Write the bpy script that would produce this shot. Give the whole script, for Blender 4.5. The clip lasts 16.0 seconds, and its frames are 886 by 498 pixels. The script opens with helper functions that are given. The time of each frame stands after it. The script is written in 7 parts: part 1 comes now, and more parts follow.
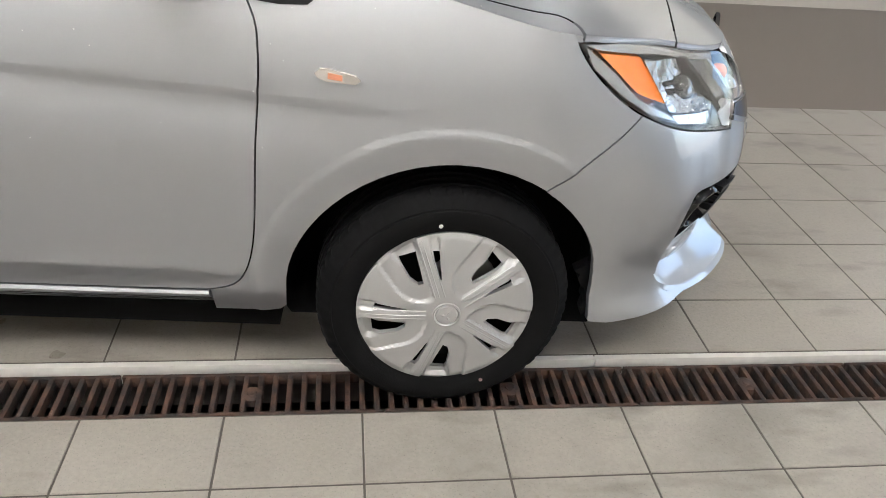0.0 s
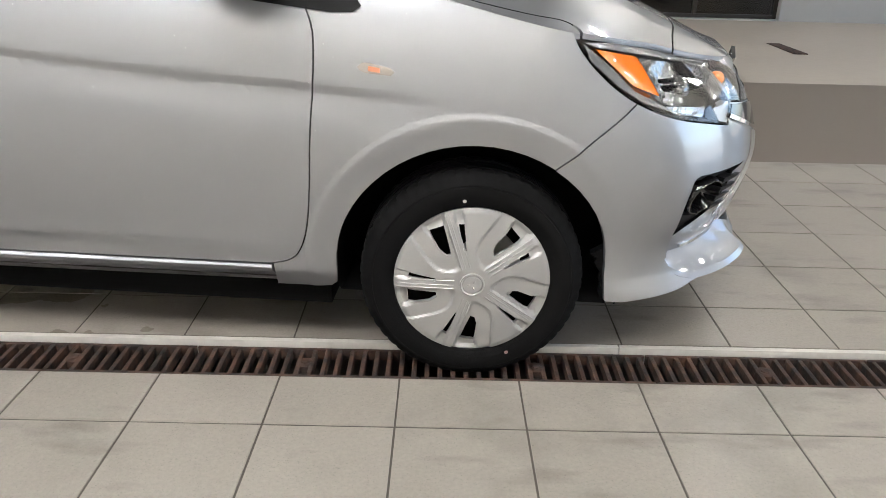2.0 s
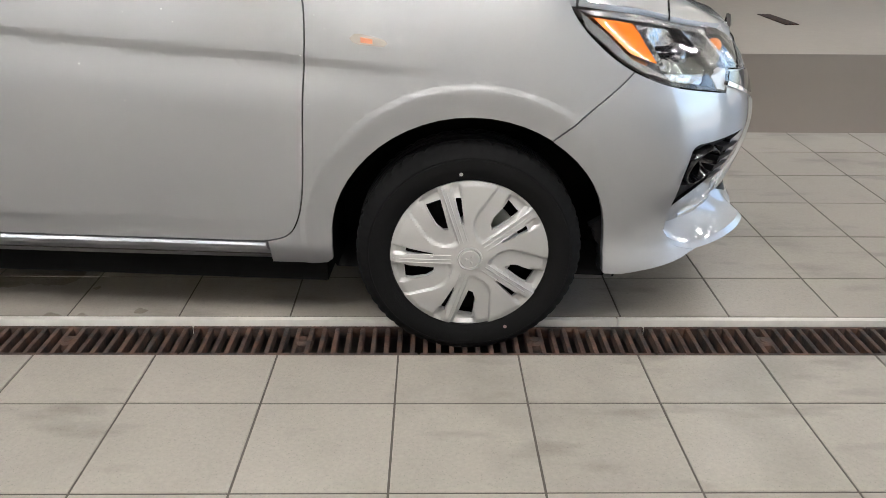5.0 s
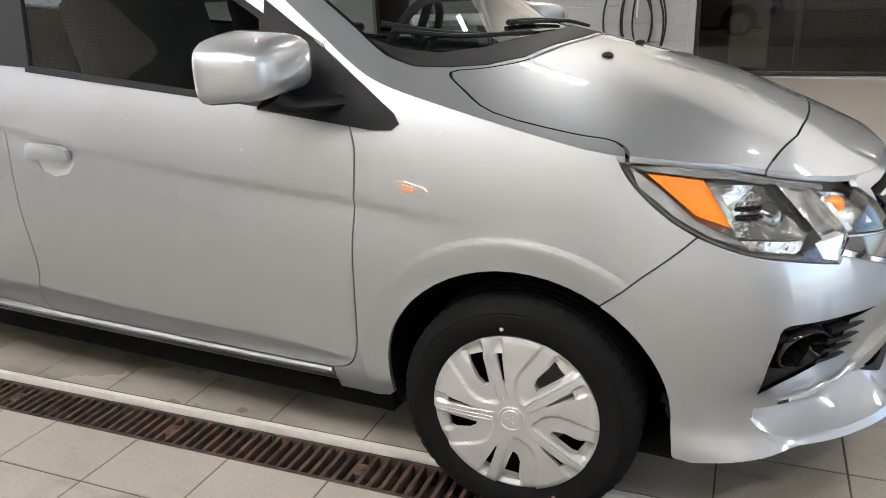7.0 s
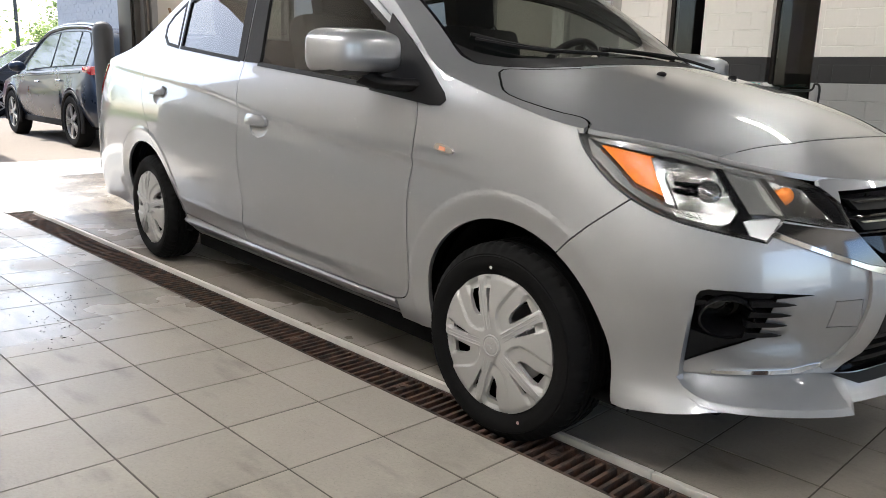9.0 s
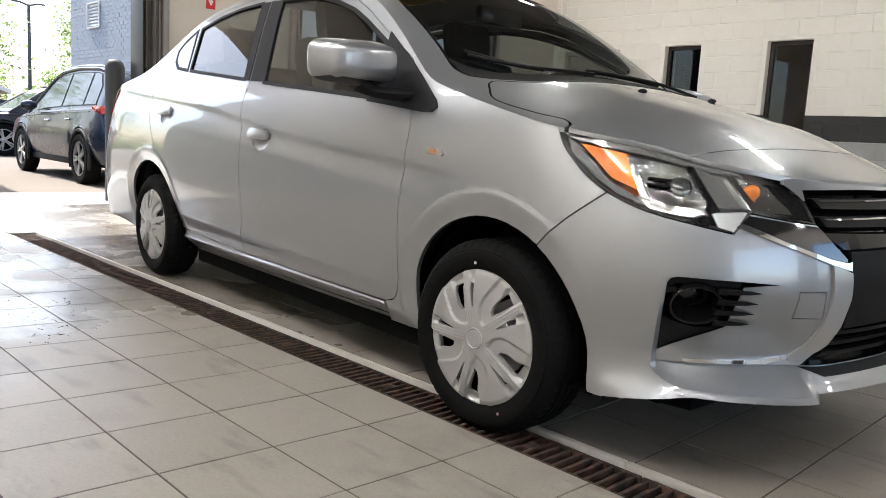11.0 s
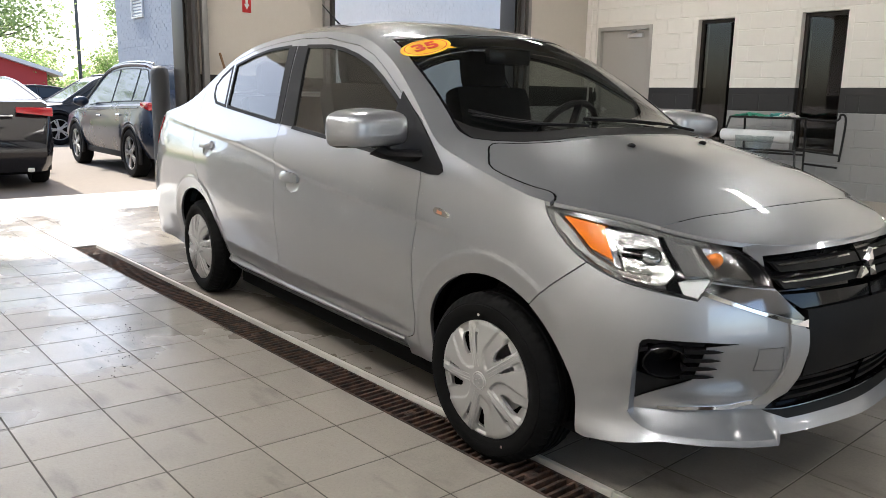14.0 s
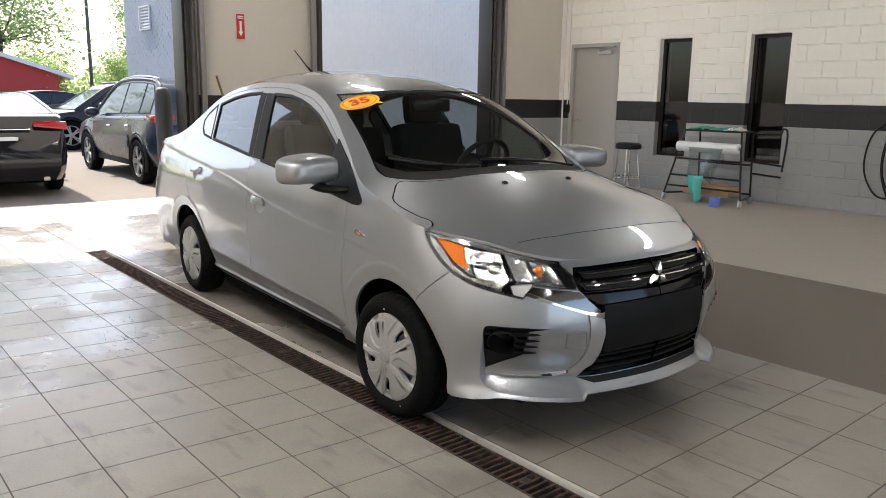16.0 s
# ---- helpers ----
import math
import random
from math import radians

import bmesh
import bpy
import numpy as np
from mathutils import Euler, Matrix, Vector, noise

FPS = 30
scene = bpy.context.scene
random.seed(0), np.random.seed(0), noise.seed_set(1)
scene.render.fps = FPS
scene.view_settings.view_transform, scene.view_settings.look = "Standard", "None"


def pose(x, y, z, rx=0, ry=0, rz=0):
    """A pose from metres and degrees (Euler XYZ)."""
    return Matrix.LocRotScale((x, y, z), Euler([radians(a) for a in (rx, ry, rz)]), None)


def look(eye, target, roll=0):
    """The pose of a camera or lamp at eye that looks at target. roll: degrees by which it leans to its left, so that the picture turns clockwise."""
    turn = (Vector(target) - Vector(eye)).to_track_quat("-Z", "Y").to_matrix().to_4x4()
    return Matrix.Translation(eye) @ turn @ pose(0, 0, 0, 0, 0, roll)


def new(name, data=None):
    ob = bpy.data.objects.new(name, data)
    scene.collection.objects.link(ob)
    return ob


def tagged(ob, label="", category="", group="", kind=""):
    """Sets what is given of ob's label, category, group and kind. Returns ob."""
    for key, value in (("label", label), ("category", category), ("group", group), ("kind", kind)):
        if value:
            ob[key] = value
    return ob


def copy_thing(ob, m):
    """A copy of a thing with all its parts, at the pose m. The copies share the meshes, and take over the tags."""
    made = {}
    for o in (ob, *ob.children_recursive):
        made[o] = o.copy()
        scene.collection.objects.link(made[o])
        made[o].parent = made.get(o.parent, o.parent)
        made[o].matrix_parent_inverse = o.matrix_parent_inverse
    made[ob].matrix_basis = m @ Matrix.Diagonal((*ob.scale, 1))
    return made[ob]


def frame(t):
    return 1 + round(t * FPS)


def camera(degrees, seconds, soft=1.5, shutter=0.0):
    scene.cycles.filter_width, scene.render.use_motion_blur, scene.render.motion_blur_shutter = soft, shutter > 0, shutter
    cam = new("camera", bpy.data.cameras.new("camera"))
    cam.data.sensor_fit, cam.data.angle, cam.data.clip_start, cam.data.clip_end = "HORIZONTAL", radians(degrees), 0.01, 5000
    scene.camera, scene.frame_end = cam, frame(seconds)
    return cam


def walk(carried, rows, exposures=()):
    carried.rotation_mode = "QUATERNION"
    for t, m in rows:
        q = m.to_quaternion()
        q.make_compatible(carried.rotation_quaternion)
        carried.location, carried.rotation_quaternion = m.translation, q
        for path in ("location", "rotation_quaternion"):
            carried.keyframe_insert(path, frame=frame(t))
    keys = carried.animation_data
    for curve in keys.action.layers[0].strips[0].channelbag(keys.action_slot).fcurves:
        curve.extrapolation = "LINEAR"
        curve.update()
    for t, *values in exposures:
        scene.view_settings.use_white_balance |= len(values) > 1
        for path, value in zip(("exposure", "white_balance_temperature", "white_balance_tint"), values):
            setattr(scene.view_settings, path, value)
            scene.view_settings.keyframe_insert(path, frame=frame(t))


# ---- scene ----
# ---- camera ----
cam = camera(59.8, 16.0, 0.85)
PATH = [
    (0, (-0.2146, -1.3217, 1.2213), (0.0434, 0.372, 0.1893), 4.66),
    (0.5, (-0.1024, -1.4884, 1.1229), (-0.0184, 0.2921, 0.2157), 2.49),
    (1, (-0.1066, -1.6486, 1.0805), (-0.0094, 0.1739, 0.2624), 2.04),
    (1.5, (-0.0927, -1.692, 1.0661), (-0.0728, 0.1392, 0.2623), 1.27),
    (2, (-0.08, -1.6896, 1.066), (-0.0671, 0.1505, 0.2824), 1.42),
    (2.5, (-0.0803, -1.6844, 1.0613), (-0.057, 0.1566, 0.2802), 1.66),
    (3, (-0.0744, -1.6861, 1.0623), (-0.0408, 0.153, 0.2772), 1.77),
    (5.5, (-0.0952, -1.6661, 1.0446), (-0.0744, 0.1504, 0.2081), 0.09),
    (6, (-0.0732, -1.6582, 1.0574), (-0.1714, 0.1603, 0.2306), -1.98),
    (6.5, (0.176, -1.648, 1.093), (-0.245, 0.174, 0.384), -5.5),
    (7, (0.435, -1.436, 1.175), (-0.275, 0.316, 0.521), -2.2),
    (7.5, (0.663, -1.207, 1.1567), (-0.3287, 0.4061, 0.513), -0.11),
    (8, (0.9339, -1.2078, 1.1002), (-0.3394, 0.2013, 0.4731), -0.26),
    (8.2, (1.0362, -1.2865, 1.0765), (-0.2911, 0.0887, 0.4874), 0.26),
    (10.3, (1.419, -1.539, 0.798), (0.003, -0.157, 0.505), 3.1),
    (10.5, (1.416, -1.537, 0.799), (0.001, -0.152, 0.513), 3.2),
    (11, (1.425, -1.538, 0.797), (0.009, -0.154, 0.518), 3.3),
    (11.5, (1.429, -1.544, 0.794), (0.007, -0.166, 0.512), 3.2),
    (12, (1.43, -1.55, 0.794), (0.002, -0.179, 0.508), 3.2),
    (12.5, (1.432, -1.553, 0.794), (-0.003, -0.191, 0.498), 3.0),
    (13, (1.433, -1.554, 0.795), (-0.013, -0.209, 0.479), 2.5),
    (13.5, (1.453, -1.558, 0.82), (-0.007, -0.235, 0.476), 2.0),
    (14, (1.667, -1.609, 1.13), (0.183, -0.324, 0.746), 1.0),
    (14.5, (2.055, -1.739, 1.352), (0.562, -0.466, 0.963), 0.9),
    (15, (2.389, -1.778, 1.365), (0.891, -0.511, 0.979), 0.9),
    (15.5, (2.537, -1.829, 1.368), (1.038, -0.563, 0.984), 0.8),
    (16, (2.567, -1.86, 1.364), (1.069, -0.593, 0.974), 0.9),
]
EXPOSURES = [(0.0, 2.24, 6180, 10), (6.0, 2.26, 6180, 10), (7.0, 2.38, 6250, 10), (7.5, 2.36, 6300, 10), (8.2, 2.08, 6300, 10), (10.3, 1.84, 6300, 10), (13.5, 1.80, 6300, 10), (14.5, 1.68, 6350, 10), (16.0, 1.63, 6350, 10)]
walk(cam, [(t, look(e, g, r)) for t, e, g, r in PATH], EXPOSURES)


# ---- light ----
SUN_UP, SUN_ROT = 52.0, 277.0
world = bpy.data.worlds.new("sky")
scene.world = world
world.use_nodes = True
wn = world.node_tree.nodes
sky = wn.new("ShaderNodeTexSky")
sky.sky_type = "NISHITA"
sky.sun_disc = False
sky.sun_elevation, sky.sun_rotation = radians(SUN_UP), radians(SUN_ROT)
sky.air_density, sky.dust_density, sky.ozone_density = 1.0, 2.5, 1.0
world.node_tree.links.new(sky.outputs[0], wn["Background"].inputs[0])
wn["Background"].inputs[1].default_value = 0.12

sun = new("sun", bpy.data.lights.new("sun", "SUN"))
sun.data.energy, sun.data.angle, sun.data.color = 3.0, radians(0.6), (1.0, 0.95, 0.87)
sun_from = Vector((-math.cos(radians(SUN_UP)) * math.cos(radians(7)), -math.cos(radians(SUN_UP)) * math.sin(radians(7)), math.sin(radians(SUN_UP))))
sun.matrix_world = look(sun_from * 30, (0, 0, 0))


def door_light(name, x, y, z, wide, high, power, turn, tint=(0.93, 0.97, 1.0)):
    """Daylight that comes in through a doorway."""
    lamp = new(name, bpy.data.lights.new(name, "AREA"))
    lamp.data.shape, lamp.data.size, lamp.data.size_y, lamp.data.energy, lamp.data.color = "RECTANGLE", wide, high, power, tint
    lamp.matrix_world = pose(x, y, z, 90, 0, turn)
    return lamp


door_light("east_door_light", 7.55, -0.4, 1.5, 4.4, 3.0, 7.5, 90)

# ---- materials ----
def material(name, colour, rough=0.5, metal=0.0, spread=0.12, grain=40.0, stains=2.5, bump=0.0, bump_scale=60.0, coat=0.0, rough_spread=0.1, stain_depth=0.15, each=0.0, emit=0.0, ior=1.45, spec=0.5):
    """Principled surface whose tone and gloss vary at two scales."""
    m = bpy.data.materials.new(name)
    m.use_nodes = True
    n, l = m.node_tree.nodes, m.node_tree.links
    b = n["Principled BSDF"]
    at = n.new("ShaderNodeNewGeometry")
    fine = n.new("ShaderNodeTexNoise")
    fine.inputs["Scale"].default_value, fine.inputs["Detail"].default_value = grain, 5
    wide = n.new("ShaderNodeTexNoise")
    wide.inputs["Scale"].default_value, wide.inputs["Detail"].default_value = stains, 4
    for t in (fine, wide):
        l.new(at.outputs["Position"], t.inputs["Vector"])
    mix = n.new("ShaderNodeMath")
    mix.operation = "MULTIPLY_ADD"
    mix.inputs[1].default_value = spread
    l.new(fine.outputs["Fac"], mix.inputs[0])
    mix2 = n.new("ShaderNodeMath")
    mix2.operation = "MULTIPLY_ADD"
    mix2.inputs[1].default_value = stain_depth
    l.new(wide.outputs["Fac"], mix2.inputs[0])
    mix.inputs[2].default_value = 1 - spread * 0.5
    mix2.inputs[2].default_value = -stain_depth * 0.5
    add = n.new("ShaderNodeMath")
    add.operation = "ADD"
    l.new(mix.outputs[0], add.inputs[0])
    l.new(mix2.outputs[0], add.inputs[1])
    total = add
    if each:
        info = n.new("ShaderNodeObjectInfo")
        e = n.new("ShaderNodeMath")
        e.operation = "MULTIPLY_ADD"
        e.inputs[1].default_value, e.inputs[2].default_value = each, -each / 2
        l.new(info.outputs["Random"], e.inputs[0])
        total = n.new("ShaderNodeMath")
        total.operation = "ADD"
        l.new(add.outputs[0], total.inputs[0])
        l.new(e.outputs[0], total.inputs[1])
    tone = n.new("ShaderNodeVectorMath")
    tone.operation = "SCALE"
    tone.inputs[0].default_value = colour
    l.new(total.outputs[0], tone.inputs["Scale"])
    l.new(tone.outputs[0], b.inputs["Base Color"])
    r = n.new("ShaderNodeMath")
    r.operation = "MULTIPLY_ADD"
    r.inputs[1].default_value, r.inputs[2].default_value = rough_spread, rough - rough_spread / 2
    l.new(wide.outputs["Fac"], r.inputs[0])
    l.new(r.outputs[0], b.inputs["Roughness"])
    b.inputs["Metallic"].default_value = metal
    b.inputs["Coat Weight"].default_value = coat
    b.inputs["Coat Roughness"].default_value = 0.03
    b.inputs["IOR"].default_value = ior
    b.inputs["Specular IOR Level"].default_value = spec
    if bump:
        tex = n.new("ShaderNodeTexNoise")
        tex.inputs["Scale"].default_value, tex.inputs["Detail"].default_value = bump_scale, 4
        l.new(at.outputs["Position"], tex.inputs["Vector"])
        bp = n.new("ShaderNodeBump")
        bp.inputs["Strength"].default_value, bp.inputs["Distance"].default_value = 1.0, bump
        l.new(tex.outputs["Fac"], bp.inputs["Height"])
        l.new(bp.outputs["Normal"], b.inputs["Normal"])
    if emit:
        b.inputs["Emission Color"].default_value = (*colour, 1)
        b.inputs["Emission Strength"].default_value = emit
    return m


def glass_material(name, tint=(0.9, 0.95, 0.94), rough=0.0):
    """Thin pane: mostly clear, with a mirror sheen that grows at a glancing angle."""
    m = bpy.data.materials.new(name)
    m.use_nodes = True
    n, l = m.node_tree.nodes, m.node_tree.links
    n.remove(n["Principled BSDF"])
    out = n["Material Output"]
    clear = n.new("ShaderNodeBsdfTransparent")
    clear.inputs[0].default_value = (*tint, 1)
    gloss = n.new("ShaderNodeBsdfGlossy")
    gloss.inputs["Roughness"].default_value = rough
    face = n.new("ShaderNodeLayerWeight")
    power = n.new("ShaderNodeMath")
    power.operation = "POWER"
    power.inputs[1].default_value = 3.6
    l.new(face.outputs["Facing"], power.inputs[0])
    fres = n.new("ShaderNodeMath")
    fres.operation = "MULTIPLY_ADD"
    fres.inputs[1].default_value, fres.inputs[2].default_value = 0.9, 0.045
    l.new(power.outputs[0], fres.inputs[0])
    mix = n.new("ShaderNodeMixShader")
    l.new(fres.outputs[0], mix.inputs[0])
    l.new(clear.outputs[0], mix.inputs[1])
    l.new(gloss.outputs[0], mix.inputs[2])
    l.new(mix.outputs[0], out.inputs[0])
    return m


def paint_material(name, colour, flake=0.12, metal=0.76, rough=0.39):
    """Metallic car paint: flaked base under a clear coat, with a slight waviness."""
    m = material(name, colour, rough, metal, spread=0.05, grain=500, stains=1.5, stain_depth=0.03, coat=1.0, rough_spread=0.04)
    n, l = m.node_tree.nodes, m.node_tree.links
    b = n["Principled BSDF"]
    at = n.new("ShaderNodeNewGeometry")
    cell = n.new("ShaderNodeTexVoronoi")
    cell.inputs["Scale"].default_value = 900
    l.new(at.outputs["Position"], cell.inputs["Vector"])
    bp = n.new("ShaderNodeBump")
    bp.inputs["Strength"].default_value, bp.inputs["Distance"].default_value = flake, 0.0004
    l.new(cell.outputs["Distance"], bp.inputs["Height"])
    l.new(bp.outputs["Normal"], b.inputs["Normal"])
    b.inputs["Coat Roughness"].default_value = 0.02
    b.inputs["Coat IOR"].default_value = 1.85
    return m


SILVER = paint_material("silver_paint", (0.385, 0.401, 0.426))
TRIM = material("black_trim", (0.006, 0.006, 0.007), 0.5, spec=0.22, spread=0.1, grain=300, bump=0.0003, bump_scale=900)
GLOSS_BLACK = material("gloss_black", (0.006, 0.006, 0.007), 0.08, spread=0.05)
SATIN_BLACK = material("satin_black", (0.011, 0.011, 0.012), 0.6, spec=0.3, spread=0.1, grain=200, bump=0.0002, bump_scale=700)
CHROME = material("chrome", (0.85, 0.86, 0.87), 0.06, 1.0, spread=0.03, rough_spread=0.04)
BRIGHT = material("bright_reflector", (0.78, 0.79, 0.8), 0.12, 1.0, spread=0.03)
RUBBER = material("tyre_rubber", (0.0052, 0.0052, 0.0055), 0.75, spec=0.12, spread=0.25, grain=60, stains=9, stain_depth=0.35, bump=0.0006, bump_scale=220)
COVER = material("wheel_cover_silver", (0.40, 0.40, 0.395), 0.40, 0.42, spread=0.05, grain=300, stains=12, stain_depth=0.06)
SKIRT = material("grey_skirt_plastic", (0.15, 0.15, 0.15), 0.45, spread=0.1)
DEEP = material("deep_black_plastic", (0.006, 0.006, 0.0065), 0.5, spread=0.1, spec=0.25)
# near-black: for black liners, and as shade put behind gaps and spokes
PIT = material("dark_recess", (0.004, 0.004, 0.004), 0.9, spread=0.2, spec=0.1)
GLASS = glass_material("window_glass", (0.52, 0.555, 0.545))
SCREEN = glass_material("windscreen_glass", (0.64, 0.68, 0.66))
LENS = glass_material("lamp_lens", (0.96, 0.97, 0.97))
AMBER = material("amber_reflector", (0.85, 0.20, 0.012), 0.22, 0.0, spread=0.06, coat=0.15, grain=200, bump=0.0004, bump_scale=300)


def worn_tile(name, colour):
    """Porcelain tile: speckled, with smudges, fine pits and patches that are still wet."""
    m = material(name, colour, 0.36, spread=0.30, grain=110, stains=3.2, stain_depth=0.34, bump=0.0005, bump_scale=150, rough_spread=0.22, each=0.09)
    n, l = m.node_tree.nodes, m.node_tree.links
    b = n["Principled BSDF"]
    at = n.new("ShaderNodeNewGeometry")

    def patch(scale, lo, hi, detail=4, stretch=(1, 1, 1)):
        mp = n.new("ShaderNodeMapping")
        mp.inputs["Scale"].default_value = stretch
        l.new(at.outputs["Position"], mp.inputs["Vector"])
        tex = n.new("ShaderNodeTexNoise")
        tex.inputs["Scale"].default_value, tex.inputs["Detail"].default_value = scale, detail
        l.new(mp.outputs[0], tex.inputs["Vector"])
        ramp = n.new("ShaderNodeMapRange")
        ramp.inputs["From Min"].default_value, ramp.inputs["From Max"].default_value = lo, hi
        l.new(tex.outputs["Fac"], ramp.inputs["Value"])
        return ramp.outputs[0]

    def darker(amount, by):
        old = b.inputs["Base Color"].links[0].from_socket
        k = n.new("ShaderNodeMath")
        k.operation = "MULTIPLY_ADD"
        k.inputs[1].default_value, k.inputs[2].default_value = -by, 1.0
        l.new(amount, k.inputs[0])
        s = n.new("ShaderNodeVectorMath")
        s.operation = "SCALE"
        l.new(old, s.inputs[0])
        l.new(k.outputs[0], s.inputs["Scale"])
        l.new(s.outputs[0], b.inputs["Base Color"])

    darker(patch(300, 0.62, 0.74, 2), 0.35)
    darker(patch(6, 0.57, 0.74, 6, (0.5, 1.6, 1)), 0.36)
    darker(patch(2.1, 0.54, 0.70, 8), 0.24)
    wet = patch(1.15, 0.44, 0.56, 6)
    xyz = n.new("ShaderNodeSeparateXYZ")
    l.new(at.outputs["Position"], xyz.inputs[0])
    side = n.new("ShaderNodeMapRange")
    side.inputs["From Min"].default_value, side.inputs["From Max"].default_value = -0.6, -2.0
    l.new(xyz.outputs["X"], side.inputs["Value"])
    both = n.new("ShaderNodeMath")
    both.operation = "MULTIPLY"
    l.new(wet, both.inputs[0])
    l.new(side.outputs[0], both.inputs[1])
    wet = both.outputs[0]
    darker(wet, 0.08)
    old = b.inputs["Roughness"].links[0].from_socket
    r = n.new("ShaderNodeMath")
    r.operation = "MULTIPLY_ADD"
    r.inputs[1].default_value = -0.27
    l.new(wet, r.inputs[0])
    l.new(old, r.inputs[2])
    l.new(r.outputs[0], b.inputs["Roughness"])
    return m


TILE = worn_tile("floor_tile", (0.318, 0.291, 0.254))
# same tile in a slightly darker tone, for the rows north of the drain
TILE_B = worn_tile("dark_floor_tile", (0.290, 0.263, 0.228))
GROUT = material("tile_grout", (0.085, 0.075, 0.065), 0.85, spread=0.3, grain=60, stain_depth=0.3)
CONCRETE = material("floor_concrete", (0.40, 0.36, 0.31), 0.5, spread=0.12, grain=14, stains=1.1, stain_depth=0.25, bump=0.0008, bump_scale=60, rough_spread=0.25)
BAND = material("dark_floor_coating", (0.150, 0.122, 0.098), 0.5, spread=0.12, grain=90, stains=0.9, stain_depth=0.2, bump=0.0006, bump_scale=220)
RUST = material("rusty_iron", (0.082, 0.046, 0.031), 0.85, spread=0.7, grain=55, stains=7, stain_depth=0.6, bump=0.002, bump_scale=160)
rn, rl = RUST.node_tree.nodes, RUST.node_tree.links
rust_at = rn.new("ShaderNodeNewGeometry")
rust_tex = rn.new("ShaderNodeTexNoise")
rust_tex.inputs["Scale"].default_value, rust_tex.inputs["Detail"].default_value = 24, 8
rl.new(rust_at.outputs["Position"], rust_tex.inputs["Vector"])
rust_ramp = rn.new("ShaderNodeValToRGB")
rust_ramp.color_ramp.elements[0].position, rust_ramp.color_ramp.elements[0].color = 0.36, (0.022, 0.018, 0.016, 1)
rust_ramp.color_ramp.elements[1].position, rust_ramp.color_ramp.elements[1].color = 0.72, (0.095, 0.047, 0.030, 1)
mid_rust = rust_ramp.color_ramp.elements.new(0.52)
mid_rust.color = (0.054, 0.031, 0.023, 1)
rl.new(rust_tex.outputs["Fac"], rust_ramp.inputs[0])
rl.new(rust_ramp.outputs[0], rn["Principled BSDF"].inputs["Base Color"])
EDGING = material("pale_metal_edging", (0.62, 0.60, 0.565), 0.45, 0.2, spread=0.2, grain=40, stains=4, stain_depth=0.25)
WHITE_PAINT = material("white_wall_paint", (0.73, 0.705, 0.655), 0.55, spread=0.05, grain=20, stains=0.8, stain_depth=0.05, bump=0.0012, bump_scale=70)
GREY_PAINT = material("grey_wall_paint", (0.30, 0.30, 0.295), 0.5, spread=0.06, grain=20, stains=1.2, stain_depth=0.08, bump=0.0012, bump_scale=70)
DARK_PAINT = material("dark_wall_paint", (0.020, 0.0195, 0.0195), 0.5, spread=0.1, grain=20, stains=1.2, stain_depth=0.1, bump=0.0012, bump_scale=70)
TAN_PAINT = material("tan_wall_paint", (0.57, 0.525, 0.465), 0.6, spread=0.06, grain=20, stains=0.8, stain_depth=0.08, bump=0.0012, bump_scale=70)
FRAME_BROWN = material("dark_bronze_frame", (0.022, 0.018, 0.015), 0.4, 0.4, spread=0.1)
DOOR_GREY = material("grey_door_paint", (0.36, 0.345, 0.32), 0.45, spread=0.04, grain=30, stain_depth=0.06)
STEEL = material("brushed_steel", (0.6, 0.6, 0.6), 0.3, 0.9, spread=0.08)
CEIL = material("ceiling_deck", (0.105, 0.102, 0.097), 0.8, spread=0.06, grain=5)
LAMP = material("lamp_tube", (1.0, 0.95, 0.885), 0.5, spread=0.0, stain_depth=0.0, emit=46.0)


# ---- mesh helpers ----
def shade(me, angle=38):
    me.polygons.foreach_set("use_smooth", [True] * len(me.polygons))
    me.set_sharp_from_angle(angle=radians(angle))


def finish(name, bm, mat, parent=None, label="", angle=38):
    """Link a bmesh as one mesh object, under a parent if one is given."""
    me = bpy.data.meshes.new(name)
    bm.to_mesh(me)
    bm.free()
    for k in (mat if isinstance(mat, (list, tuple)) else [mat]):
        me.materials.append(k)
    shade(me, angle)
    ob = new(name, me)
    if parent is not None:
        ob.parent = parent
    if label:
        ob["label"] = label
    return ob


part = finish


def box(bm, x0, y0, z0, x1, y1, z1, bevel=0.0, m=None, index=0):
    """A box, its edges rounded off by bevel."""
    pts = [(x, y, z) for x in (x0, x1) for y in (y0, y1) for z in (z0, z1)]
    vs = [bm.verts.new(p) for p in pts]
    fs = [bm.faces.new([vs[i] for i in q]) for q in ((0, 1, 3, 2), (4, 6, 7, 5), (0, 4, 5, 1), (2, 3, 7, 6), (0, 2, 6, 4), (1, 5, 7, 3))]
    geo = vs
    if bevel > 0:
        es = list({e for f in fs for e in f.edges})
        r = bmesh.ops.bevel(bm, geom=es, offset=bevel, segments=2, profile=0.6, affect="EDGES", clamp_overlap=True)
        geo = list({v for f in r["faces"] for v in f.verts} | {v for v in vs if v.is_valid})
        fs = list({f for v in geo for f in v.link_faces})
    for f in fs:
        if f.is_valid:
            f.material_index = index
    if m is not None:
        bmesh.ops.transform(bm, matrix=m, verts=[v for v in geo if v.is_valid])
    return geo


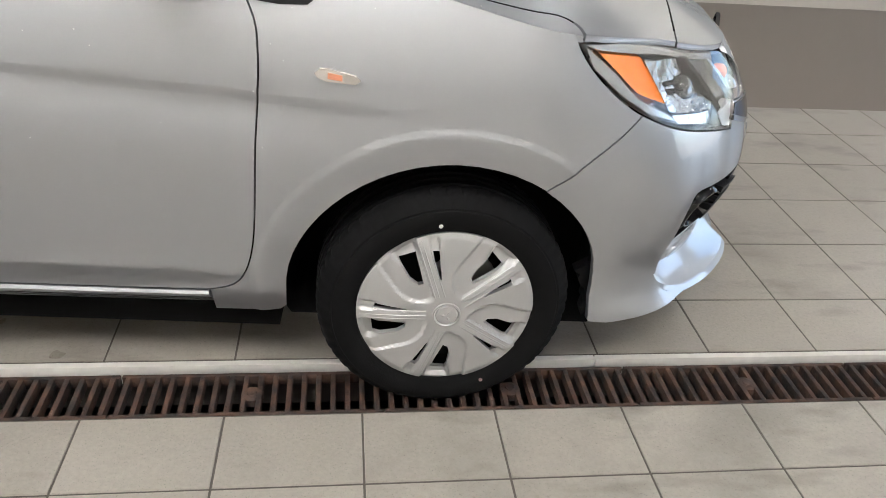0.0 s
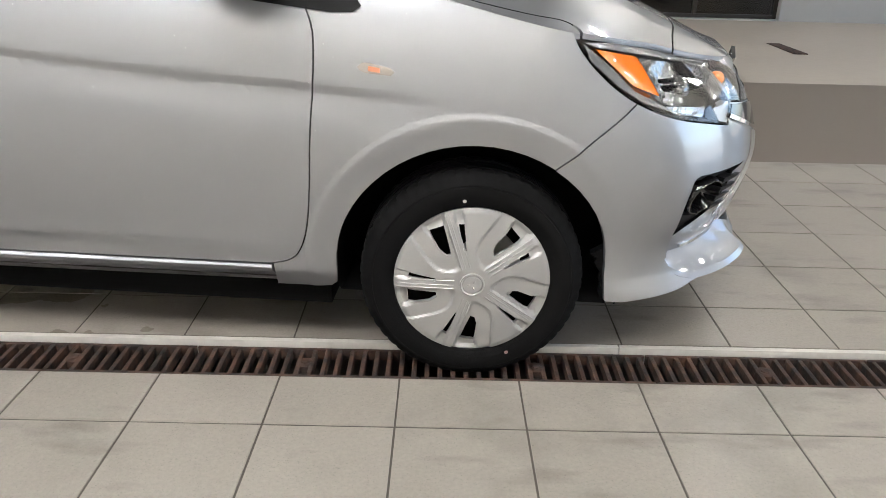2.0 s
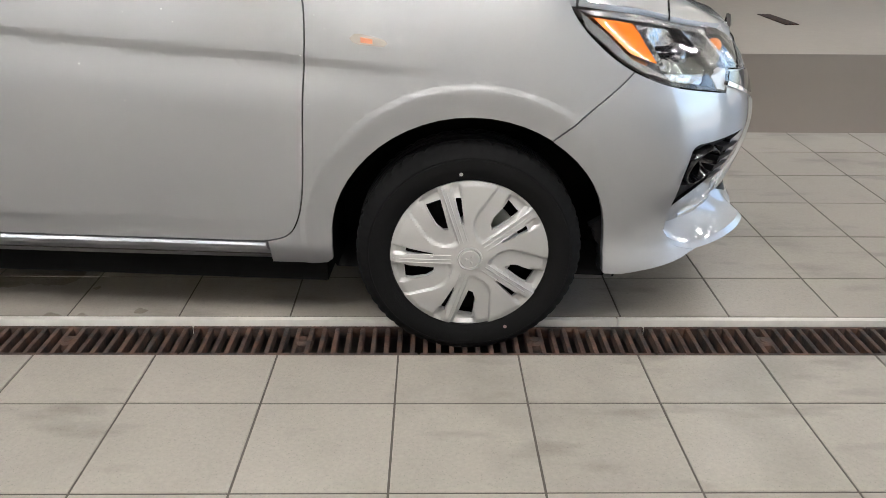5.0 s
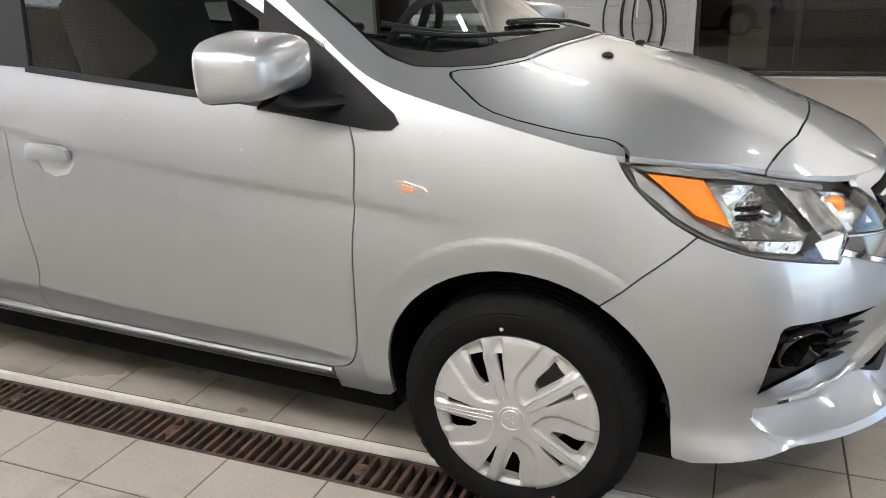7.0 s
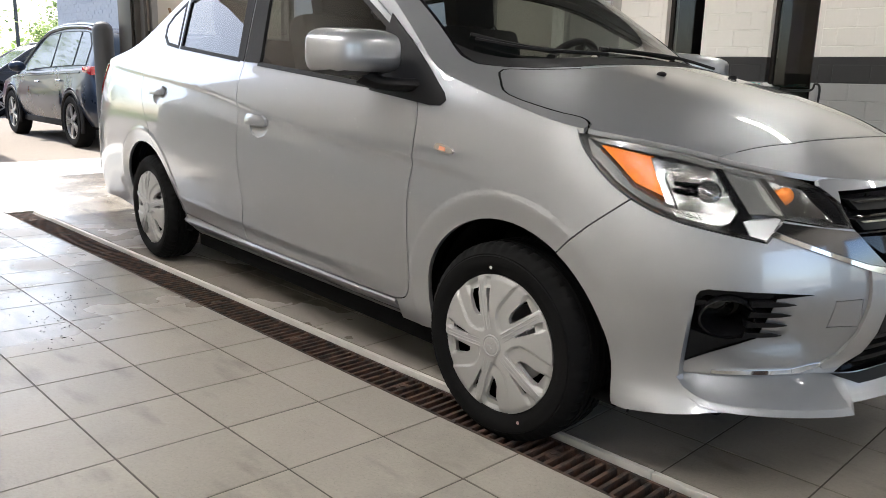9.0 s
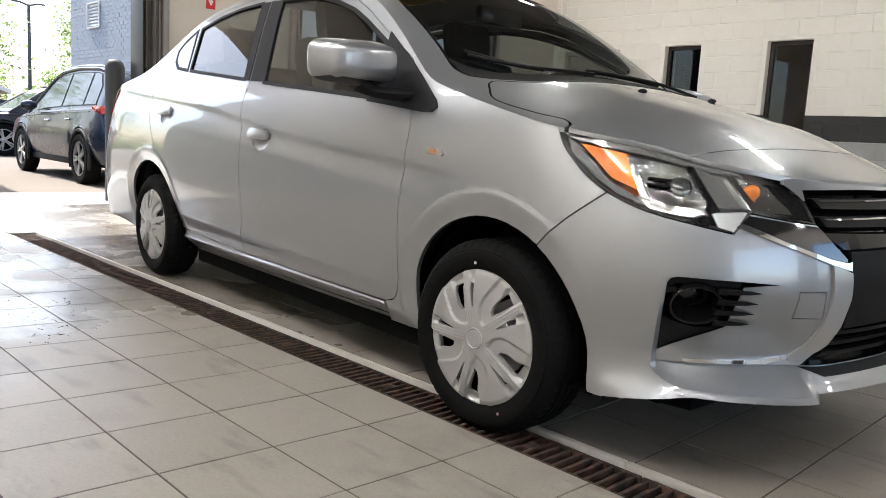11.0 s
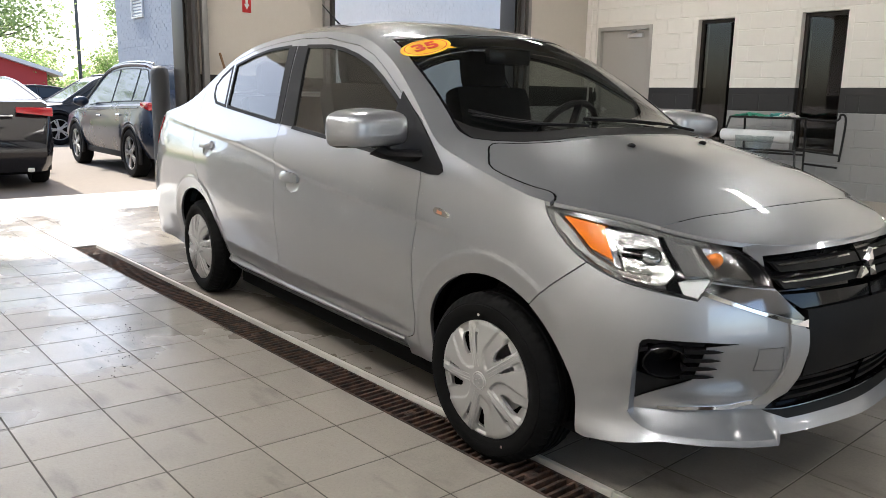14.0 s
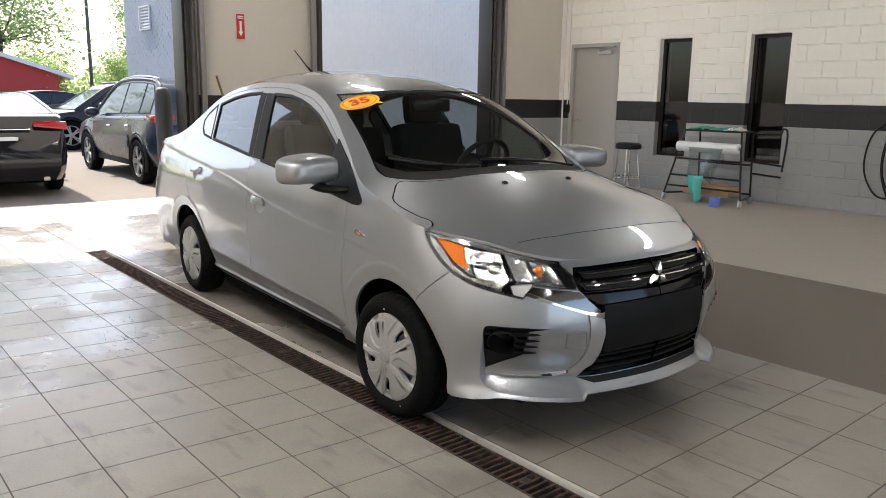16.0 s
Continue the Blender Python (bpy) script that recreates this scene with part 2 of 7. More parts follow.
def turned(bm, profile, n=48, m=None, closed=False):
    """A body of revolution about z from (radius, height) pairs."""
    rings = []
    for r, z in profile:
        rings.append([bm.verts.new((r * math.cos(2 * math.pi * k / n), r * math.sin(2 * math.pi * k / n), z)) for k in range(n)] if r > 1e-6 else [bm.verts.new((0, 0, z))])
    for a, b in zip(rings, rings[1:]):
        for k in range(n):
            q = [a[k % len(a)], a[(k + 1) % len(a)], b[(k + 1) % len(b)], b[k % len(b)]]
            q = list(dict.fromkeys(q))
            if len(q) > 2:
                bm.faces.new(q)
    if m is not None:
        bmesh.ops.transform(bm, matrix=m, verts=[v for r in rings for v in r])
    return rings


def tube(bm, pts, r, n=8, caps=True):
    """A round bar along a line of points; r may be a number or one for each point."""
    pts = [Vector(p) for p in pts]
    rings = []
    up = None
    for i, p in enumerate(pts):
        d = (pts[min(i + 1, len(pts) - 1)] - pts[max(i - 1, 0)]).normalized()
        if up is None:
            up = d.orthogonal().normalized()
        up = (up - d * up.dot(d)).normalized()
        side = d.cross(up)
        rr = r[i] if isinstance(r, (list, tuple)) else r
        rings.append([bm.verts.new(p + (up * math.cos(2 * math.pi * k / n) + side * math.sin(2 * math.pi * k / n)) * rr) for k in range(n)])
    for a, b in zip(rings, rings[1:]):
        for k in range(n):
            bm.faces.new((a[k], a[(k + 1) % n], b[(k + 1) % n], b[k]))
    if caps:
        bm.faces.new(rings[0][::-1])
        bm.faces.new(rings[-1])
    return rings


def arc(pts, n=8):
    """Points of a smooth line through the given ones."""
    pts = [Vector(p) for p in pts]
    out = []
    for i in range(len(pts) - 1):
        p0, p1, p2, p3 = pts[max(i - 1, 0)], pts[i], pts[i + 1], pts[min(i + 2, len(pts) - 1)]
        for k in range(n):
            t = k / n
            out.append(0.5 * (2 * p1 + (p2 - p0) * t + (2 * p0 - 5 * p1 + 4 * p2 - p3) * t * t + (3 * p1 - p0 - 3 * p2 + p3) * t ** 3))
    out.append(pts[-1])
    return out


def inside(poly, x, y):
    hit = False
    for (x0, y0), (x1, y1) in zip(poly, poly[1:] + poly[:1]):
        if (y0 > y) != (y1 > y) and x < (x1 - x0) * (y - y0) / (y1 - y0) + x0:
            hit = not hit
    return hit


def shrink(poly, d):
    """The polygon with every side moved inwards by d."""
    area = sum(a[0] * b[1] - b[0] * a[1] for a, b in zip(poly, poly[1:] + poly[:1]))
    s = d if area > 0 else -d
    out = []
    n = len(poly)
    for i in range(n):
        p0, p1, p2 = poly[i - 1], poly[i], poly[(i + 1) % n]
        a = Vector((p1[0] - p0[0], p1[1] - p0[1])).normalized()
        b = Vector((p2[0] - p1[0], p2[1] - p1[1])).normalized()
        na, nb = Vector((-a.y, a.x)), Vector((-b.y, b.x))
        k = na + nb
        q = max(k.dot(na), 0.35)
        out.append((p1[0] + k.x * s / q, p1[1] + k.y * s / q))
    return out


def sheet(poly, holes, step, lines=()):
    """A flat grid cut to a polygon with holes, in the plane's own two coordinates (z stays 0)."""
    bm = bmesh.new()
    xs, ys = [p[0] for p in poly], [p[1] for p in poly]
    x0, y0 = min(xs), min(ys)
    nx, ny = max(1, math.ceil((max(xs) - x0) / step)), max(1, math.ceil((max(ys) - y0) / step))
    dx, dy = (max(xs) - x0) / nx, (max(ys) - y0) / ny
    grid = [[bm.verts.new((x0 + i * dx, y0 + j * dy, 0)) for j in range(ny + 1)] for i in range(nx + 1)]
    for i in range(nx):
        for j in range(ny):
            bm.faces.new((grid[i][j], grid[i + 1][j], grid[i + 1][j + 1], grid[i][j + 1]))
    eps = 1e-4
    for loop in [poly] + list(holes):
        for (ax, ay), (bx, by) in zip(loop, loop[1:] + loop[:1]):
            ln = math.hypot(bx - ax, by - ay)
            if ln < 1e-6:
                continue
            lx, hx, ly, hy = min(ax, bx) - eps, max(ax, bx) + eps, min(ay, by) - eps, max(ay, by) + eps
            near = []
            for f in bm.faces:
                fx, fy = [v.co.x for v in f.verts], [v.co.y for v in f.verts]
                if max(fx) >= lx and min(fx) <= hx and max(fy) >= ly and min(fy) <= hy:
                    near.append(f)
            if not near:
                continue
            geo = list({v for f in near for v in f.verts}) + list({e for f in near for e in f.edges}) + near
            bmesh.ops.bisect_plane(bm, geom=geo, dist=1e-6, plane_co=(ax, ay, 0), plane_no=((by - ay) / ln, -(bx - ax) / ln, 0))
    # further cuts along creases
    for line in lines:
        for (ax, ay), (bx, by) in zip(line, line[1:]):
            ln = math.hypot(bx - ax, by - ay)
            lx, hx, ly, hy = min(ax, bx) - eps, max(ax, bx) + eps, min(ay, by) - eps, max(ay, by) + eps
            near = []
            for f in bm.faces:
                fx, fy = [v.co.x for v in f.verts], [v.co.y for v in f.verts]
                if max(fx) >= lx and min(fx) <= hx and max(fy) >= ly and min(fy) <= hy:
                    near.append(f)
            if near:
                geo = list({v for f in near for v in f.verts}) + list({e for f in near for e in f.edges}) + near
                bmesh.ops.bisect_plane(bm, geom=geo, dist=1e-5, plane_co=(ax, ay, 0), plane_no=((by - ay) / ln, -(bx - ax) / ln, 0))
    gone = []
    for f in bm.faces:
        c = f.calc_center_median()
        if not inside(poly, c.x, c.y) or any(inside(h, c.x, c.y) for h in holes):
            gone.append(f)
    bmesh.ops.delete(bm, geom=gone, context="FACES")
    bmesh.ops.remove_doubles(bm, verts=bm.verts[:], dist=2e-5)
    return bm


def lay(bm, place, out=0.0, rim=0.0, mirror=False, flip=False):
    """Lay a flat sheet onto a surface; rim: how far its free edges turn inwards; mirror: add its left-hand twin."""
    flat = {v: (v.co.x, v.co.y) for v in bm.verts}
    edges = [e for e in bm.edges if e.is_boundary] if rim else []
    low = {}
    for e in edges:
        for v in e.verts:
            if v not in low:
                low[v] = bm.verts.new(place(*flat[v], out - rim))
    for v, (a, b) in flat.items():
        v.co = place(a, b, out)
    for e in edges:
        a, b = e.verts
        bm.faces.new((a, b, low[b], low[a]))
    bmesh.ops.recalc_face_normals(bm, faces=bm.faces[:])
    if mirror:
        r = bmesh.ops.duplicate(bm, geom=bm.verts[:] + bm.edges[:] + bm.faces[:])
        vs = [g for g in r["geom"] if isinstance(g, bmesh.types.BMVert)]
        for v in vs:
            v.co.y = -v.co.y
        bmesh.ops.reverse_faces(bm, faces=[g for g in r["geom"] if isinstance(g, bmesh.types.BMFace)])
        bmesh.ops.remove_doubles(bm, verts=bm.verts[:], dist=3e-4)
    return bm


def thing(name, m, label, category, group="", kind=""):
    """An Empty at a thing's base."""
    ob = new(name)
    ob.matrix_world = m
    ob.empty_display_size = 0.1
    return tagged(ob, label, category, group, kind)

# ---- the service lane ----
WEST, EAST, SOUTH, NORTH, TOP = -6.1, 7.6, -5.2, 7.92, 4.4
EAVES = 3.05


def slab(name, x0, y0, z0, x1, y1, z1, mat, label="", category="", kind="structure", bevel=0.0):
    bm = bmesh.new()
    box(bm, x0, y0, z0, x1, y1, z1, bevel)
    return tagged(finish(name, bm, mat), label, category, "", kind)


def painted_wall(name, axis, at, thick, a0, a1, openings, label, mats=(GREY_PAINT, DARK_PAINT, WHITE_PAINT)):
    """A wall of painted blocks with openings, its paint in three heights. axis 'y': it runs along x at y=at."""
    zs = [-0.3, 1.04, 1.33, TOP]
    bm = bmesh.new()
    cuts = sorted({a0, a1, *[o[0] for o in openings], *[o[1] for o in openings]})
    for b0, b1 in zip(cuts, cuts[1:]):
        mid = (b0 + b1) / 2
        hole = next(((o[2], o[3]) for o in openings if o[0] < mid < o[1]), None)
        for k, (z0, z1) in enumerate(zip(zs, zs[1:])):
            spans = [(z0, z1)]
            if hole:
                spans = [(z0, min(z1, hole[0])), (max(z0, hole[1]), z1)]
            for s0, s1 in spans:
                if s1 - s0 > 1e-4:
                    if axis == "y":
                        box(bm, b0, min(at, at + thick), s0, b1, max(at, at + thick), s1, index=k)
                    else:
                        box(bm, min(at, at + thick), b0, s0, max(at, at + thick), b1, s1, index=k)
    return tagged(finish(name, bm, list(mats), angle=20), label, "wall", "", "structure")


# openings: from, to, foot, head
NORTH_OPEN = [(-5.87, -4.92, -0.3, 2.20), (-4.21, -3.69, 0.555, 2.215), (-2.82, -2.28, 0.555, 2.215), (-0.22, 3.95, 0.06, 2.4)]
WEST_OPEN = [(-1.05, 1.66, -0.3, EAVES), (3.40, 6.40, -0.3, EAVES)]
EAST_OPEN = [(-2.6, 1.8, -0.3, EAVES), (3.2, 6.4, -0.3, EAVES)]
wall_north = painted_wall("wall_north", "y", NORTH, 0.3, WEST, EAST, NORTH_OPEN, "white painted block wall with dark stripe over grey base")
wall_west = painted_wall("wall_west", "x", WEST, -0.3, SOUTH - 0.3, NORTH + 0.3, WEST_OPEN, "tan painted wall between two open garage doors", (GREY_PAINT, DARK_PAINT, TAN_PAINT))
wall_east = painted_wall("wall_east", "x", EAST, 0.3, SOUTH - 0.3, NORTH + 0.3, EAST_OPEN, "painted wall with two open garage doors")
# the south wall is unseen; white throughout to reflect light at the car
wall_south = painted_wall("wall_south", "y", SOUTH, -0.3, WEST, EAST, [], "plain unseen block wall, white to bounce light onto the car", (WHITE_PAINT, WHITE_PAINT, WHITE_PAINT))
slab("ceiling", WEST - 0.3, SOUTH - 0.3, TOP, EAST + 0.3, NORTH + 0.3, TOP + 0.2, CEIL, "high dark ceiling deck of the service lane", "ceiling")

# floor: a bed under the tiles, the trench, a dark coated band and the concrete beyond
GRATE_0, GRATE_1, STRIP_1, TILE_END, BAND_END = -0.02, 0.128, 0.165, 1.95, 4.02
FALL, RISE = 0.03, 0.010


def floor_z(y):
    """The tiles rise away from the drain on both sides."""
    return FALL * (GRATE_0 - 0.09 - y) if y < GRATE_0 - 0.09 else RISE * max(0.0, y - STRIP_1)


bm = bmesh.new()
rows = [(SOUTH, floor_z(SOUTH)), (GRATE_0 - 0.09, 0), (GRATE_0 - 0.004, 0)]
for (y0, z0), (y1, z1) in zip(rows, rows[1:]):
    q = [bm.verts.new(p) for p in ((WEST, y0, z0 - 0.0017), (EAST, y0, z0 - 0.0017), (EAST, y1, z1 - 0.0017), (WEST, y1, z1 - 0.0017))]
    bm.faces.new(q)
q = [bm.verts.new(p) for p in ((WEST, STRIP_1, -0.0017), (EAST, STRIP_1, -0.0017), (EAST, TILE_END, floor_z(TILE_END) - 0.0017), (WEST, TILE_END, floor_z(TILE_END) - 0.0017))]
bm.faces.new(q)
# trench under the grating
for y0, z0, y1, z1 in ((GRATE_0 - 0.004, -0.004, GRATE_0 - 0.004, -0.14), (GRATE_0 - 0.004, -0.14, STRIP_1, -0.14), (STRIP_1, -0.14, STRIP_1, -0.004)):
    q = [bm.verts.new(p) for p in ((-4.355, y0, z0), (EAST, y0, z0), (EAST, y1, z1), (-4.355, y1, z1))]
    bm.faces.new(q)
q = [bm.verts.new(p) for p in ((WEST, GRATE_0 - 0.004, -0.004), (-4.355, GRATE_0 - 0.004, -0.004), (-4.355, STRIP_1, -0.004), (WEST, STRIP_1, -0.004))]
bm.faces.new(q)
floor = tagged(finish("floor", bm, GROUT, angle=10), "grey floor tiles with dark joints beside a drain", "floor", "", "structure")

bm = bmesh.new()
q = [bm.verts.new(p) for p in ((WEST, TILE_END, floor_z(TILE_END)), (EAST, TILE_END, floor_z(TILE_END)), (EAST, BAND_END, 0.022), (WEST, BAND_END, 0.022))]
bm.faces.new(q)
tagged(finish("floor_band", bm, BAND), "dark brown coated strip across the floor", "floor", "", "structure")
bm = bmesh.new()
q = [bm.verts.new(p) for p in ((WEST, BAND_END, 0.022), (EAST, BAND_END, 0.022), (EAST, NORTH, 0.045), (WEST, NORTH, 0.045))]
bm.faces.new(q)
tagged(finish("floor_concrete", bm, CONCRETE), "worn tan concrete floor along the wall", "floor", "", "structure")


# ceiling lamps
def build_lamp():
    lamp = thing("ceiling_lamp", Matrix(), "twin-tube fluorescent lamp under the ceiling", "lamp", "ceiling lamps")
    bm = bmesh.new()
    box(bm, -0.36, -0.16, 0.0, 0.36, 0.16, 0.07, 0.01)
    part("housing", bm, CEIL, lamp)
    for x in (-0.25, 0.25):
        bm = bmesh.new()
        tube(bm, [(x, 0, 0.06), (x, 0, 0.36)], 0.006, 6)
        part("hanger", bm, STEEL, lamp)
    for y in (-0.08, 0.08):
        bm = bmesh.new()
        tube(bm, [(-0.32, y, -0.02), (0.32, y, -0.02)], 0.016, 10)
        part("tube", bm, LAMP, lamp)
    return lamp


lamp_0 = build_lamp()
lamp_0.matrix_world = pose(-4.2, -1.6, TOP - 0.35)
for x, y in ((-2.4, -1.6), (-0.6, -1.6), (1.2, -1.6), (3.0, -1.6), (6.2, -1.6), (-3.3, -2.3), (-1.5, -2.3), (0.3, -2.3), (2.1, -2.3), (-2.4, -3.0), (-0.6, -3.0),
             (-4.2, 2.6), (6.2, 2.6), (-4.2, 5.6), (-0.6, 5.6), (3.0, 5.6), (6.2, 5.6)):
    copy_thing(lamp_0, pose(x, y, TOP - 0.35))

# ---- the sedan's skin: plan outline, upright profile, and the sheets laid on them ----
PLAN = [(-3.56, 0.0), (-3.55, 0.36), (-3.52, 0.58), (-3.44, 0.735), (-3.25, 0.802), (-2.85, 0.816), (-2.4, 0.820),
        (-1.5, 0.822), (-0.7, 0.818), (-0.3, 0.812), (0.0, 0.806), (0.18, 0.798), (0.34, 0.778), (0.48, 0.728), (0.59, 0.645),
        (0.68, 0.53), (0.74, 0.40), (0.78, 0.24), (0.80, 0.0)]


def spline(keys, x):
    """Smooth curve through (x, y) keys (monotone-limited cubic)."""
    n = len(keys)
    if x <= keys[0][0]:
        return keys[0][1]
    if x >= keys[-1][0]:
        return keys[-1][1]
    i = 0
    while keys[i + 1][0] < x:
        i += 1
    (x0, y0), (x1, y1) = keys[i], keys[i + 1]
    h = x1 - x0
    d = (y1 - y0) / h

    def slope(k):
        if k <= 0 or k >= n - 1:
            return d
        a = (keys[k][1] - keys[k - 1][1]) / (keys[k][0] - keys[k - 1][0])
        b = (keys[k + 1][1] - keys[k][1]) / (keys[k + 1][0] - keys[k][0])
        return 0.0 if a * b <= 0 else 2 * a * b / (a + b)
    m0, m1 = slope(i), slope(i + 1)
    t = (x - x0) / h
    return (y0 * (1 + 2 * t) * (1 - t) ** 2 + h * m0 * t * (1 - t) ** 2 + y1 * t * t * (3 - 2 * t) + h * m1 * t * t * (t - 1))


def plan_table():
    """Points along the outline with their running length; 0 lies abreast of the front axle."""
    pts = []
    n = len(PLAN)
    for i in range(n - 1):
        p0, p1, p2, p3 = PLAN[max(i - 1, 0)], PLAN[i], PLAN[i + 1], PLAN[min(i + 2, n - 1)]
        if i == 0:
            p0 = (PLAN[1][0], -PLAN[1][1])
        if i == n - 2:
            p3 = (PLAN[n - 2][0], -PLAN[n - 2][1])
        for k in range(24):
            t = k / 24
            pts.append(tuple(0.5 * (2 * b + (c - a) * t + (2 * a - 5 * b + 4 * c - d) * t * t + (3 * b - a - 3 * c + d) * t ** 3)
                             for a, b, c, d in zip(p0, p1, p2, p3)))
    pts.append(PLAN[-1])
    run = [0.0]
    for a, b in zip(pts, pts[1:]):
        run.append(run[-1] + math.hypot(b[0] - a[0], b[1] - a[1]))
    zero = next(r + (0 - a[0]) / (b[0] - a[0]) * (r2 - r) for a, b, r, r2 in zip(pts, pts[1:], run, run[1:]) if a[0] <= 0 < b[0])
    return np.array(pts), np.array(run) - zero


PLAN_XY, PLAN_U = plan_table()
U_FRONT, U_REAR = float(PLAN_U[-1]), float(PLAN_U[0])


def plan_at(u):
    """The outline's point and its outward normal at running length u."""
    x, y = np.interp(u, PLAN_U, PLAN_XY[:, 0]), np.interp(u, PLAN_U, PLAN_XY[:, 1])
    e = 0.02
    x0, y0 = np.interp(u - e, PLAN_U, PLAN_XY[:, 0]), np.interp(u - e, PLAN_U, PLAN_XY[:, 1])
    x1, y1 = np.interp(u + e, PLAN_U, PLAN_XY[:, 0]), np.interp(u + e, PLAN_U, PLAN_XY[:, 1])
    if u + e > U_FRONT:
        x1, y1 = x0, -y0
    if u - e < U_REAR:
        x0, y0 = x1, -y1
    dx, dy = x1 - x0, y1 - y0
    n = math.hypot(dx, dy) or 1
    return x, y, -dy / n, dx / n


SIDE_IN = [(0.13, 0.13), (0.18, 0.10), (0.22, 0.082), (0.27, 0.063), (0.31, 0.054), (0.36, 0.040), (0.40, 0.027), (0.46, 0.014), (0.53, 0.005), (0.62, 0.0),
           (0.70, 0.003), (0.78, 0.010), (0.86, 0.026), (0.92, 0.046), (1.0, 0.088), (1.1, 0.132), (1.2, 0.176), (1.3, 0.222), (1.38, 0.265),
           (1.45, 0.315)]
NOSE_IN = [(0.13, 0.04), (0.17, -0.012), (0.22, -0.012), (0.27, 0.03), (0.33, 0.035), (0.42, 0.012), (0.52, 0.0), (0.60, 0.012), (0.66, 0.032),
           (0.72, 0.065), (0.78, 0.12), (0.84, 0.2), (0.95, 0.4)]
TAIL_IN = [(0.13, 0.06), (0.2, 0.02), (0.4, 0.0), (0.6, 0.0), (0.75, 0.02), (0.9, 0.05), (1.0, 0.08), (1.1, 0.12)]


def smooth_table(keys, width):
    """A key curve, sampled and rounded off over a width."""
    xs = np.arange(keys[0][0] - 0.3, keys[-1][0] + 0.3, 0.004)
    ys = np.array([spline(keys, float(x)) for x in xs])
    n = max(1, int(width / 0.004))
    for _ in range(3):
        ys = np.convolve(np.pad(ys, n, mode="edge"), np.ones(2 * n + 1) / (2 * n + 1), "valid")
    return xs, ys


SIDE_T, NOSE_T = smooth_table(SIDE_IN, 0.012), smooth_table(NOSE_IN, 0.012)
ARCH_R, ARCH_Z, REAR_AXLE = 0.342, 0.267, -2.55
CREASE = [(-3.2, 0.975), (-2.87, 0.95), (-1.79, 0.872), (-1.226, 0.797), (-0.741, 0.752), (-0.40, 0.730), (-0.1, 0.705)]


def ease(a, b, x):
    t = min(max((x - a) / (b - a), 0.0), 1.0)
    return t * t * (3 - 2 * t)


def fascia(u, z):
    """How far the lower fascia stands back from the bumper's flank."""
    at = 0.517 + 0.012 * ease(0.334, 0.527, z)
    return 0.030 * ease(0.535, 0.34, z) * ease(at, at + 0.012, u) * ease(1.0, 0.86, u) * ease(0.296, 0.308, z)


def inset(u, z):
    side = float(np.interp(z, *SIDE_T))
    w = ease(0.12, 0.62, u)
    v = ease(-2.95, -3.5, u)
    d = side * (1 - w) * (1 - v) + float(np.interp(z, *NOSE_T)) * w + spline(TAIL_IN, z) * v
    # pressed ring round each wheel opening
    for cx in (0.0, REAR_AXLE):
        r = math.hypot(u - cx, z - ARCH_Z)
        if r < 0.420:
            d -= (0.0036 * ease(0.420, 0.408, r) - 0.0115 * ease(0.406, 0.342, r)) * (1 - w)
    # the lower fascia stands back behind a sharp edge beside the fog lamp
    if u > 0.5 and z < 0.527:
        d += fascia(u, z)
    # shoulder crease that rises towards the tail
    if u < 0.1:
        k = z - spline(CREASE, u)
        d += (0.009 * math.exp(-((k + 0.010) / 0.055) ** 2) if k < -0.010 else 0.009 * ease(0.012, -0.010, k)) * ease(0.0, -0.45, u) * (1 - v)
        flare = 0.335 - 0.022 * (u + 0.45)
        d -= 0.0065 * math.exp(-((z - flare) / 0.026) ** 2) * ease(-0.36, -0.52, u) * ease(-2.3, -2.1, u)
    return d


def skin(u, z, out=0.0):
    """Point on the right-hand skin: x forward, y to the left, z up; out: metres proud of it."""
    x, y, nx, ny = plan_at(u)
    d = inset(u, z) - out
    return (x - nx * d, -max(y - ny * d, 0.0), z)


EDGE = [(-3.9, 0.96), (-3.45, 1.0), (-3.2, 1.03), (-2.98, 1.07), (-2.8, 1.135), (-2.6, 1.245), (-2.4, 1.345), (-2.15, 1.405), (-1.8, 1.432),
        (-1.46, 1.426), (-1.13, 1.385), (-0.85, 1.292), (-0.66, 1.188), (-0.47, 1.065), (-0.36, 0.992), (-0.2, 0.950), (0.0, 0.903), (0.1, 0.880), (0.2, 0.861),
        (0.285, 0.8475), (0.44, 0.826), (0.61, 0.802), (0.74, 0.785), (0.9, 0.769), (1.1, 0.760), (1.4, 0.757)]
CROWN = [(-3.9, 0.02), (-3.2, 0.05), (-2.9, 0.07), (-2.6, 0.12), (-2.3, 0.11), (-1.9, 0.085), (-1.3, 0.08), (-1.0, 0.10), (-0.8, 0.14),
         (-0.6, 0.16), (-0.45, 0.15), (-0.3, 0.10), (-0.1, 0.10), (0.2, 0.10), (0.4, 0.085), (0.6, 0.06), (0.9, 0.02), (1.2, 0.0)]

NOSE_LINE = [(-0.5, 1.15), (-0.25, 1.064), (-0.1, 1.028), (0.0, 1.005), (0.1, 0.982), (0.2, 0.957), (0.3, 0.928), (0.4, 0.893), (0.5, 0.852), (0.6, 0.806), (0.66, 0.778), (0.705, 0.758), (0.9, 0.75)]
EDGE_T, CROWN_T, NOSE_LINE_T = smooth_table(EDGE, 0.04), smooth_table(CROWN, 0.07), smooth_table(NOSE_LINE, 0.04)


def edge_z(u):
    return float(np.interp(u, *EDGE_T))


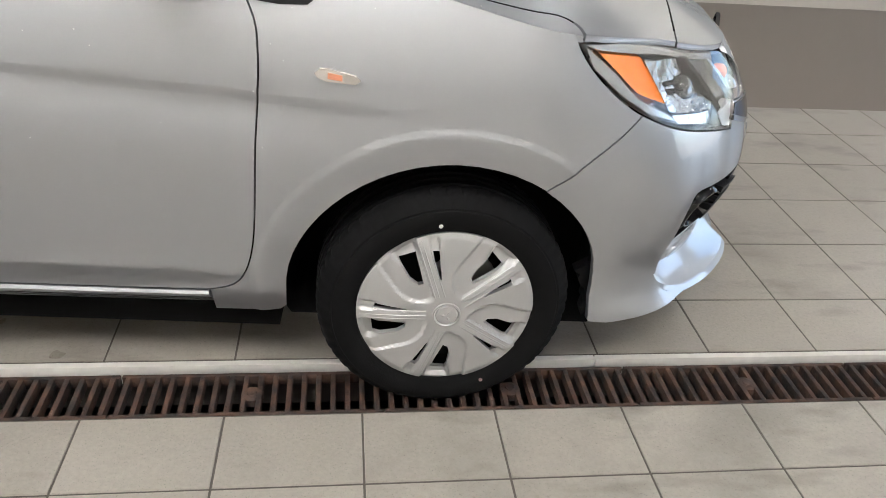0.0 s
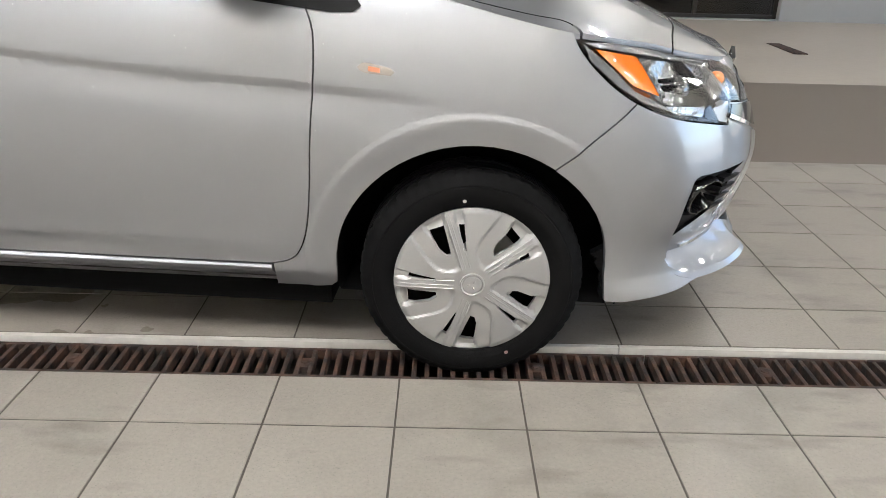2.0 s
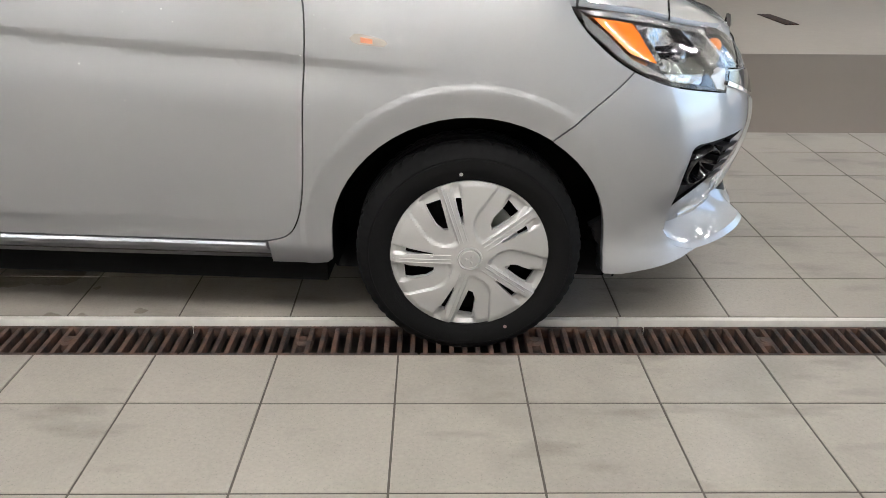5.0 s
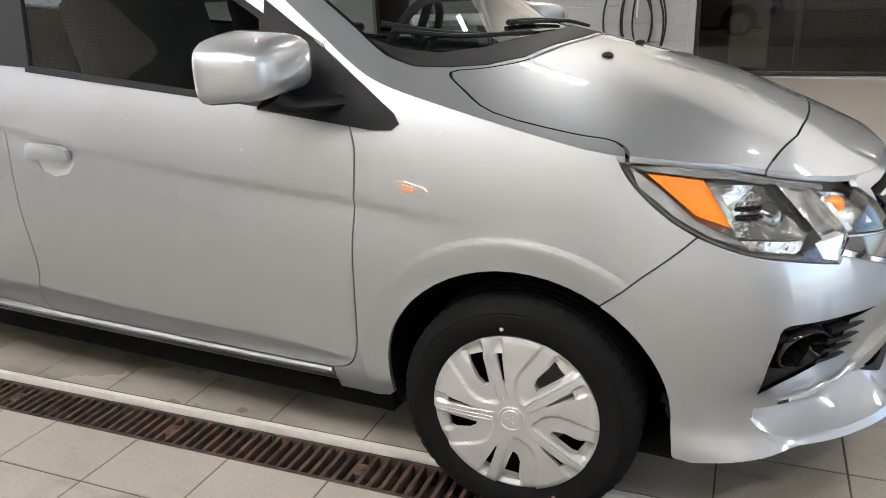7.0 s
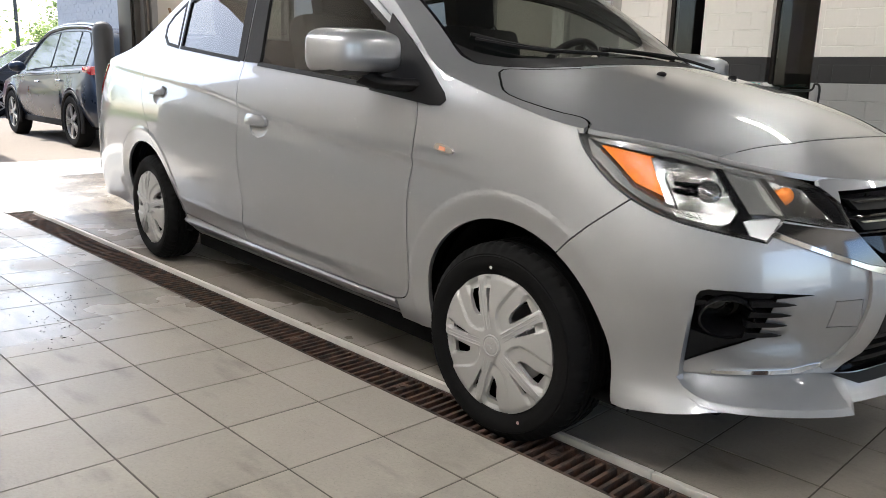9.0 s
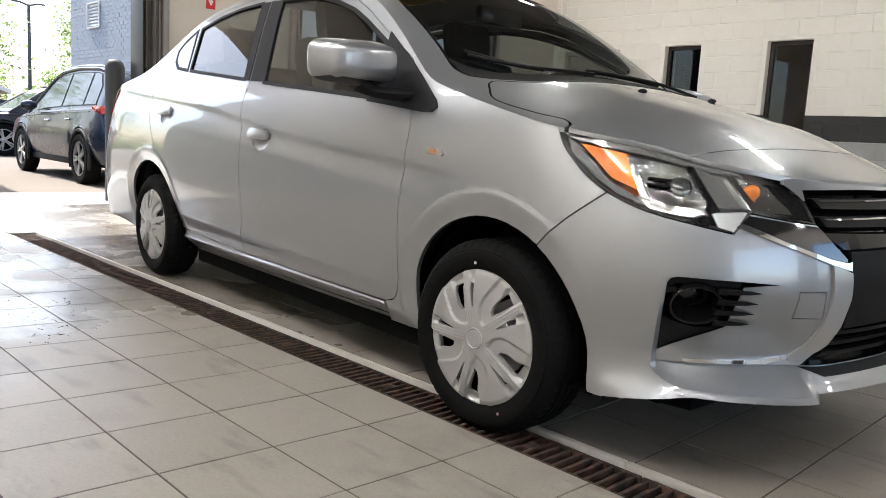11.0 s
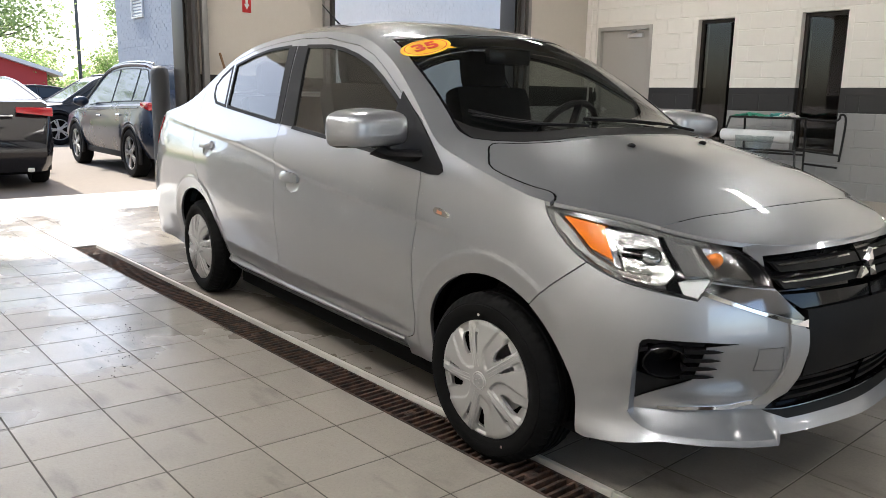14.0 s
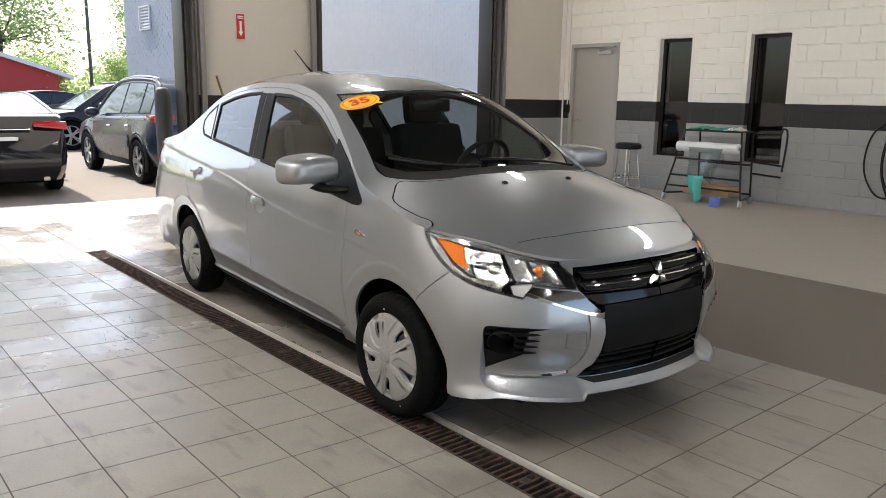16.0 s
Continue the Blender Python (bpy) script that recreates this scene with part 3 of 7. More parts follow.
def lid(u, v, out=0.0):
    """Point on the upper skin, from the right edge (v=-1) to the left (v=1), abreast of the outline at u."""
    z = edge_z(u)
    x, y, zz = skin(u, z)
    c = float(np.interp(u, *CROWN_T))
    h = ease(-0.30, -0.12, u)
    c = c * (1 - h) + max(0.0, float(np.interp(x, *NOSE_LINE_T)) - z) * h
    k = 1 - abs(v) ** 2.3
    return (x, -v * y, z + c * k + out)

# ---- the silver sedan ----
sedan = thing("sedan", Matrix.Translation((0.003 + math.sin(radians(3.74)) * 0.80, 0.007 + math.cos(radians(3.74)) * 0.80, -0.012)) @ pose(0, 0, 0, 0, 0.23, -3.74),
              "silver four-door sedan with plastic wheel covers, standing over the drain", "car")
BASE = [(-4.2, 0.24), (-3.2, 0.24), (-2.92, 0.2), (-2.2, 0.2), (-0.36, 0.2), (0.36, 0.2), (0.455, 0.216), (0.55, 0.232), (0.62, 0.242), (1.4, 0.246)]
GAP = 0.0017


def ring(cx, r=ARCH_R, n=28, low=0.10):
    """A wheel opening, open at the foot."""
    pts = [(cx + r * math.cos(math.pi * k / n), ARCH_Z + r * math.sin(math.pi * k / n)) for k in range(n + 1)]
    return [(cx + r + 0.012, low)] + [(cx + r + 0.006, 0.2)] + pts + [(cx - r - 0.004, 0.2), (cx - r - 0.008, low)]


def crease_lines():
    """Where the side panels are creased: the shoulder's two edges and the rings round the wheels."""
    us = [-3.2 + 0.1 * k for k in range(33)]
    out = [[(u, spline(CREASE, u) + d) for u in us] for d in (0.012, 0.001, -0.010)]
    for cx in (0.0, REAR_AXLE):
        for r in (0.420, 0.408, 0.402):
            out.append([(cx + r * math.cos(radians(a)), ARCH_Z + r * math.sin(radians(a))) for a in range(0, 181, 6)])
    return out


def panel(name, poly, holes=(), mat=SILVER, out=0.0, rim=0.014, step=0.024, place=skin, label="", parent=None, gap=GAP, lines=()):
    """A body panel laid on the skin, with its left-hand twin as a part of its own."""
    on = parent or (sedan, sedan)
    right = finish(name, lay(sheet(shrink(poly, gap), [shrink(h, -gap) for h in holes], step, lines), place, out, rim), mat, on[0], label)
    return right, twin(right, on[1])


def twin(right, on):
    """The left-hand counterpart of a part."""
    me = right.data.copy()
    for v in me.vertices:
        v.co.y = -v.co.y
    me.flip_normals()
    left = new(right.name.split(".")[0], me)
    left.parent = on
    left.matrix_basis = right.matrix_basis
    if right.get("label"):
        left["label"] = right["label"]
    return left


FOG = [(0.536, 0.500), (0.537, 0.515), (0.544, 0.526), (0.56, 0.531), (0.70, 0.529), (0.80, 0.5245), (0.712, 0.515), (0.702, 0.47), (0.69, 0.413), (0.60, 0.372), (0.529, 0.338)]
GRILLE = [(0.905, 0.742), (1.1, 0.747), (U_FRONT, 0.749), (U_FRONT, 0.318), (0.935, 0.316), (0.985, 0.368), (1.012, 0.42), (1.016, 0.50), (1.008, 0.565), (0.93, 0.648), (0.912, 0.664), (0.897, 0.715)]
F_GLASS = [(-1.44, 1.0), (-1.605, 1.362), (-1.385, 1.354), (-1.25, 1.335), (-1.111, 1.305), (-0.97, 1.262), (-0.851, 1.21), (-0.675, 1.122), (-0.635, 0.938)]
R_GLASS = [(-2.285, 1.072), (-2.375, 1.288), (-2.2, 1.33), (-2.015, 1.357), (-1.80, 1.367), (-1.635, 1.017)]
Q_GLASS = [(-2.33, 1.076), (-2.47, 1.092), (-2.535, 1.13), (-2.56, 1.18), (-2.52, 1.225), (-2.425, 1.278)]
CORNER = [(-0.665, 1.155), (-0.495, 1.056), (-0.285, 0.922), (-0.272, 0.905), (-0.285, 0.895), (-0.33, 0.893), (-0.635, 0.925)]
F_SEAM = [(-0.49, 1.062), (-0.42, 0.955), (-0.387, 0.893), (-0.370, 0.80), (-0.372, 0.72), (-0.38, 0.653), (-0.392, 0.478), (-0.407, 0.38), (-0.43, 0.315), (-0.46, 0.284), (-0.51, 0.270)]
B_SEAM = [(-1.50, 0.272), (-1.535, 0.30), (-1.515, 0.36), (-1.475, 0.46), (-1.478, 0.60), (-1.488, 0.752), (-1.52, 0.85), (-1.56, 0.96), (-1.58, 1.02), (-1.73, 1.405)]
R_SEAM = [(-2.20, 0.300), (-2.25, 0.34), (-2.40, 0.60), (-2.50, 0.735), (-2.59, 0.85), (-2.645, 0.945), (-2.67, 1.05), (-2.69, 1.13), (-2.62, 1.22)]
DOOR_TOP_F = [(-1.46, 1.398), (-1.127, 1.35), (-0.98, 1.307), (-0.854, 1.25), (-0.662, 1.148)]
DOOR_TOP_R = [(-2.55, 1.252), (-2.42, 1.318), (-2.17, 1.372), (-1.95, 1.395)]


def curved(pts, n=4):
    """A flat outline's points, rounded into a smooth line."""
    return [(q.x, q.y) for q in arc([(a, b, 0) for a, b in pts], n)]


F_SEAM, B_SEAM, R_SEAM = curved(F_SEAM[:1] + F_SEAM[2:4] + F_SEAM[5:]), curved(B_SEAM), curved(R_SEAM)
LAMP_FOOT = curved([(0.683, 0.635), (0.58, 0.652), (0.475, 0.671), (0.39, 0.699), (0.31, 0.741), (0.24, 0.80), (0.203, 0.850)], 3)
HEADLAMP = curved([(0.203, 0.850), (0.285, 0.845), (0.44, 0.824), (0.61, 0.796), (0.74, 0.779), (0.85, 0.752), (0.895, 0.715), (0.912, 0.664)], 2) + [(0.84, 0.669), (0.73, 0.683)] + LAMP_FOOT[:-1]
BUMPER_SEAM = [(0.170, 0.547), (0.27, 0.636), (0.359, 0.705)]


def along(keys, u0, u1, step=0.04):
    """Points of a height curve between two running lengths."""
    n = max(2, int(abs(u1 - u0) / step))
    f = edge_z if keys is EDGE else (lambda u: spline(keys, u))
    return [(u0 + (u1 - u0) * k / n, f(u0 + (u1 - u0) * k / n)) for k in range(n + 1)]


HANDLES = ((-1.335, 0.787), (-2.375, 0.866))
SCOOP = [(-0.045, 0.004), (0.085, 0.004), (0.090, -0.028), (0.070, -0.054), (0.022, -0.064), (-0.022, -0.054), (-0.045, -0.028)]
FLAP = [(-0.085, 0.006), (-0.078, 0.017), (-0.066, 0.021), (0.056, 0.020), (0.072, 0.012), (0.082, -0.006), (0.082, -0.016), (0.072, -0.021), (-0.070, -0.020), (-0.082, -0.010)]
POCKETS = [[(cu + a, zc + b) for a, b in SCOOP] for cu, zc in HANDLES]
ARCH_F, ARCH_B = ring(0.0), ring(REAR_AXLE)
fender = [(-0.36, 0.2), (-0.502, 0.2)] + [(-0.504, 0.268)] + F_SEAM[::-1][:-1] + [(-0.49, 1.064)] + along(EDGE, -0.48, 0.20) + LAMP_FOOT[17:10:-1] + [(0.3645, 0.7095)] + BUMPER_SEAM[::-1][1:] + [(0.0, 0.45), (-0.3, 0.25)]
panel("front_fender", fender, [ARCH_F], step=0.018, lines=crease_lines())
panel("front_door", F_SEAM + B_SEAM + DOOR_TOP_F, [F_GLASS, CORNER, POCKETS[0]], step=0.02, lines=crease_lines()[:3])
panel("rear_door", B_SEAM[::-1] + R_SEAM + DOOR_TOP_R, [R_GLASS, ARCH_B, POCKETS[1]], step=0.02, lines=crease_lines())
quarter = R_SEAM[::-1][:-1] + [(-2.3, 0.2), (-2.9, 0.2)] + along(BASE, -2.95, U_REAR + 0.001) + along(EDGE, U_REAR + 0.001, -2.62) + [(-2.62, 1.22)]
panel("rear_quarter", quarter, [ARCH_B, Q_GLASS], lines=crease_lines())
roof_rail = [(-2.62, 1.222), *DOOR_TOP_R, (-1.73, 1.405), *DOOR_TOP_F, (-0.49, 1.062)] + along(EDGE, -0.48, -2.62)
panel("roof_rail", roof_rail, gap=0.001)


def sill_place(u, z, out=0.0):
    """The rocker: a rounded upper edge under the doors, a narrow face, then turned in under the car."""
    return skin(u, z, out + 0.008 - 0.010 * ease(0.262, 0.270, z) - 0.022 * ease(0.258, 0.22, z))


panel("rocker_panel", [(-0.503, 0.222), (-0.505, 0.268), (-1.50, 0.270), (-2.19, 0.298), (-2.23, 0.222)], rim=0.03, step=0.008, place=sill_place)
panel("sill_skirt", [(-0.366, 0.186), (-0.370, 0.219), (-2.21, 0.219), (-2.21, 0.186)], mat=SKIRT, rim=0.03, step=0.02, place=lambda u, z, out=0.0: skin(u, z, out - 0.016 - 0.8 * (0.219 - z)), label="grey plastic skirt under the sill")
bumper = BUMPER_SEAM + [(0.365, 0.7095), *LAMP_FOOT[9::-1], (0.73, 0.683), (0.84, 0.669), (0.912, 0.664), (0.897, 0.715), (0.85, 0.752), (0.86, 0.765)] + along(EDGE, 0.9, U_FRONT) + along(BASE, U_FRONT, 0.35)
TOW = [(0.858, 0.508), (0.938, 0.508), (0.950, 0.438), (0.862, 0.439)]
LEDGE = [(0.512, 0.309), (0.53, 0.312), (0.92, 0.314), (0.935, 0.316), (U_FRONT + 0.01, 0.318), (U_FRONT + 0.01, 0.17), (0.70, 0.17), (0.70, 0.2515), (0.66, 0.2525), (0.614, 0.254), (0.58, 0.260), (0.553, 0.270), (0.53, 0.287)]
bm = lay(sheet(shrink(bumper, GAP), [ARCH_F, FOG, GRILLE, TOW, LEDGE], 0.02, [[(0.517 + q, 0.30), (0.517 + q, 0.334), (0.529 + q, 0.527)] for q in (0.0, 0.012)]), skin, 0, 0.014, True)
finish("front_bumper", bm, SILVER, sedan, "silver front bumper cover")
panel("tow_cover", TOW, gap=0.0018)


def lip_place(u, s, out=0.0):
    """The lower lip: a shelf that runs outwards and down (s to 0.10), a low front face (to 0.125), then under the car."""
    edge = spline([(0.48, 0.302), (0.53, 0.287), (0.56, 0.271), (0.62, 0.259), (0.8, 0.256), (0.925, 0.254), (0.965, 0.266), (1.36, 0.264)], u)
    far = spline([(0.53, 0.0), (0.62, 0.006), (0.74, 0.020), (0.925, 0.034), (0.965, 0.010), (1.36, 0.016)], u)
    t = min(s / 0.10, 1.0)
    low = max(0.0, s - 0.10)
    z = 0.313 + (edge - 0.313) * t - 0.52 * min(low, 0.028) - 0.1 * max(0.0, low - 0.028)
    back = fascia(u, z) if z < 0.527 else 0.0
    return skin(u, z, out + back - (0.006 + fascia(u, 0.313)) * (1 - t) + far * t - 1.3 * max(0.0, low - 0.025))


LIP = [(0.515, 0.0), (U_FRONT, 0.0), (U_FRONT, 0.16), (0.515, 0.16)]
CUTS = [[(0.49, 0.10), (1.36, 0.10)], [(0.49, 0.094), (1.36, 0.094)], [(0.49, 0.125), (1.36, 0.125)], [(0.925, -0.01), (0.925, 0.17)], [(0.965, -0.01), (0.965, 0.17)]]
finish("front_lip", lay(sheet(LIP, [], 0.016, CUTS), lip_place, 0.0, 0.0, True), SILVER, sedan, "silver front lip with a raised ledge", 20)
finish("lip_ledge", lay(sheet([(0.93, 0.004), (U_FRONT, 0.004), (U_FRONT, 0.055), (1.0, 0.055)], [], 0.014), lip_place, 0.003, 0.01, True), DEEP, sedan, "black ledge under the lower grille")

# upper skin, in running length and share of the half width
HOOD_HALF = [(-0.073, 0.0), (-0.08, -0.2), (-0.105, -0.527), (-0.165, -0.70), (-0.224, -0.806), (-0.157, -0.893), (-0.067, -0.958), (0.094, -0.945), (0.169, -0.930), (0.205, -0.96), (0.215, -1.0),
             (0.58, -1.0), (0.615, -0.80), (0.656, -0.585), (0.68, -0.25), (0.685, 0.0)]
HOOD_HALF = curved(HOOD_HALF[:11], 3) + HOOD_HALF[11:]
SCREEN_HALF = [(-0.79, 0.0), (-0.80, -0.28), (-0.905, -0.69), (-0.99, -0.875), (-0.741, -0.90), (-0.442, -0.872), (-0.367, -0.872), (-0.298, -0.848), (-0.233, -0.779), (-0.165, -0.68), (-0.115, -0.527), (-0.09, -0.2), (-0.083, 0.0)]
REAR_HALF = [(-2.32, 0.0), (-2.32, -0.75), (-2.40, -0.84), (-2.80, -0.86), (-2.88, -0.8), (-2.92, 0.0)]
TRUNK_HALF = [(-2.97, 0.0), (-2.95, -0.7), (-3.0, -0.9), (-3.2, -0.96), (-3.5, -0.96), (-3.6, -0.9), (-3.7, 0.0)]


def whole(half):
    return half + [(u, -v) for u, v in half[::-1] if v < -1e-6]


def arc_flat(pts, step=0.03):
    """Points along a closed outline at even steps."""
    out = []
    for (a, b), (c, d) in zip(pts, pts[1:]):
        n = max(1, int(max(abs(c - a), abs(d - b) * 0.75) / step))
        out += [(a + (c - a) * k / n, b + (d - b) * k / n) for k in range(n)]
    return out


def lid_panel(name, poly, holes, mat, out=0.0, rim=0.012, label="", step=0.025, gap=0.005):
    return finish(name, lay(sheet(shrink(poly, gap), [shrink(h, -gap) for h in holes], step), lid, out, rim), mat, sedan, label)


lid_panel("hood", whole(HOOD_HALF), [], SILVER, label="silver hood with two washer nozzles", gap=0.008)
lid_panel("body_shell", [(-3.95, -1), (-3.95, 1), (1.0, 1), (U_FRONT, 1), (U_FRONT, -1), (1.0, -1)], [whole(HOOD_HALF), whole(SCREEN_HALF), whole(REAR_HALF), whole(TRUNK_HALF)], SILVER, gap=0.0, label="silver roof and pillars")
lid_panel("trunk_lid", whole(TRUNK_HALF), [], SILVER)
glass = lid_panel("windscreen", whole(SCREEN_HALF), [], SCREEN, out=-0.004, rim=0, label="clear windscreen", gap=-0.004)
glass.visible_shadow = False
lid_panel("windscreen_border", shrink(whole(SCREEN_HALF), -0.002), [shrink(whole(SCREEN_HALF), 0.016)], GLOSS_BLACK, out=-0.001, rim=0.004, gap=0, label="black painted border of the windscreen")
glass = lid_panel("rear_window", whole(REAR_HALF), [], GLASS, out=-0.004, rim=0, gap=-0.004)
glass.visible_shadow = False
for name, poly in (("front_window", F_GLASS), ("rear_side_window", R_GLASS), ("quarter_window", Q_GLASS)):
    panel(name, poly, mat=GLASS, out=-0.006, rim=0, gap=-0.012)
    panel("window_trim", shrink(poly, -0.011), [shrink(poly, 0.004)], TRIM, 0.002, 0.012, gap=0.0)

panel("pillar_cover", [(-1.437, 1.0), (-1.602, 1.366), (-1.712, 1.370), (-1.568, 1.006)], mat=SATIN_BLACK, out=0.003, rim=0.006, gap=0.0, label="black pillar cover between the side windows")
panel("pillar_cover", [(-1.580, 1.006), (-1.724, 1.370), (-1.802, 1.371), (-1.638, 1.013)], mat=SATIN_BLACK, out=0.003, rim=0.006, gap=0.0, label="black pillar cover between the side windows")

# wheels
SPOKES = [108.4 - 72 * k for k in range(5)]
BLADE = [(0.0, 30), (0.045, 30), (0.075, 46), (0.095, 48), (0.112, 46), (0.15, 39), (0.20, 33)]


def relief(x, z):
    """Height of the cover's moulding: broad blades, sunken fields round the slots, sloping slot ends."""
    r, a = math.hypot(x, z), math.degrees(math.atan2(z, x))
    d = (a - SPOKES[0] + 20) % 72 - 20
    edge = spline(BLADE, r)
    h = 0.0
    if r > 0.045:
        w = 90 * 0.0035 / r
        off = r * math.sin(radians(d))
        h -= 0.0060 * ease(0.013, 0.016, off) * ease(edge + w * 0.5, edge - w * 0.5, d) * ease(0.045, 0.06, r)
        if 6 < d < 24:
            h -= 0.013 * ease(0.150, 0.178, r) * ease(0.196, 0.184, r) * ease(5, 8, d) * ease(24.5, 21, d)
        if -11 < d < -2:
            h -= 0.008 * ease(0.150, 0.172, r) * ease(0.196, 0.184, r) * ease(-11, -9, d) * ease(-2, -4, d)
    return h


def dome(x, z, out=0.0):
    r = math.hypot(x, z)
    return (x, -(0.016 - 0.36 * r * r - 0.004 * ease(0.185, 0.197, r) + relief(x, z)) - out, z)


def polar(r, a):
    return (r * math.cos(radians(a)), r * math.sin(radians(a)))


slots = []
for a in SPOKES:
    slots.append([polar(0.092, a + 17.5), polar(0.098, a + 24), polar(0.119, a + 25.8), polar(0.173, a + 21.5), polar(0.166, a + 8.2), polar(0.13, a + 11)])
    slots.append([polar(0.092, a - 3.5), polar(0.161, a - 4.5), polar(0.159, a - 9.6), polar(0.090, a - 8.2)])


def build_wheel():
    w = thing("wheel", Matrix(), "", "")
    bm = bmesh.new()
    prof = [(0.196, 0.012), (0.200, 0.004), (0.206, 0.002), (0.209, -0.0005), (0.214, -0.001), (0.217, -0.003), (0.235, -0.006), (0.250, -0.004), (0.252, -0.001), (0.256, -0.001), (0.266, 0.007), (0.274, 0.014), (0.280, 0.022), (0.2838, 0.030), (0.2848, 0.038)]
    for g in (0.050, 0.078, 0.106, 0.134):
        prof += [(0.2855, g - 0.006), (0.2790, g - 0.004), (0.2790, g + 0.004), (0.2855, g + 0.006)]
    prof += [(0.2848, 0.146), (0.2838, 0.154), (0.280, 0.162), (0.262, 0.180), (0.235, 0.186), (0.20, 0.172), (0.19, 0.12)]
    rings = turned(bm, prof, 216)
    # cross grooves of the shoulders
    for (r, z), loop in zip(prof, rings):
        if r > 0.262 and (z < 0.045 or z > 0.139):
            for k, v in enumerate(loop):
                if k % 4 == 0:
                    v.co.x, v.co.y = v.co.x * (1 - 0.0035 / r), v.co.y * (1 - 0.0035 / r)
    bmesh.ops.transform(bm, matrix=Matrix.Rotation(radians(-90), 4, "X"), verts=bm.verts[:])
    part("tyre", bm, RUBBER, w, "black tyre with fine tread")
    bm = lay(sheet([polar(0.1975, 360 * k / 90) for k in range(90)], slots, 0.0042), dome, 0, 0.012)
    cover = part("wheel_cover", bm, COVER, w, "silver plastic wheel cover with five double spokes", 30)
    for a in SPOKES:
        for off, r1 in ((0.0125, 0.190), (0.0035, 0.190), (-0.0085, 0.160)):
            bm = bmesh.new()
            pts = []
            for k in range(9):
                r = 0.046 + (r1 - 0.046) * k / 8
                ca, sa = math.cos(radians(a)), math.sin(radians(a))
                pts.append(dome(r * ca - off * sa, r * sa + off * ca, -0.0008))
            tube(bm, pts, 0.0019, 6)
            part("spoke_ridge", bm, COVER, cover)
    bm = bmesh.new()
    turned(bm, [(0.0, 0.004), (0.022, 0.0035), (0.025, 0.001), (0.028, 0.004), (0.0305, 0.003), (0.032, -0.004)], 40, Matrix.Translation((0, -0.0165, 0)) @ Matrix.Rotation(radians(90), 4, "X"))
    cap = part("centre_cap", bm, COVER, cover)
    bm = bmesh.new()
    for a in (55, 175, 295):
        ca, sa = math.cos(radians(a)), math.sin(radians(a))
        q = [(0.001, 0), (0.009, 0.005), (0.017, 0), (0.009, -0.005)]
        lo = [bm.verts.new((x * ca - y * sa, -0.0195, x * sa + y * ca)) for x, y in q]
        hi = bm.verts.new((0.009 * ca, -0.0225, 0.009 * sa))
        for k in range(4):
            bm.faces.new((lo[k], lo[(k + 1) % 4], hi))
    bmesh.ops.remove_doubles(bm, verts=bm.verts[:], dist=0.0022)
    bmesh.ops.recalc_face_normals(bm, faces=bm.faces[:])
    part("emblem", bm, COVER, cover, "plain raised emblem", 10)
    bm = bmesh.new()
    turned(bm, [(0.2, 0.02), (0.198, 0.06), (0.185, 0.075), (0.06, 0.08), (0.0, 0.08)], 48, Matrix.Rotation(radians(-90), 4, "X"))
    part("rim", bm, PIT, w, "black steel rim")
    for k in range(4):
        bm = bmesh.new()
        m = Matrix.Rotation(radians(90 * k + 20), 4, "Y") @ Matrix.Translation((0, 0.045, 0.05))
        turned(bm, [(0.0, -0.012), (0.009, -0.012), (0.010, 0.0), (0.010, 0.03)], 6, m @ Matrix.Rotation(radians(-90), 4, "X"))
        part("wheel_nut", bm, SATIN_BLACK, w)
    return w


WHEEL = 0.966
first_wheel = build_wheel()
first_wheel.parent = sedan
first_wheel.matrix_local = pose(0, -0.80, 0.270, 0, 0, 4) @ Matrix.Scale(WHEEL, 4)
back = copy_thing(first_wheel, pose(REAR_AXLE, -0.795, 0.272, 0, 21, 0) @ Matrix.Scale(WHEEL, 4))
for x, turn in ((0.0, 184), (REAR_AXLE, 180)):
    copy_thing(first_wheel, pose(x, 0.80, 0.272, 0, 0, turn) @ Matrix.Scale(WHEEL, 4))
# wheel wells and the floor pan
for cx in (0.0, REAR_AXLE):
    for side in (1, -1):
        bm = bmesh.new()
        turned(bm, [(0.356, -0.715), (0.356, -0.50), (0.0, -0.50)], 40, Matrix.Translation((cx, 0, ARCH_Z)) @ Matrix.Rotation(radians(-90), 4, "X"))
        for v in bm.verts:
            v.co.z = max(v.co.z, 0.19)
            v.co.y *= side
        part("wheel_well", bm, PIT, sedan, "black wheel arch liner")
        bm = bmesh.new()
        turned(bm, [(0.0, 0.0), (0.12, 0.0), (0.12, 0.012), (0.05, 0.016), (0.05, 0.05), (0.0, 0.05)], 32, Matrix.Translation((cx, -0.71 * side, 0.274)) @ Matrix.Rotation(radians(90 * side), 4, "X"))
        part("brake_disc", bm, STEEL, sedan, "steel brake disc")
bm = bmesh.new()
floor_pts = [(0.46, 0.44), (0.38, 0.46), (0.38, 0.47), (-0.37, 0.47), (-0.37, 0.69), (-2.18, 0.69), (-2.18, 0.47), (-2.93, 0.47), (-2.93, 0.62), (-3.36, 0.58)]
loop = floor_pts + [(x, -y) for x, y in floor_pts[::-1]]
# foot hung below the sills to block light and darken the floor
low = [bm.verts.new((x, y, 0.135)) for x, y in loop]
high = [bm.verts.new((x, y, 0.42)) for x, y in loop]
bm.faces.new(low)
bm.faces.new(high[::-1])
for k in range(len(loop)):
    n = (k + 1) % len(loop)
    bm.faces.new((low[k], high[k], high[n], low[n]))
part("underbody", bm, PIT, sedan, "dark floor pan")
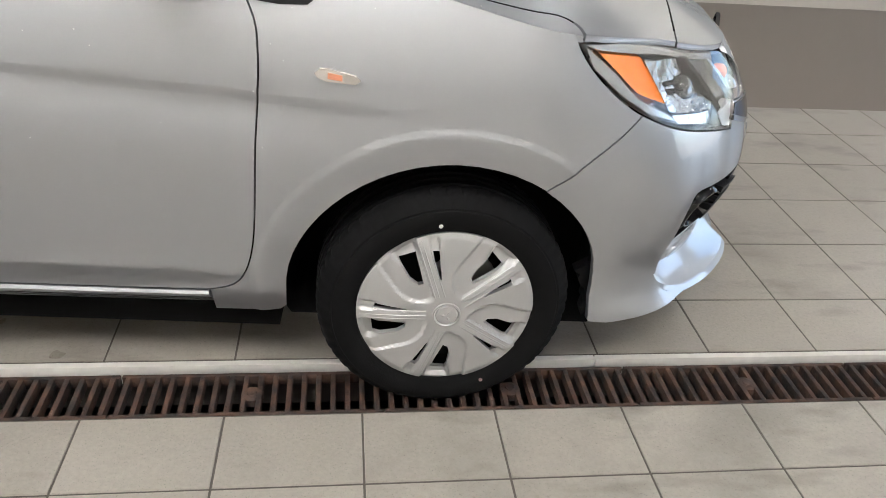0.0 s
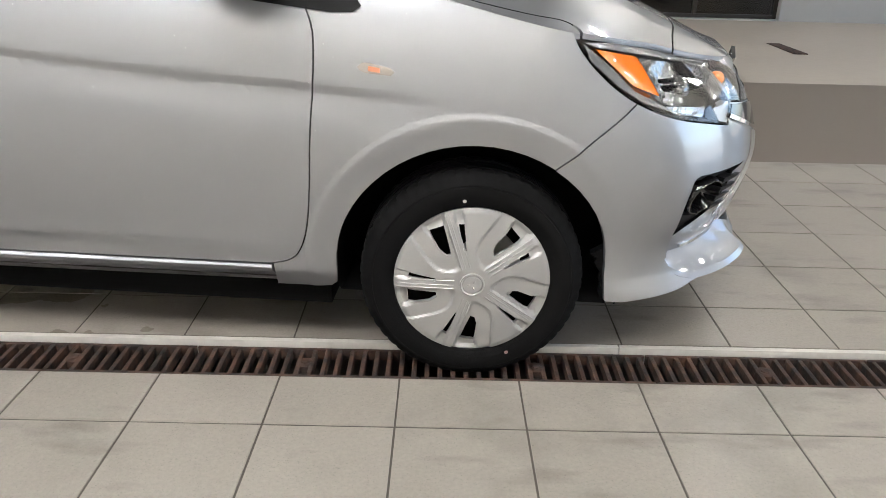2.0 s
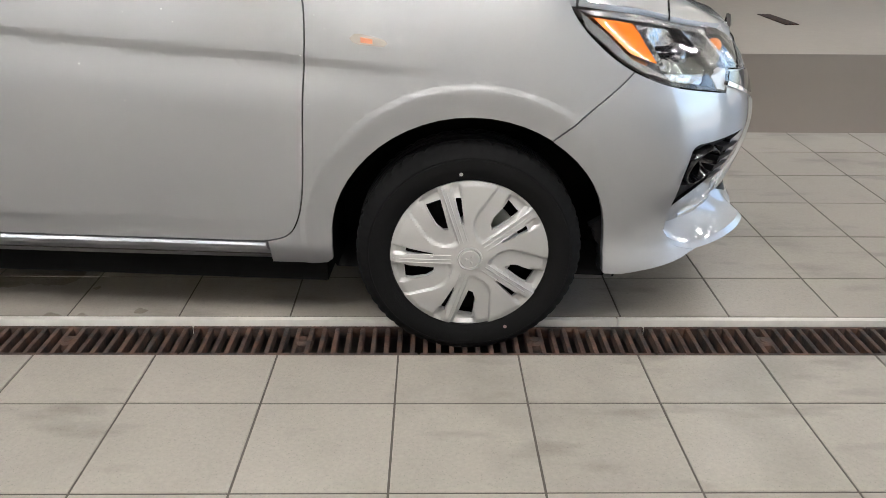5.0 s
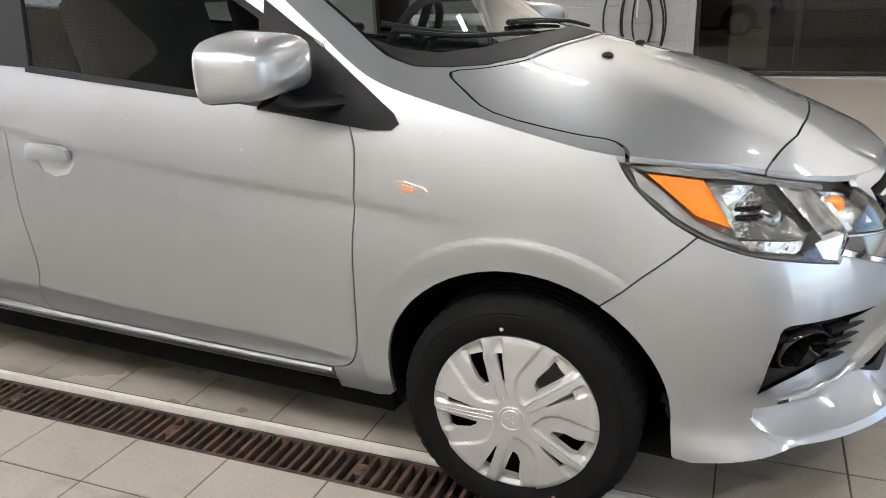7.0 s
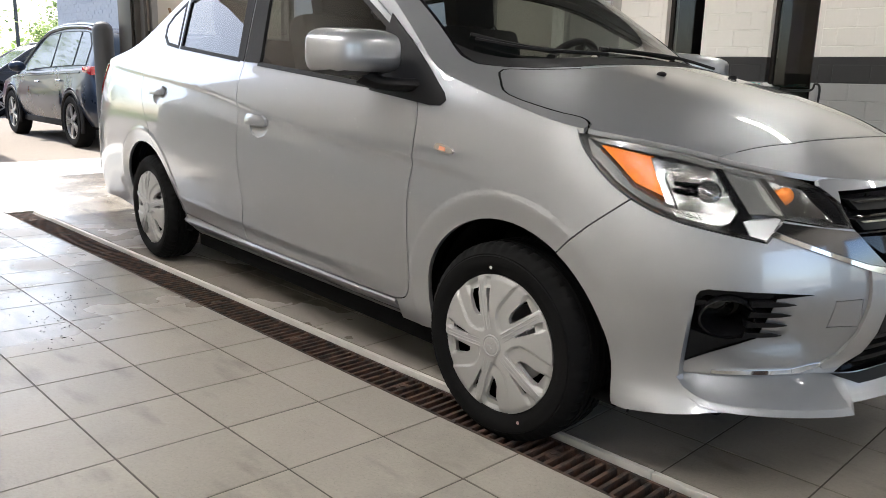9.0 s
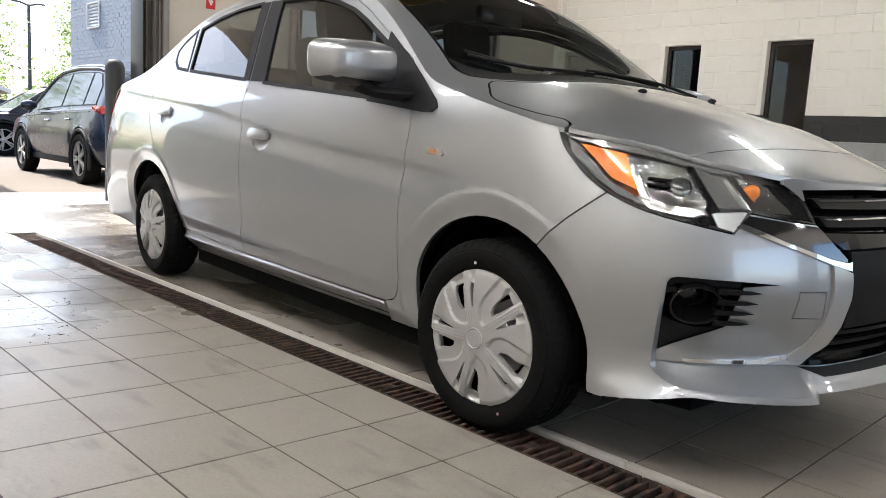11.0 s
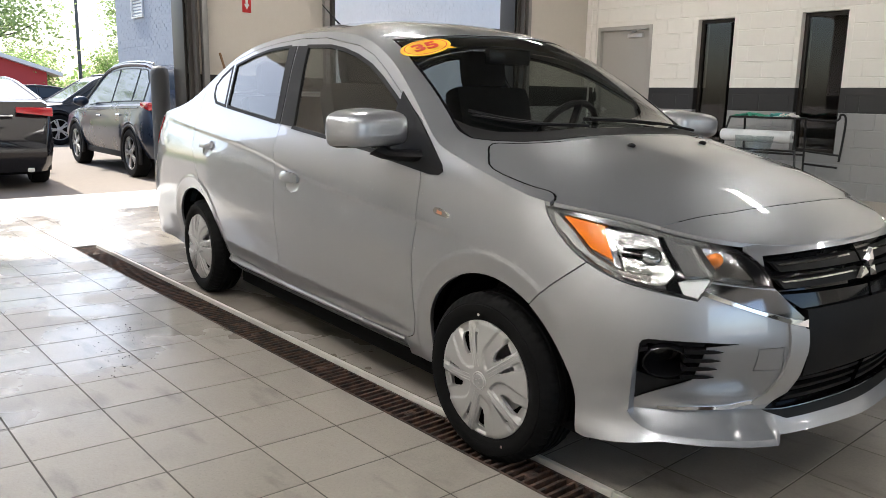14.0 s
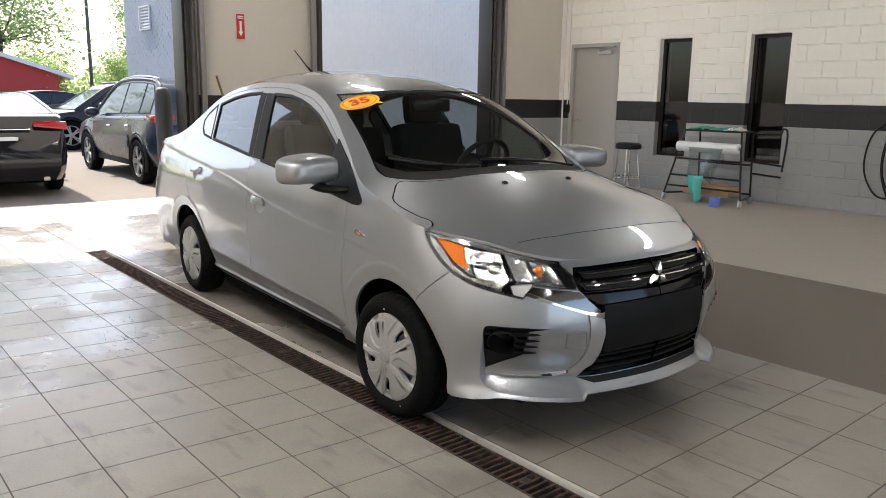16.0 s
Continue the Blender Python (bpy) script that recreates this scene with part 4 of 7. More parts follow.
# near-black sheets under the skin give the panel gaps their shade
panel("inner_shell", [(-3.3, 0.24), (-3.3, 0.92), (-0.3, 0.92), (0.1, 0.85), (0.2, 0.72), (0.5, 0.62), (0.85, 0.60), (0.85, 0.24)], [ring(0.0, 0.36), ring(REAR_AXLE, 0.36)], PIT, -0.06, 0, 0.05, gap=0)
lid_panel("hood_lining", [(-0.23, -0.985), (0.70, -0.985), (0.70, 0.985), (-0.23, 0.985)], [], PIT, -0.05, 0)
lid_panel("headliner", [(-2.3, -0.9), (-1.0, -0.9), (-1.0, 0.9), (-2.3, 0.9)], [], material("headliner", (0.20, 0.19, 0.175), 0.9), -0.03, 0)


def frame_at(u, z, out=0.0):
    """Axes on the skin: x along it, y up it, z straight out."""
    p = Vector(skin(u, z, out))
    a = (Vector(skin(u + 0.01, z)) - Vector(skin(u - 0.01, z))).normalized()
    b = (Vector(skin(u, z + 0.01)) - Vector(skin(u, z - 0.01))).normalized()
    n = a.cross(b).normalized()
    b = n.cross(a)
    return Matrix.Translation(p) @ Matrix((a, b, n)).transposed().to_4x4()


# headlamps
CLEAR_GREY = material("lamp_grey", (0.48, 0.48, 0.48), 0.18, 0.75, spread=0.08, grain=60)
LAMP_CHROME = material("lamp_chrome", (0.66, 0.66, 0.66), 0.12, 1.0, spread=0.06, grain=80, bump=0.004, bump_scale=42)
lamps = panel("headlamp", HEADLAMP, mat=material("lamp_housing", (0.68, 0.68, 0.68), 0.22, 0.85), out=-0.040, rim=-0.040, gap=0.0015, label="clear headlamp with amber side reflector")
panel("bezel", HEADLAMP, [shrink(HEADLAMP, 0.003)], TRIM, 0.001, 0.01, gap=0.0015, parent=lamps)
panel("amber_reflector", [(0.258, 0.823), (0.380, 0.803), (0.446, 0.716), (0.362, 0.744)], mat=AMBER, out=-0.014, rim=0.02, gap=0, parent=lamps, label="amber reflector")
panel("mark", [(0.386, 0.744), (0.405, 0.743), (0.406, 0.733), (0.387, 0.734)], mat=material("brown_mark", (0.16, 0.05, 0.02), 0.5), out=-0.0145, rim=0.001, gap=0, parent=lamps)
panel("lamp_tray", [(0.225, 0.838), (0.30, 0.785), (0.362, 0.734), (0.46, 0.692), (0.47, 0.684), (0.39, 0.706), (0.315, 0.747), (0.245, 0.800)], mat=CLEAR_GREY, out=-0.010, rim=0.02, gap=0, parent=lamps)
panel("light_guide", [(0.222, 0.840), (0.30, 0.835), (0.45, 0.814), (0.62, 0.787), (0.74, 0.770), (0.73, 0.760), (0.60, 0.776), (0.45, 0.800), (0.385, 0.808), (0.26, 0.828)], mat=CLEAR_GREY, out=-0.012, rim=0.02, gap=0, parent=lamps)
panel("lower_tray", [(0.455, 0.697), (0.575, 0.686), (0.66, 0.688), (0.605, 0.673), (0.58, 0.664), (0.475, 0.679)], mat=LAMP_CHROME, out=-0.009, rim=0.02, gap=0, parent=lamps)
panel("chrome_strip", [(0.384, 0.800), (0.402, 0.800), (0.468, 0.702), (0.447, 0.705)], mat=LAMP_CHROME, out=-0.008, rim=0.03, gap=0, parent=lamps)


def bowl(cu, cz, ru, rz, deep, out0):
    """A hollow reflector, deepest at (cu, cz)."""
    def place(u, z, out=0.0):
        k = min(((u - cu) / ru) ** 2 + ((z - cz) / rz) ** 2, 1.0)
        return skin(u, z, out + out0 - deep * (1 - k))
    return place


panel("main_reflector", [(0.405, 0.796), (0.565, 0.778), (0.632, 0.688), (0.575, 0.682), (0.475, 0.695)], mat=LAMP_CHROME, rim=0, gap=0, step=0.012, place=bowl(0.52, 0.735, 0.12, 0.07, 0.022, -0.008), parent=lamps)
panel("inner_reflector", [(0.592, 0.776), (0.688, 0.764), (0.738, 0.690), (0.656, 0.690)], mat=CLEAR_GREY, rim=0, gap=0, step=0.012, place=bowl(0.67, 0.725, 0.10, 0.06, 0.02, -0.012), parent=lamps)
panel("signal_reflector", [(0.706, 0.760), (0.81, 0.742), (0.852, 0.684), (0.76, 0.688)], mat=LAMP_CHROME, rim=0, gap=0, step=0.012, place=bowl(0.77, 0.72, 0.08, 0.05, 0.024, -0.010), parent=lamps)
panel("divider", [(0.568, 0.784), (0.588, 0.782), (0.655, 0.682), (0.634, 0.682)], mat=GLOSS_BLACK, out=-0.005, rim=0.035, gap=0, parent=lamps)
panel("divider", [(0.688, 0.766), (0.704, 0.764), (0.760, 0.686), (0.738, 0.686)], mat=LAMP_CHROME, out=-0.007, rim=0.03, gap=0, parent=lamps)
panel("dark_corner", [(0.81, 0.750), (0.85, 0.746), (0.892, 0.712), (0.906, 0.668), (0.862, 0.674), (0.845, 0.71)], mat=GLOSS_BLACK, out=-0.006, rim=0.03, gap=0, parent=lamps)
# pale bluish tone paints in the plate's bright reflection
panel("lower_plate", [(0.632, 0.678), (0.722, 0.684), (0.684, 0.640), (0.647, 0.648)], mat=material("satin_chrome", (0.80, 0.81, 0.83), 0.30, 0.6, spread=0.03), out=-0.004, rim=0.02, gap=0, parent=lamps)
panel("dark_notch", [(0.596, 0.668), (0.626, 0.702), (0.650, 0.683), (0.630, 0.676), (0.644, 0.649), (0.60, 0.657)], mat=GLOSS_BLACK, out=-0.0045, rim=0.02, gap=0, parent=lamps)


def knob(name, u, z, r, out, mat, squash=0.6, label=""):
    bm = bmesh.new()
    bmesh.ops.create_uvsphere(bm, u_segments=20, v_segments=12, radius=r)
    bmesh.ops.transform(bm, matrix=frame_at(u, z, out) @ Matrix.Diagonal((1, 1, squash, 1)), verts=bm.verts[:])
    right = part(name, bm, mat, lamps[0], label)
    twin(right, lamps[1])


CLEAR_BULB = material("clear_bulb", (0.30, 0.31, 0.32), 0.05, 0.9, spread=0.02)
knob("projector", 0.552, 0.732, 0.028, -0.026, CLEAR_BULB, 0.45)
knob("signal_bulb", 0.755, 0.730, 0.019, -0.022, material("orange_bulb", (0.9, 0.28, 0.06), 0.2, 0.2), 1.0, "orange signal bulb")
for k in range(2):
    panel("reflector_rib", [(0.455, 0.752 - 0.014 * k), (0.53, 0.749 - 0.014 * k), (0.53, 0.743 - 0.014 * k), (0.458, 0.746 - 0.014 * k)], mat=GLOSS_BLACK, out=-0.018, rim=0.006, gap=0, parent=lamps)
lens = panel("lens", HEADLAMP, mat=LENS, out=0.003, rim=0, gap=0.003, parent=lamps)
for ob in lens:
    ob.visible_shadow = False

# grille, number-plate panel and lower intake
grille = finish("grille", lay(sheet(GRILLE, [], 0.03), skin, -0.035, -0.035, True), GLOSS_BLACK, sedan, "gloss black grille with two chrome bars")


def front_part(name, poly, mat, out, rim, parent=None, label="", step=0.025):
    return finish(name, lay(sheet(poly, [], step), skin, out, rim, True), mat, parent or sedan, label)


for zc in (0.712, 0.670):
    front_part("grille_bar", [(0.935, zc + 0.010), (U_FRONT, zc + 0.014), (U_FRONT, zc - 0.012), (0.955, zc - 0.012)], DEEP, -0.008, 0.02, grille)
    front_part("chrome_line", [(0.945, zc + 0.008), (1.28, zc + 0.013), (1.28, zc + 0.009), (0.955, zc + 0.004)], CHROME, -0.004, 0.006, grille, "thin chrome line")
front_part("grille_band", [(0.93, 0.645), (U_FRONT, 0.640), (U_FRONT, 0.612), (1.00, 0.606)], GLOSS_BLACK, -0.004, 0.03, grille)
front_part("plate_panel", [(1.018, 0.602), (U_FRONT, 0.606), (U_FRONT, 0.418), (1.028, 0.412)], DEEP, 0.001, 0.03, grille, "matt black blank number-plate panel")
for zc in (0.396, 0.368, 0.340):
    front_part("lower_slat", [(1.0, zc + 0.006), (U_FRONT, zc + 0.006), (U_FRONT, zc - 0.005), (0.985, zc - 0.005)], TRIM, -0.010, 0.02, grille)
badge = frame_at(U_FRONT - 0.003, 0.688, 0.012)
badge.translation.y = 0
for a in (90, 210, 330):
    bm = bmesh.new()
    c = [(0, 0.002), (0.017, 0.022), (0, 0.056), (-0.017, 0.022)]
    vs = [bm.verts.new((0.050 * 0 + x, y, 0.004)) for x, y in c] + [bm.verts.new((0, 0.024, 0.012))] + [bm.verts.new((x * 1.08, y * 1.04, -0.008)) for x, y in c]
    for k in range(4):
        n = (k + 1) % 4
        bm.faces.new((vs[k], vs[n], vs[4]))
        bm.faces.new((vs[5 + k], vs[5 + n], vs[n], vs[k]))
    bmesh.ops.transform(bm, matrix=Matrix.Translation(badge.translation) @ Matrix(((0, 0, 1), (1, 0, 0), (0, 1, 0))).to_4x4() @ Matrix.Rotation(radians(a - 90), 4, "Z"), verts=bm.verts[:])
    bmesh.ops.recalc_face_normals(bm, faces=bm.faces[:])
    part("badge", bm, CHROME, grille, "plain chrome lozenge", 10)
# chrome frame at the nose's corners
panel("chrome_brow", [(0.688, 0.652), (0.700, 0.660), (0.84, 0.615), (0.945, 0.585), (1.0, 0.576), (1.014, 0.580), (1.012, 0.557), (0.945, 0.573), (0.84, 0.6055)], mat=CHROME, out=0.006, rim=0.014, gap=0, label="chrome brow under the headlamp")
# the chrome's dark reflection is put into this panel's colour
panel("dark_brow", [(0.702, 0.661), (0.725, 0.678), (0.84, 0.666), (0.915, 0.658), (0.965, 0.612), (1.0, 0.584), (0.998, 0.578), (0.945, 0.587), (0.84, 0.617)], mat=material("smoked_chrome", (0.20, 0.20, 0.21), 0.10, 1.0, spread=0.05), out=0.004, rim=0.012, gap=0)
panel("corner_blade", [(0.947, 0.572), (1.012, 0.553), (1.018, 0.49), (1.008, 0.42), (0.985, 0.368), (0.935, 0.332), (0.90, 0.326), (0.89, 0.336), (0.925, 0.365), (0.948, 0.42), (0.955, 0.49)], mat=paint_material("pale_silver", (0.46, 0.465, 0.47)), out=0.008, rim=0.018, gap=0, step=0.014, label="pale silver corner blade")
panel("chrome_line", [(0.60, 0.324), (0.80, 0.328), (0.905, 0.342), (0.925, 0.336), (0.83, 0.318), (0.60, 0.316)], mat=CHROME, out=0.006, rim=0.01, gap=0)

# fog lamp pockets
fogs = panel("fog_pocket", FOG, mat=TRIM, out=-0.055, rim=-0.055, gap=0.001, label="black fog lamp pocket with fins")
for zc, u1 in ((0.503, 0.756), (0.477, 0.753), (0.451, 0.750), (0.424, 0.747)):
    panel("fin", [(0.655, zc + 0.007), (u1 - 0.025, zc + 0.005), (u1, zc), (u1 - 0.025, zc - 0.004), (0.655, zc - 0.007)], mat=TRIM, out=0.007, rim=0.04, gap=0, parent=fogs)
panel("upper_plate", [(0.531, 0.525), (0.56, 0.529), (0.715, 0.525), (0.708, 0.512), (0.56, 0.514), (0.540, 0.500)], mat=TRIM, out=-0.014, rim=0.03, gap=0, parent=fogs)
panel("mesh_plate", [(0.533, 0.425), (0.58, 0.412), (0.62, 0.405), (0.688, 0.412), (0.60, 0.374), (0.524, 0.338)], mat=SATIN_BLACK, out=-0.010, rim=0.03, gap=0, parent=fogs)
panel("side_fin", [(0.536, 0.50), (0.56, 0.505), (0.56, 0.495), (0.537, 0.488)], mat=TRIM, out=-0.004, rim=0.03, gap=0, parent=fogs)
oval = frame_at(0.611, 0.463, 0.0) @ Matrix.Diagonal((1.16, 0.96, 1, 1))
for name, prof, m, mat in (("fog_ring", [(0.030, -0.056), (0.047, -0.004), (0.049, 0.001), (0.0525, 0.001), (0.055, -0.004), (0.056, -0.05)], oval, GLOSS_BLACK),
                           ("fog_lens", [(0.0, -0.036), (0.014, -0.038), (0.024, -0.044), (0.027, -0.046), (0.030, -0.040), (0.031, -0.056)], oval @ Matrix.Translation((-0.012, 0.004, 0)), GLOSS_BLACK)):
    bm = bmesh.new()
    turned(bm, prof, 40, m)
    right = part(name, bm, mat, fogs[0])
    twin(right, fogs[1])

# side marker
marks = panel("side_marker", [(-0.272, 0.779), (-0.262, 0.788), (-0.245, 0.788), (-0.198, 0.777), (-0.190, 0.769), (-0.198, 0.762), (-0.252, 0.766), (-0.266, 0.771)], mat=material("marker_lens", (0.50, 0.46, 0.42), 0.12, 0.5, spread=0.1, coat=0.8), out=0.007, rim=0.008, gap=0, step=0.01, label="clear side marker with an orange bulb")
panel("bulb", [(-0.248, 0.782), (-0.222, 0.778), (-0.222, 0.768), (-0.248, 0.771)], mat=material("marker_bulb", (0.62, 0.26, 0.15), 0.3), out=0.0085, rim=0.002, gap=0, parent=marks)

# door handles
for (cu, zc), scoop in zip(HANDLES, POCKETS):
    panel("handle_pocket", scoop, mat=SILVER, rim=0, gap=-0.003, step=0.009,
          place=lambda u, z, out=0.0, cu=cu, zc=zc: skin(u, z, out - 0.001 - 0.009 * max(0.0, 1 - ((u - cu - 0.022) / 0.072) ** 2 - ((z - zc + 0.022) / 0.046) ** 2) ** 0.6))
    panel("door_handle", [(cu + a, zc + b) for a, b in FLAP], mat=SILVER, rim=0.012, gap=0, step=0.008,
          place=lambda u, z, out=0.0, cu=cu, zc=zc: skin(u, z, out + 0.004 + 0.016 * max(0.0, 1 - ((u - cu) / 0.10) ** 2) ** 0.5 * (1 - 0.35 * ((z - zc) / 0.022) ** 2)), label="body-coloured pull-up door handle")

# mirrors
corner = panel("mirror_base", shrink(CORNER, -0.004), mat=TRIM, out=0.004, rim=0.012, gap=0, label="black mirror corner piece")
bm = bmesh.new()
bmesh.ops.create_cube(bm, size=2)
bmesh.ops.subdivide_edges(bm, edges=bm.edges[:], cuts=7, use_grid_fill=True)
for v in bm.verts:
    p = v.co
    k = (abs(p.x) ** 4.2 + abs(p.y) ** 4.2 + abs(p.z) ** 4.2) ** (1 / 4.2)
    p = p / k
    v.co = Vector((p.x * (0.0875 + 0.0275 * p.x) * (1 + 0.05 * p.y), p.y * 0.142, p.z * 0.066 * (1.0 + (0.075 + 0.055 * p.z) * p.y) * (1 - 0.10 * p.x) - 0.004 * p.y * p.y))
place_mirror = Matrix.Translation((-0.552, -0.905, 1.034)) @ Matrix.Rotation(radians(14), 4, "Z")
bmesh.ops.transform(bm, matrix=place_mirror, verts=bm.verts[:])
for f in bm.faces:
    f.material_index = 1 if f.calc_center_median().z < 0.976 else 0
housing = part("mirror_housing", bm, [SILVER, TRIM], sedan, "silver door mirror with a black foot")
twin(housing, sedan)
bm = bmesh.new()
tube(bm, arc([(-0.53, -0.86, 0.975), (-0.50, -0.83, 0.945), (-0.45, -0.77, 0.94), (-0.40, -0.69, 0.94)], 4), [0.045, 0.042, 0.04, 0.038, 0.036, 0.036, 0.036, 0.036, 0.036, 0.036, 0.036, 0.036, 0.036], 12)
for v in bm.verts:
    v.co.z = 0.945 + (v.co.z - 0.945) * 0.55
twin(part("mirror_foot", bm, TRIM, sedan), sedan)

# black bead laid in the hood gap, painting in its shade
bm = bmesh.new()
gap_line = arc_flat(shrink(whole(HOOD_HALF), 0.004) + shrink(whole(HOOD_HALF), 0.004)[:1])
flank = [(u, v) for u, v in gap_line if u < 0.20 and v < -0.5]
nose = sorted([(u, v) for u, v in gap_line if u > 0.582 and abs(v) < 0.93], key=lambda q: q[1])
for side in (1, -1):
    tube(bm, [Vector((1, side, 1)) * Vector(lid(u, v, -0.0035)) for u, v in flank], 0.0042, 8)
tube(bm, [lid(u, v, -0.0035) for u, v in nose], 0.0036, 8)
part("hood_seal", bm, PIT, sedan, "black bead that puts shade into the hood gap")

# cowl, wipers, washer nozzles, roof aerial
COWL = [(-0.086, 0.0), (-0.092, -0.2), (-0.117, -0.527), (-0.167, -0.68), (-0.235, -0.775), (-0.30, -0.842), (-0.42, -0.862), (-0.36, -0.80), (-0.28, -0.70), (-0.215, -0.53), (-0.175, -0.2), (-0.168, 0.0)]
lid_panel("cowl", whole(COWL), [], SATIN_BLACK, 0.001, 0.004, "black cowl under the windscreen", gap=0)
for path in ([(-0.17, -0.25), (-0.23, -0.45), (-0.30, -0.60), (-0.39, -0.77)], [(-0.19, 0.62), (-0.20, 0.35), (-0.21, 0.1), (-0.235, -0.15)]):
    bm = bmesh.new()
    tube(bm, arc([lid(u, v, 0.014) for u, v in path], 6), 0.006, 6)
    wiper = part("wiper", bm, TRIM, sedan, "black windscreen wiper")
    bm = bmesh.new()
    (u0, v0), (u1, v1) = path[1], path[-1]
    tube(bm, [Vector(lid(u0 + (u1 - u0) * k / 10 - 0.03, v0 + (v1 - v0) * k / 10, 0.006)) for k in range(11)], 0.008, 6)
    part("blade", bm, TRIM, wiper)
for v in (-0.262, 0.262):
    bm = bmesh.new()
    bmesh.ops.create_uvsphere(bm, u_segments=12, v_segments=8, radius=0.012)
    bmesh.ops.transform(bm, matrix=Matrix.Translation(lid(0.040, v, 0.004)) @ Matrix.Diagonal((1.3, 1, 0.7, 1)), verts=bm.verts[:])
    part("washer_nozzle", bm, TRIM, sedan)
bm = bmesh.new()
tube(bm, [lid(-2.22, 0.0, 0.0), Vector(lid(-2.22, 0.0, 0.0)) + Vector((-0.10, 0, 0.05)), Vector(lid(-2.22, 0.0, 0.0)) + Vector((-0.30, 0, 0.17))], [0.012, 0.005, 0.003], 8)
part("aerial", bm, TRIM, sedan, "short roof aerial")
panel("tail_lamp", [(-3.50, 0.995), (-3.30, 0.985), (-3.34, 0.86), (-3.42, 0.80), (-3.62, 0.79), (-3.62, 0.985)], mat=material("tail_lens", (0.25, 0.01, 0.012), 0.12, coat=0.8), out=0.006, rim=0.012, gap=0, label="dark red tail lamp")
bm = bmesh.new()
turned(bm, [(0.0, -0.040), (0.003, -0.036), (0.006, 0.0), (0.006, 0.02), (0.0, 0.02)], 10, Matrix.Translation((0.372, -0.70, 0.218)) @ Matrix.Rotation(radians(10), 4, "Y"))
twin(part("splash_tab", bm, TRIM, sedan), sedan)
bm = bmesh.new()
edge = [(0.345, 0.20), (0.336, 0.185), (0.330, 0.200), (0.334, 0.228), (0.328, 0.236), (0.331, 0.262), (0.320, 0.272), (0.312, 0.288), (0.316, 0.30), (0.300, 0.31), (0.345, 0.34)]
vs = [bm.verts.new((x - 0.004, -0.685, z)) for x, z in edge]
f = bm.faces.new(vs)
r = bmesh.ops.extrude_face_region(bm, geom=[f])
for v in r["geom"]:
    if isinstance(v, bmesh.types.BMVert):
        v.co.y += 0.03
bmesh.ops.recalc_face_normals(bm, faces=bm.faces[:])
twin(part("arch_liner_edge", bm, TRIM, sedan, "ragged black arch liner edge"), sedan)

# drops of water left on the doors
bm = bmesh.new()
rd = random.Random(31)
for _ in range(34):
    u, z = rd.uniform(-1.45, 0.1), rd.choice((rd.uniform(0.45, 0.95), rd.uniform(0.78, 0.96)))
    r = rd.uniform(0.0010, 0.0020)
    bmesh.ops.create_icosphere(bm, subdivisions=1, radius=r, matrix=Matrix.Translation(skin(u, z, 0.0005)))
drops = part("water_drops", bm, material("water_drop", (0.75, 0.78, 0.8), 0.05, 0.3), sedan, "small water drops on the door")
drops["kind"] = "stuff"

# paint dots on the tyres
for dx, dz, mat in ((-0.026, 0.216, EDGING), (0.098, -0.200, material("red_dot", (0.34, 0.22, 0.20), 0.6))):
    bm = bmesh.new()
    turned(bm, [(0.0, 0.0), (0.0042, 0.0), (0.0048, -0.002)], 14, Matrix.Translation((dx, -0.0052, dz)) @ Matrix.Rotation(radians(90), 4, "X"))
    part("paint_dot", bm, mat, first_wheel)

# inside
SEAT = material("black_cloth", (0.016, 0.016, 0.017), 0.9, spread=0.25, grain=150, bump=0.001, bump_scale=500)
for x, y, w, wide_seat in ((-1.22, -0.36, 0.25, False), (-1.22, 0.36, 0.25, False), (-2.18, 0.0, 0.60, True)):
    bm = bmesh.new()
    box(bm, x - 0.05, y - w, 0.42, x + 0.5, y + w, 0.60, 0.05)
    seat = part("rear_bench" if wide_seat else "front_seat", bm, SEAT, sedan, "black cloth seat")
    bm = bmesh.new()
    box(bm, -0.07, -w, 0.0, 0.07, w, 0.60 if wide_seat else 0.67, 0.06, Matrix.Translation((x, y, 0.55)) @ Matrix.Rotation(radians(-16), 4, "Y"))
    part("backrest", bm, SEAT, seat)
    for hy in ((-0.35, 0.35) if wide_seat else (0.0,)):
        bm = bmesh.new()
        box(bm, -0.05, -0.13, 0.0, 0.05, 0.13, 0.19, 0.045, Matrix.Translation((x - 0.20, y + hy, 1.13 if wide_seat else 1.19)) @ Matrix.Rotation(radians(-10), 4, "Y"))
        part("headrest", bm, SEAT, seat)
bm = bmesh.new()
box(bm, -0.72, -0.68, 0.55, -0.30, 0.68, 0.93, 0.06)
part("dashboard", bm, SATIN_BLACK, sedan, "black dashboard")
bm = bmesh.new()
steer = Matrix.Translation((-0.82, 0.36, 0.97)) @ Matrix.Rotation(radians(-62), 4, "Y")
tube(bm, [steer @ Vector((0.18 * math.cos(2 * math.pi * k / 28), 0.18 * math.sin(2 * math.pi * k / 28), 0)) for k in range(29)], 0.016, 8, False)
for a in (0, 120, 240):
    tube(bm, [steer @ Vector((0, 0, -0.02)), steer @ Vector((0.18 * math.cos(radians(a)), 0.18 * math.sin(radians(a)), 0))], 0.018, 6)
part("steering_wheel", bm, SATIN_BLACK, sedan)
bm = bmesh.new()
box(bm, -0.02, -0.12, -0.035, 0.02, 0.12, 0.035, 0.015, Matrix.Translation((-0.86, 0.02, 1.32)))
part("inside_mirror", bm, GLOSS_BLACK, sedan)
bm = bmesh.new()
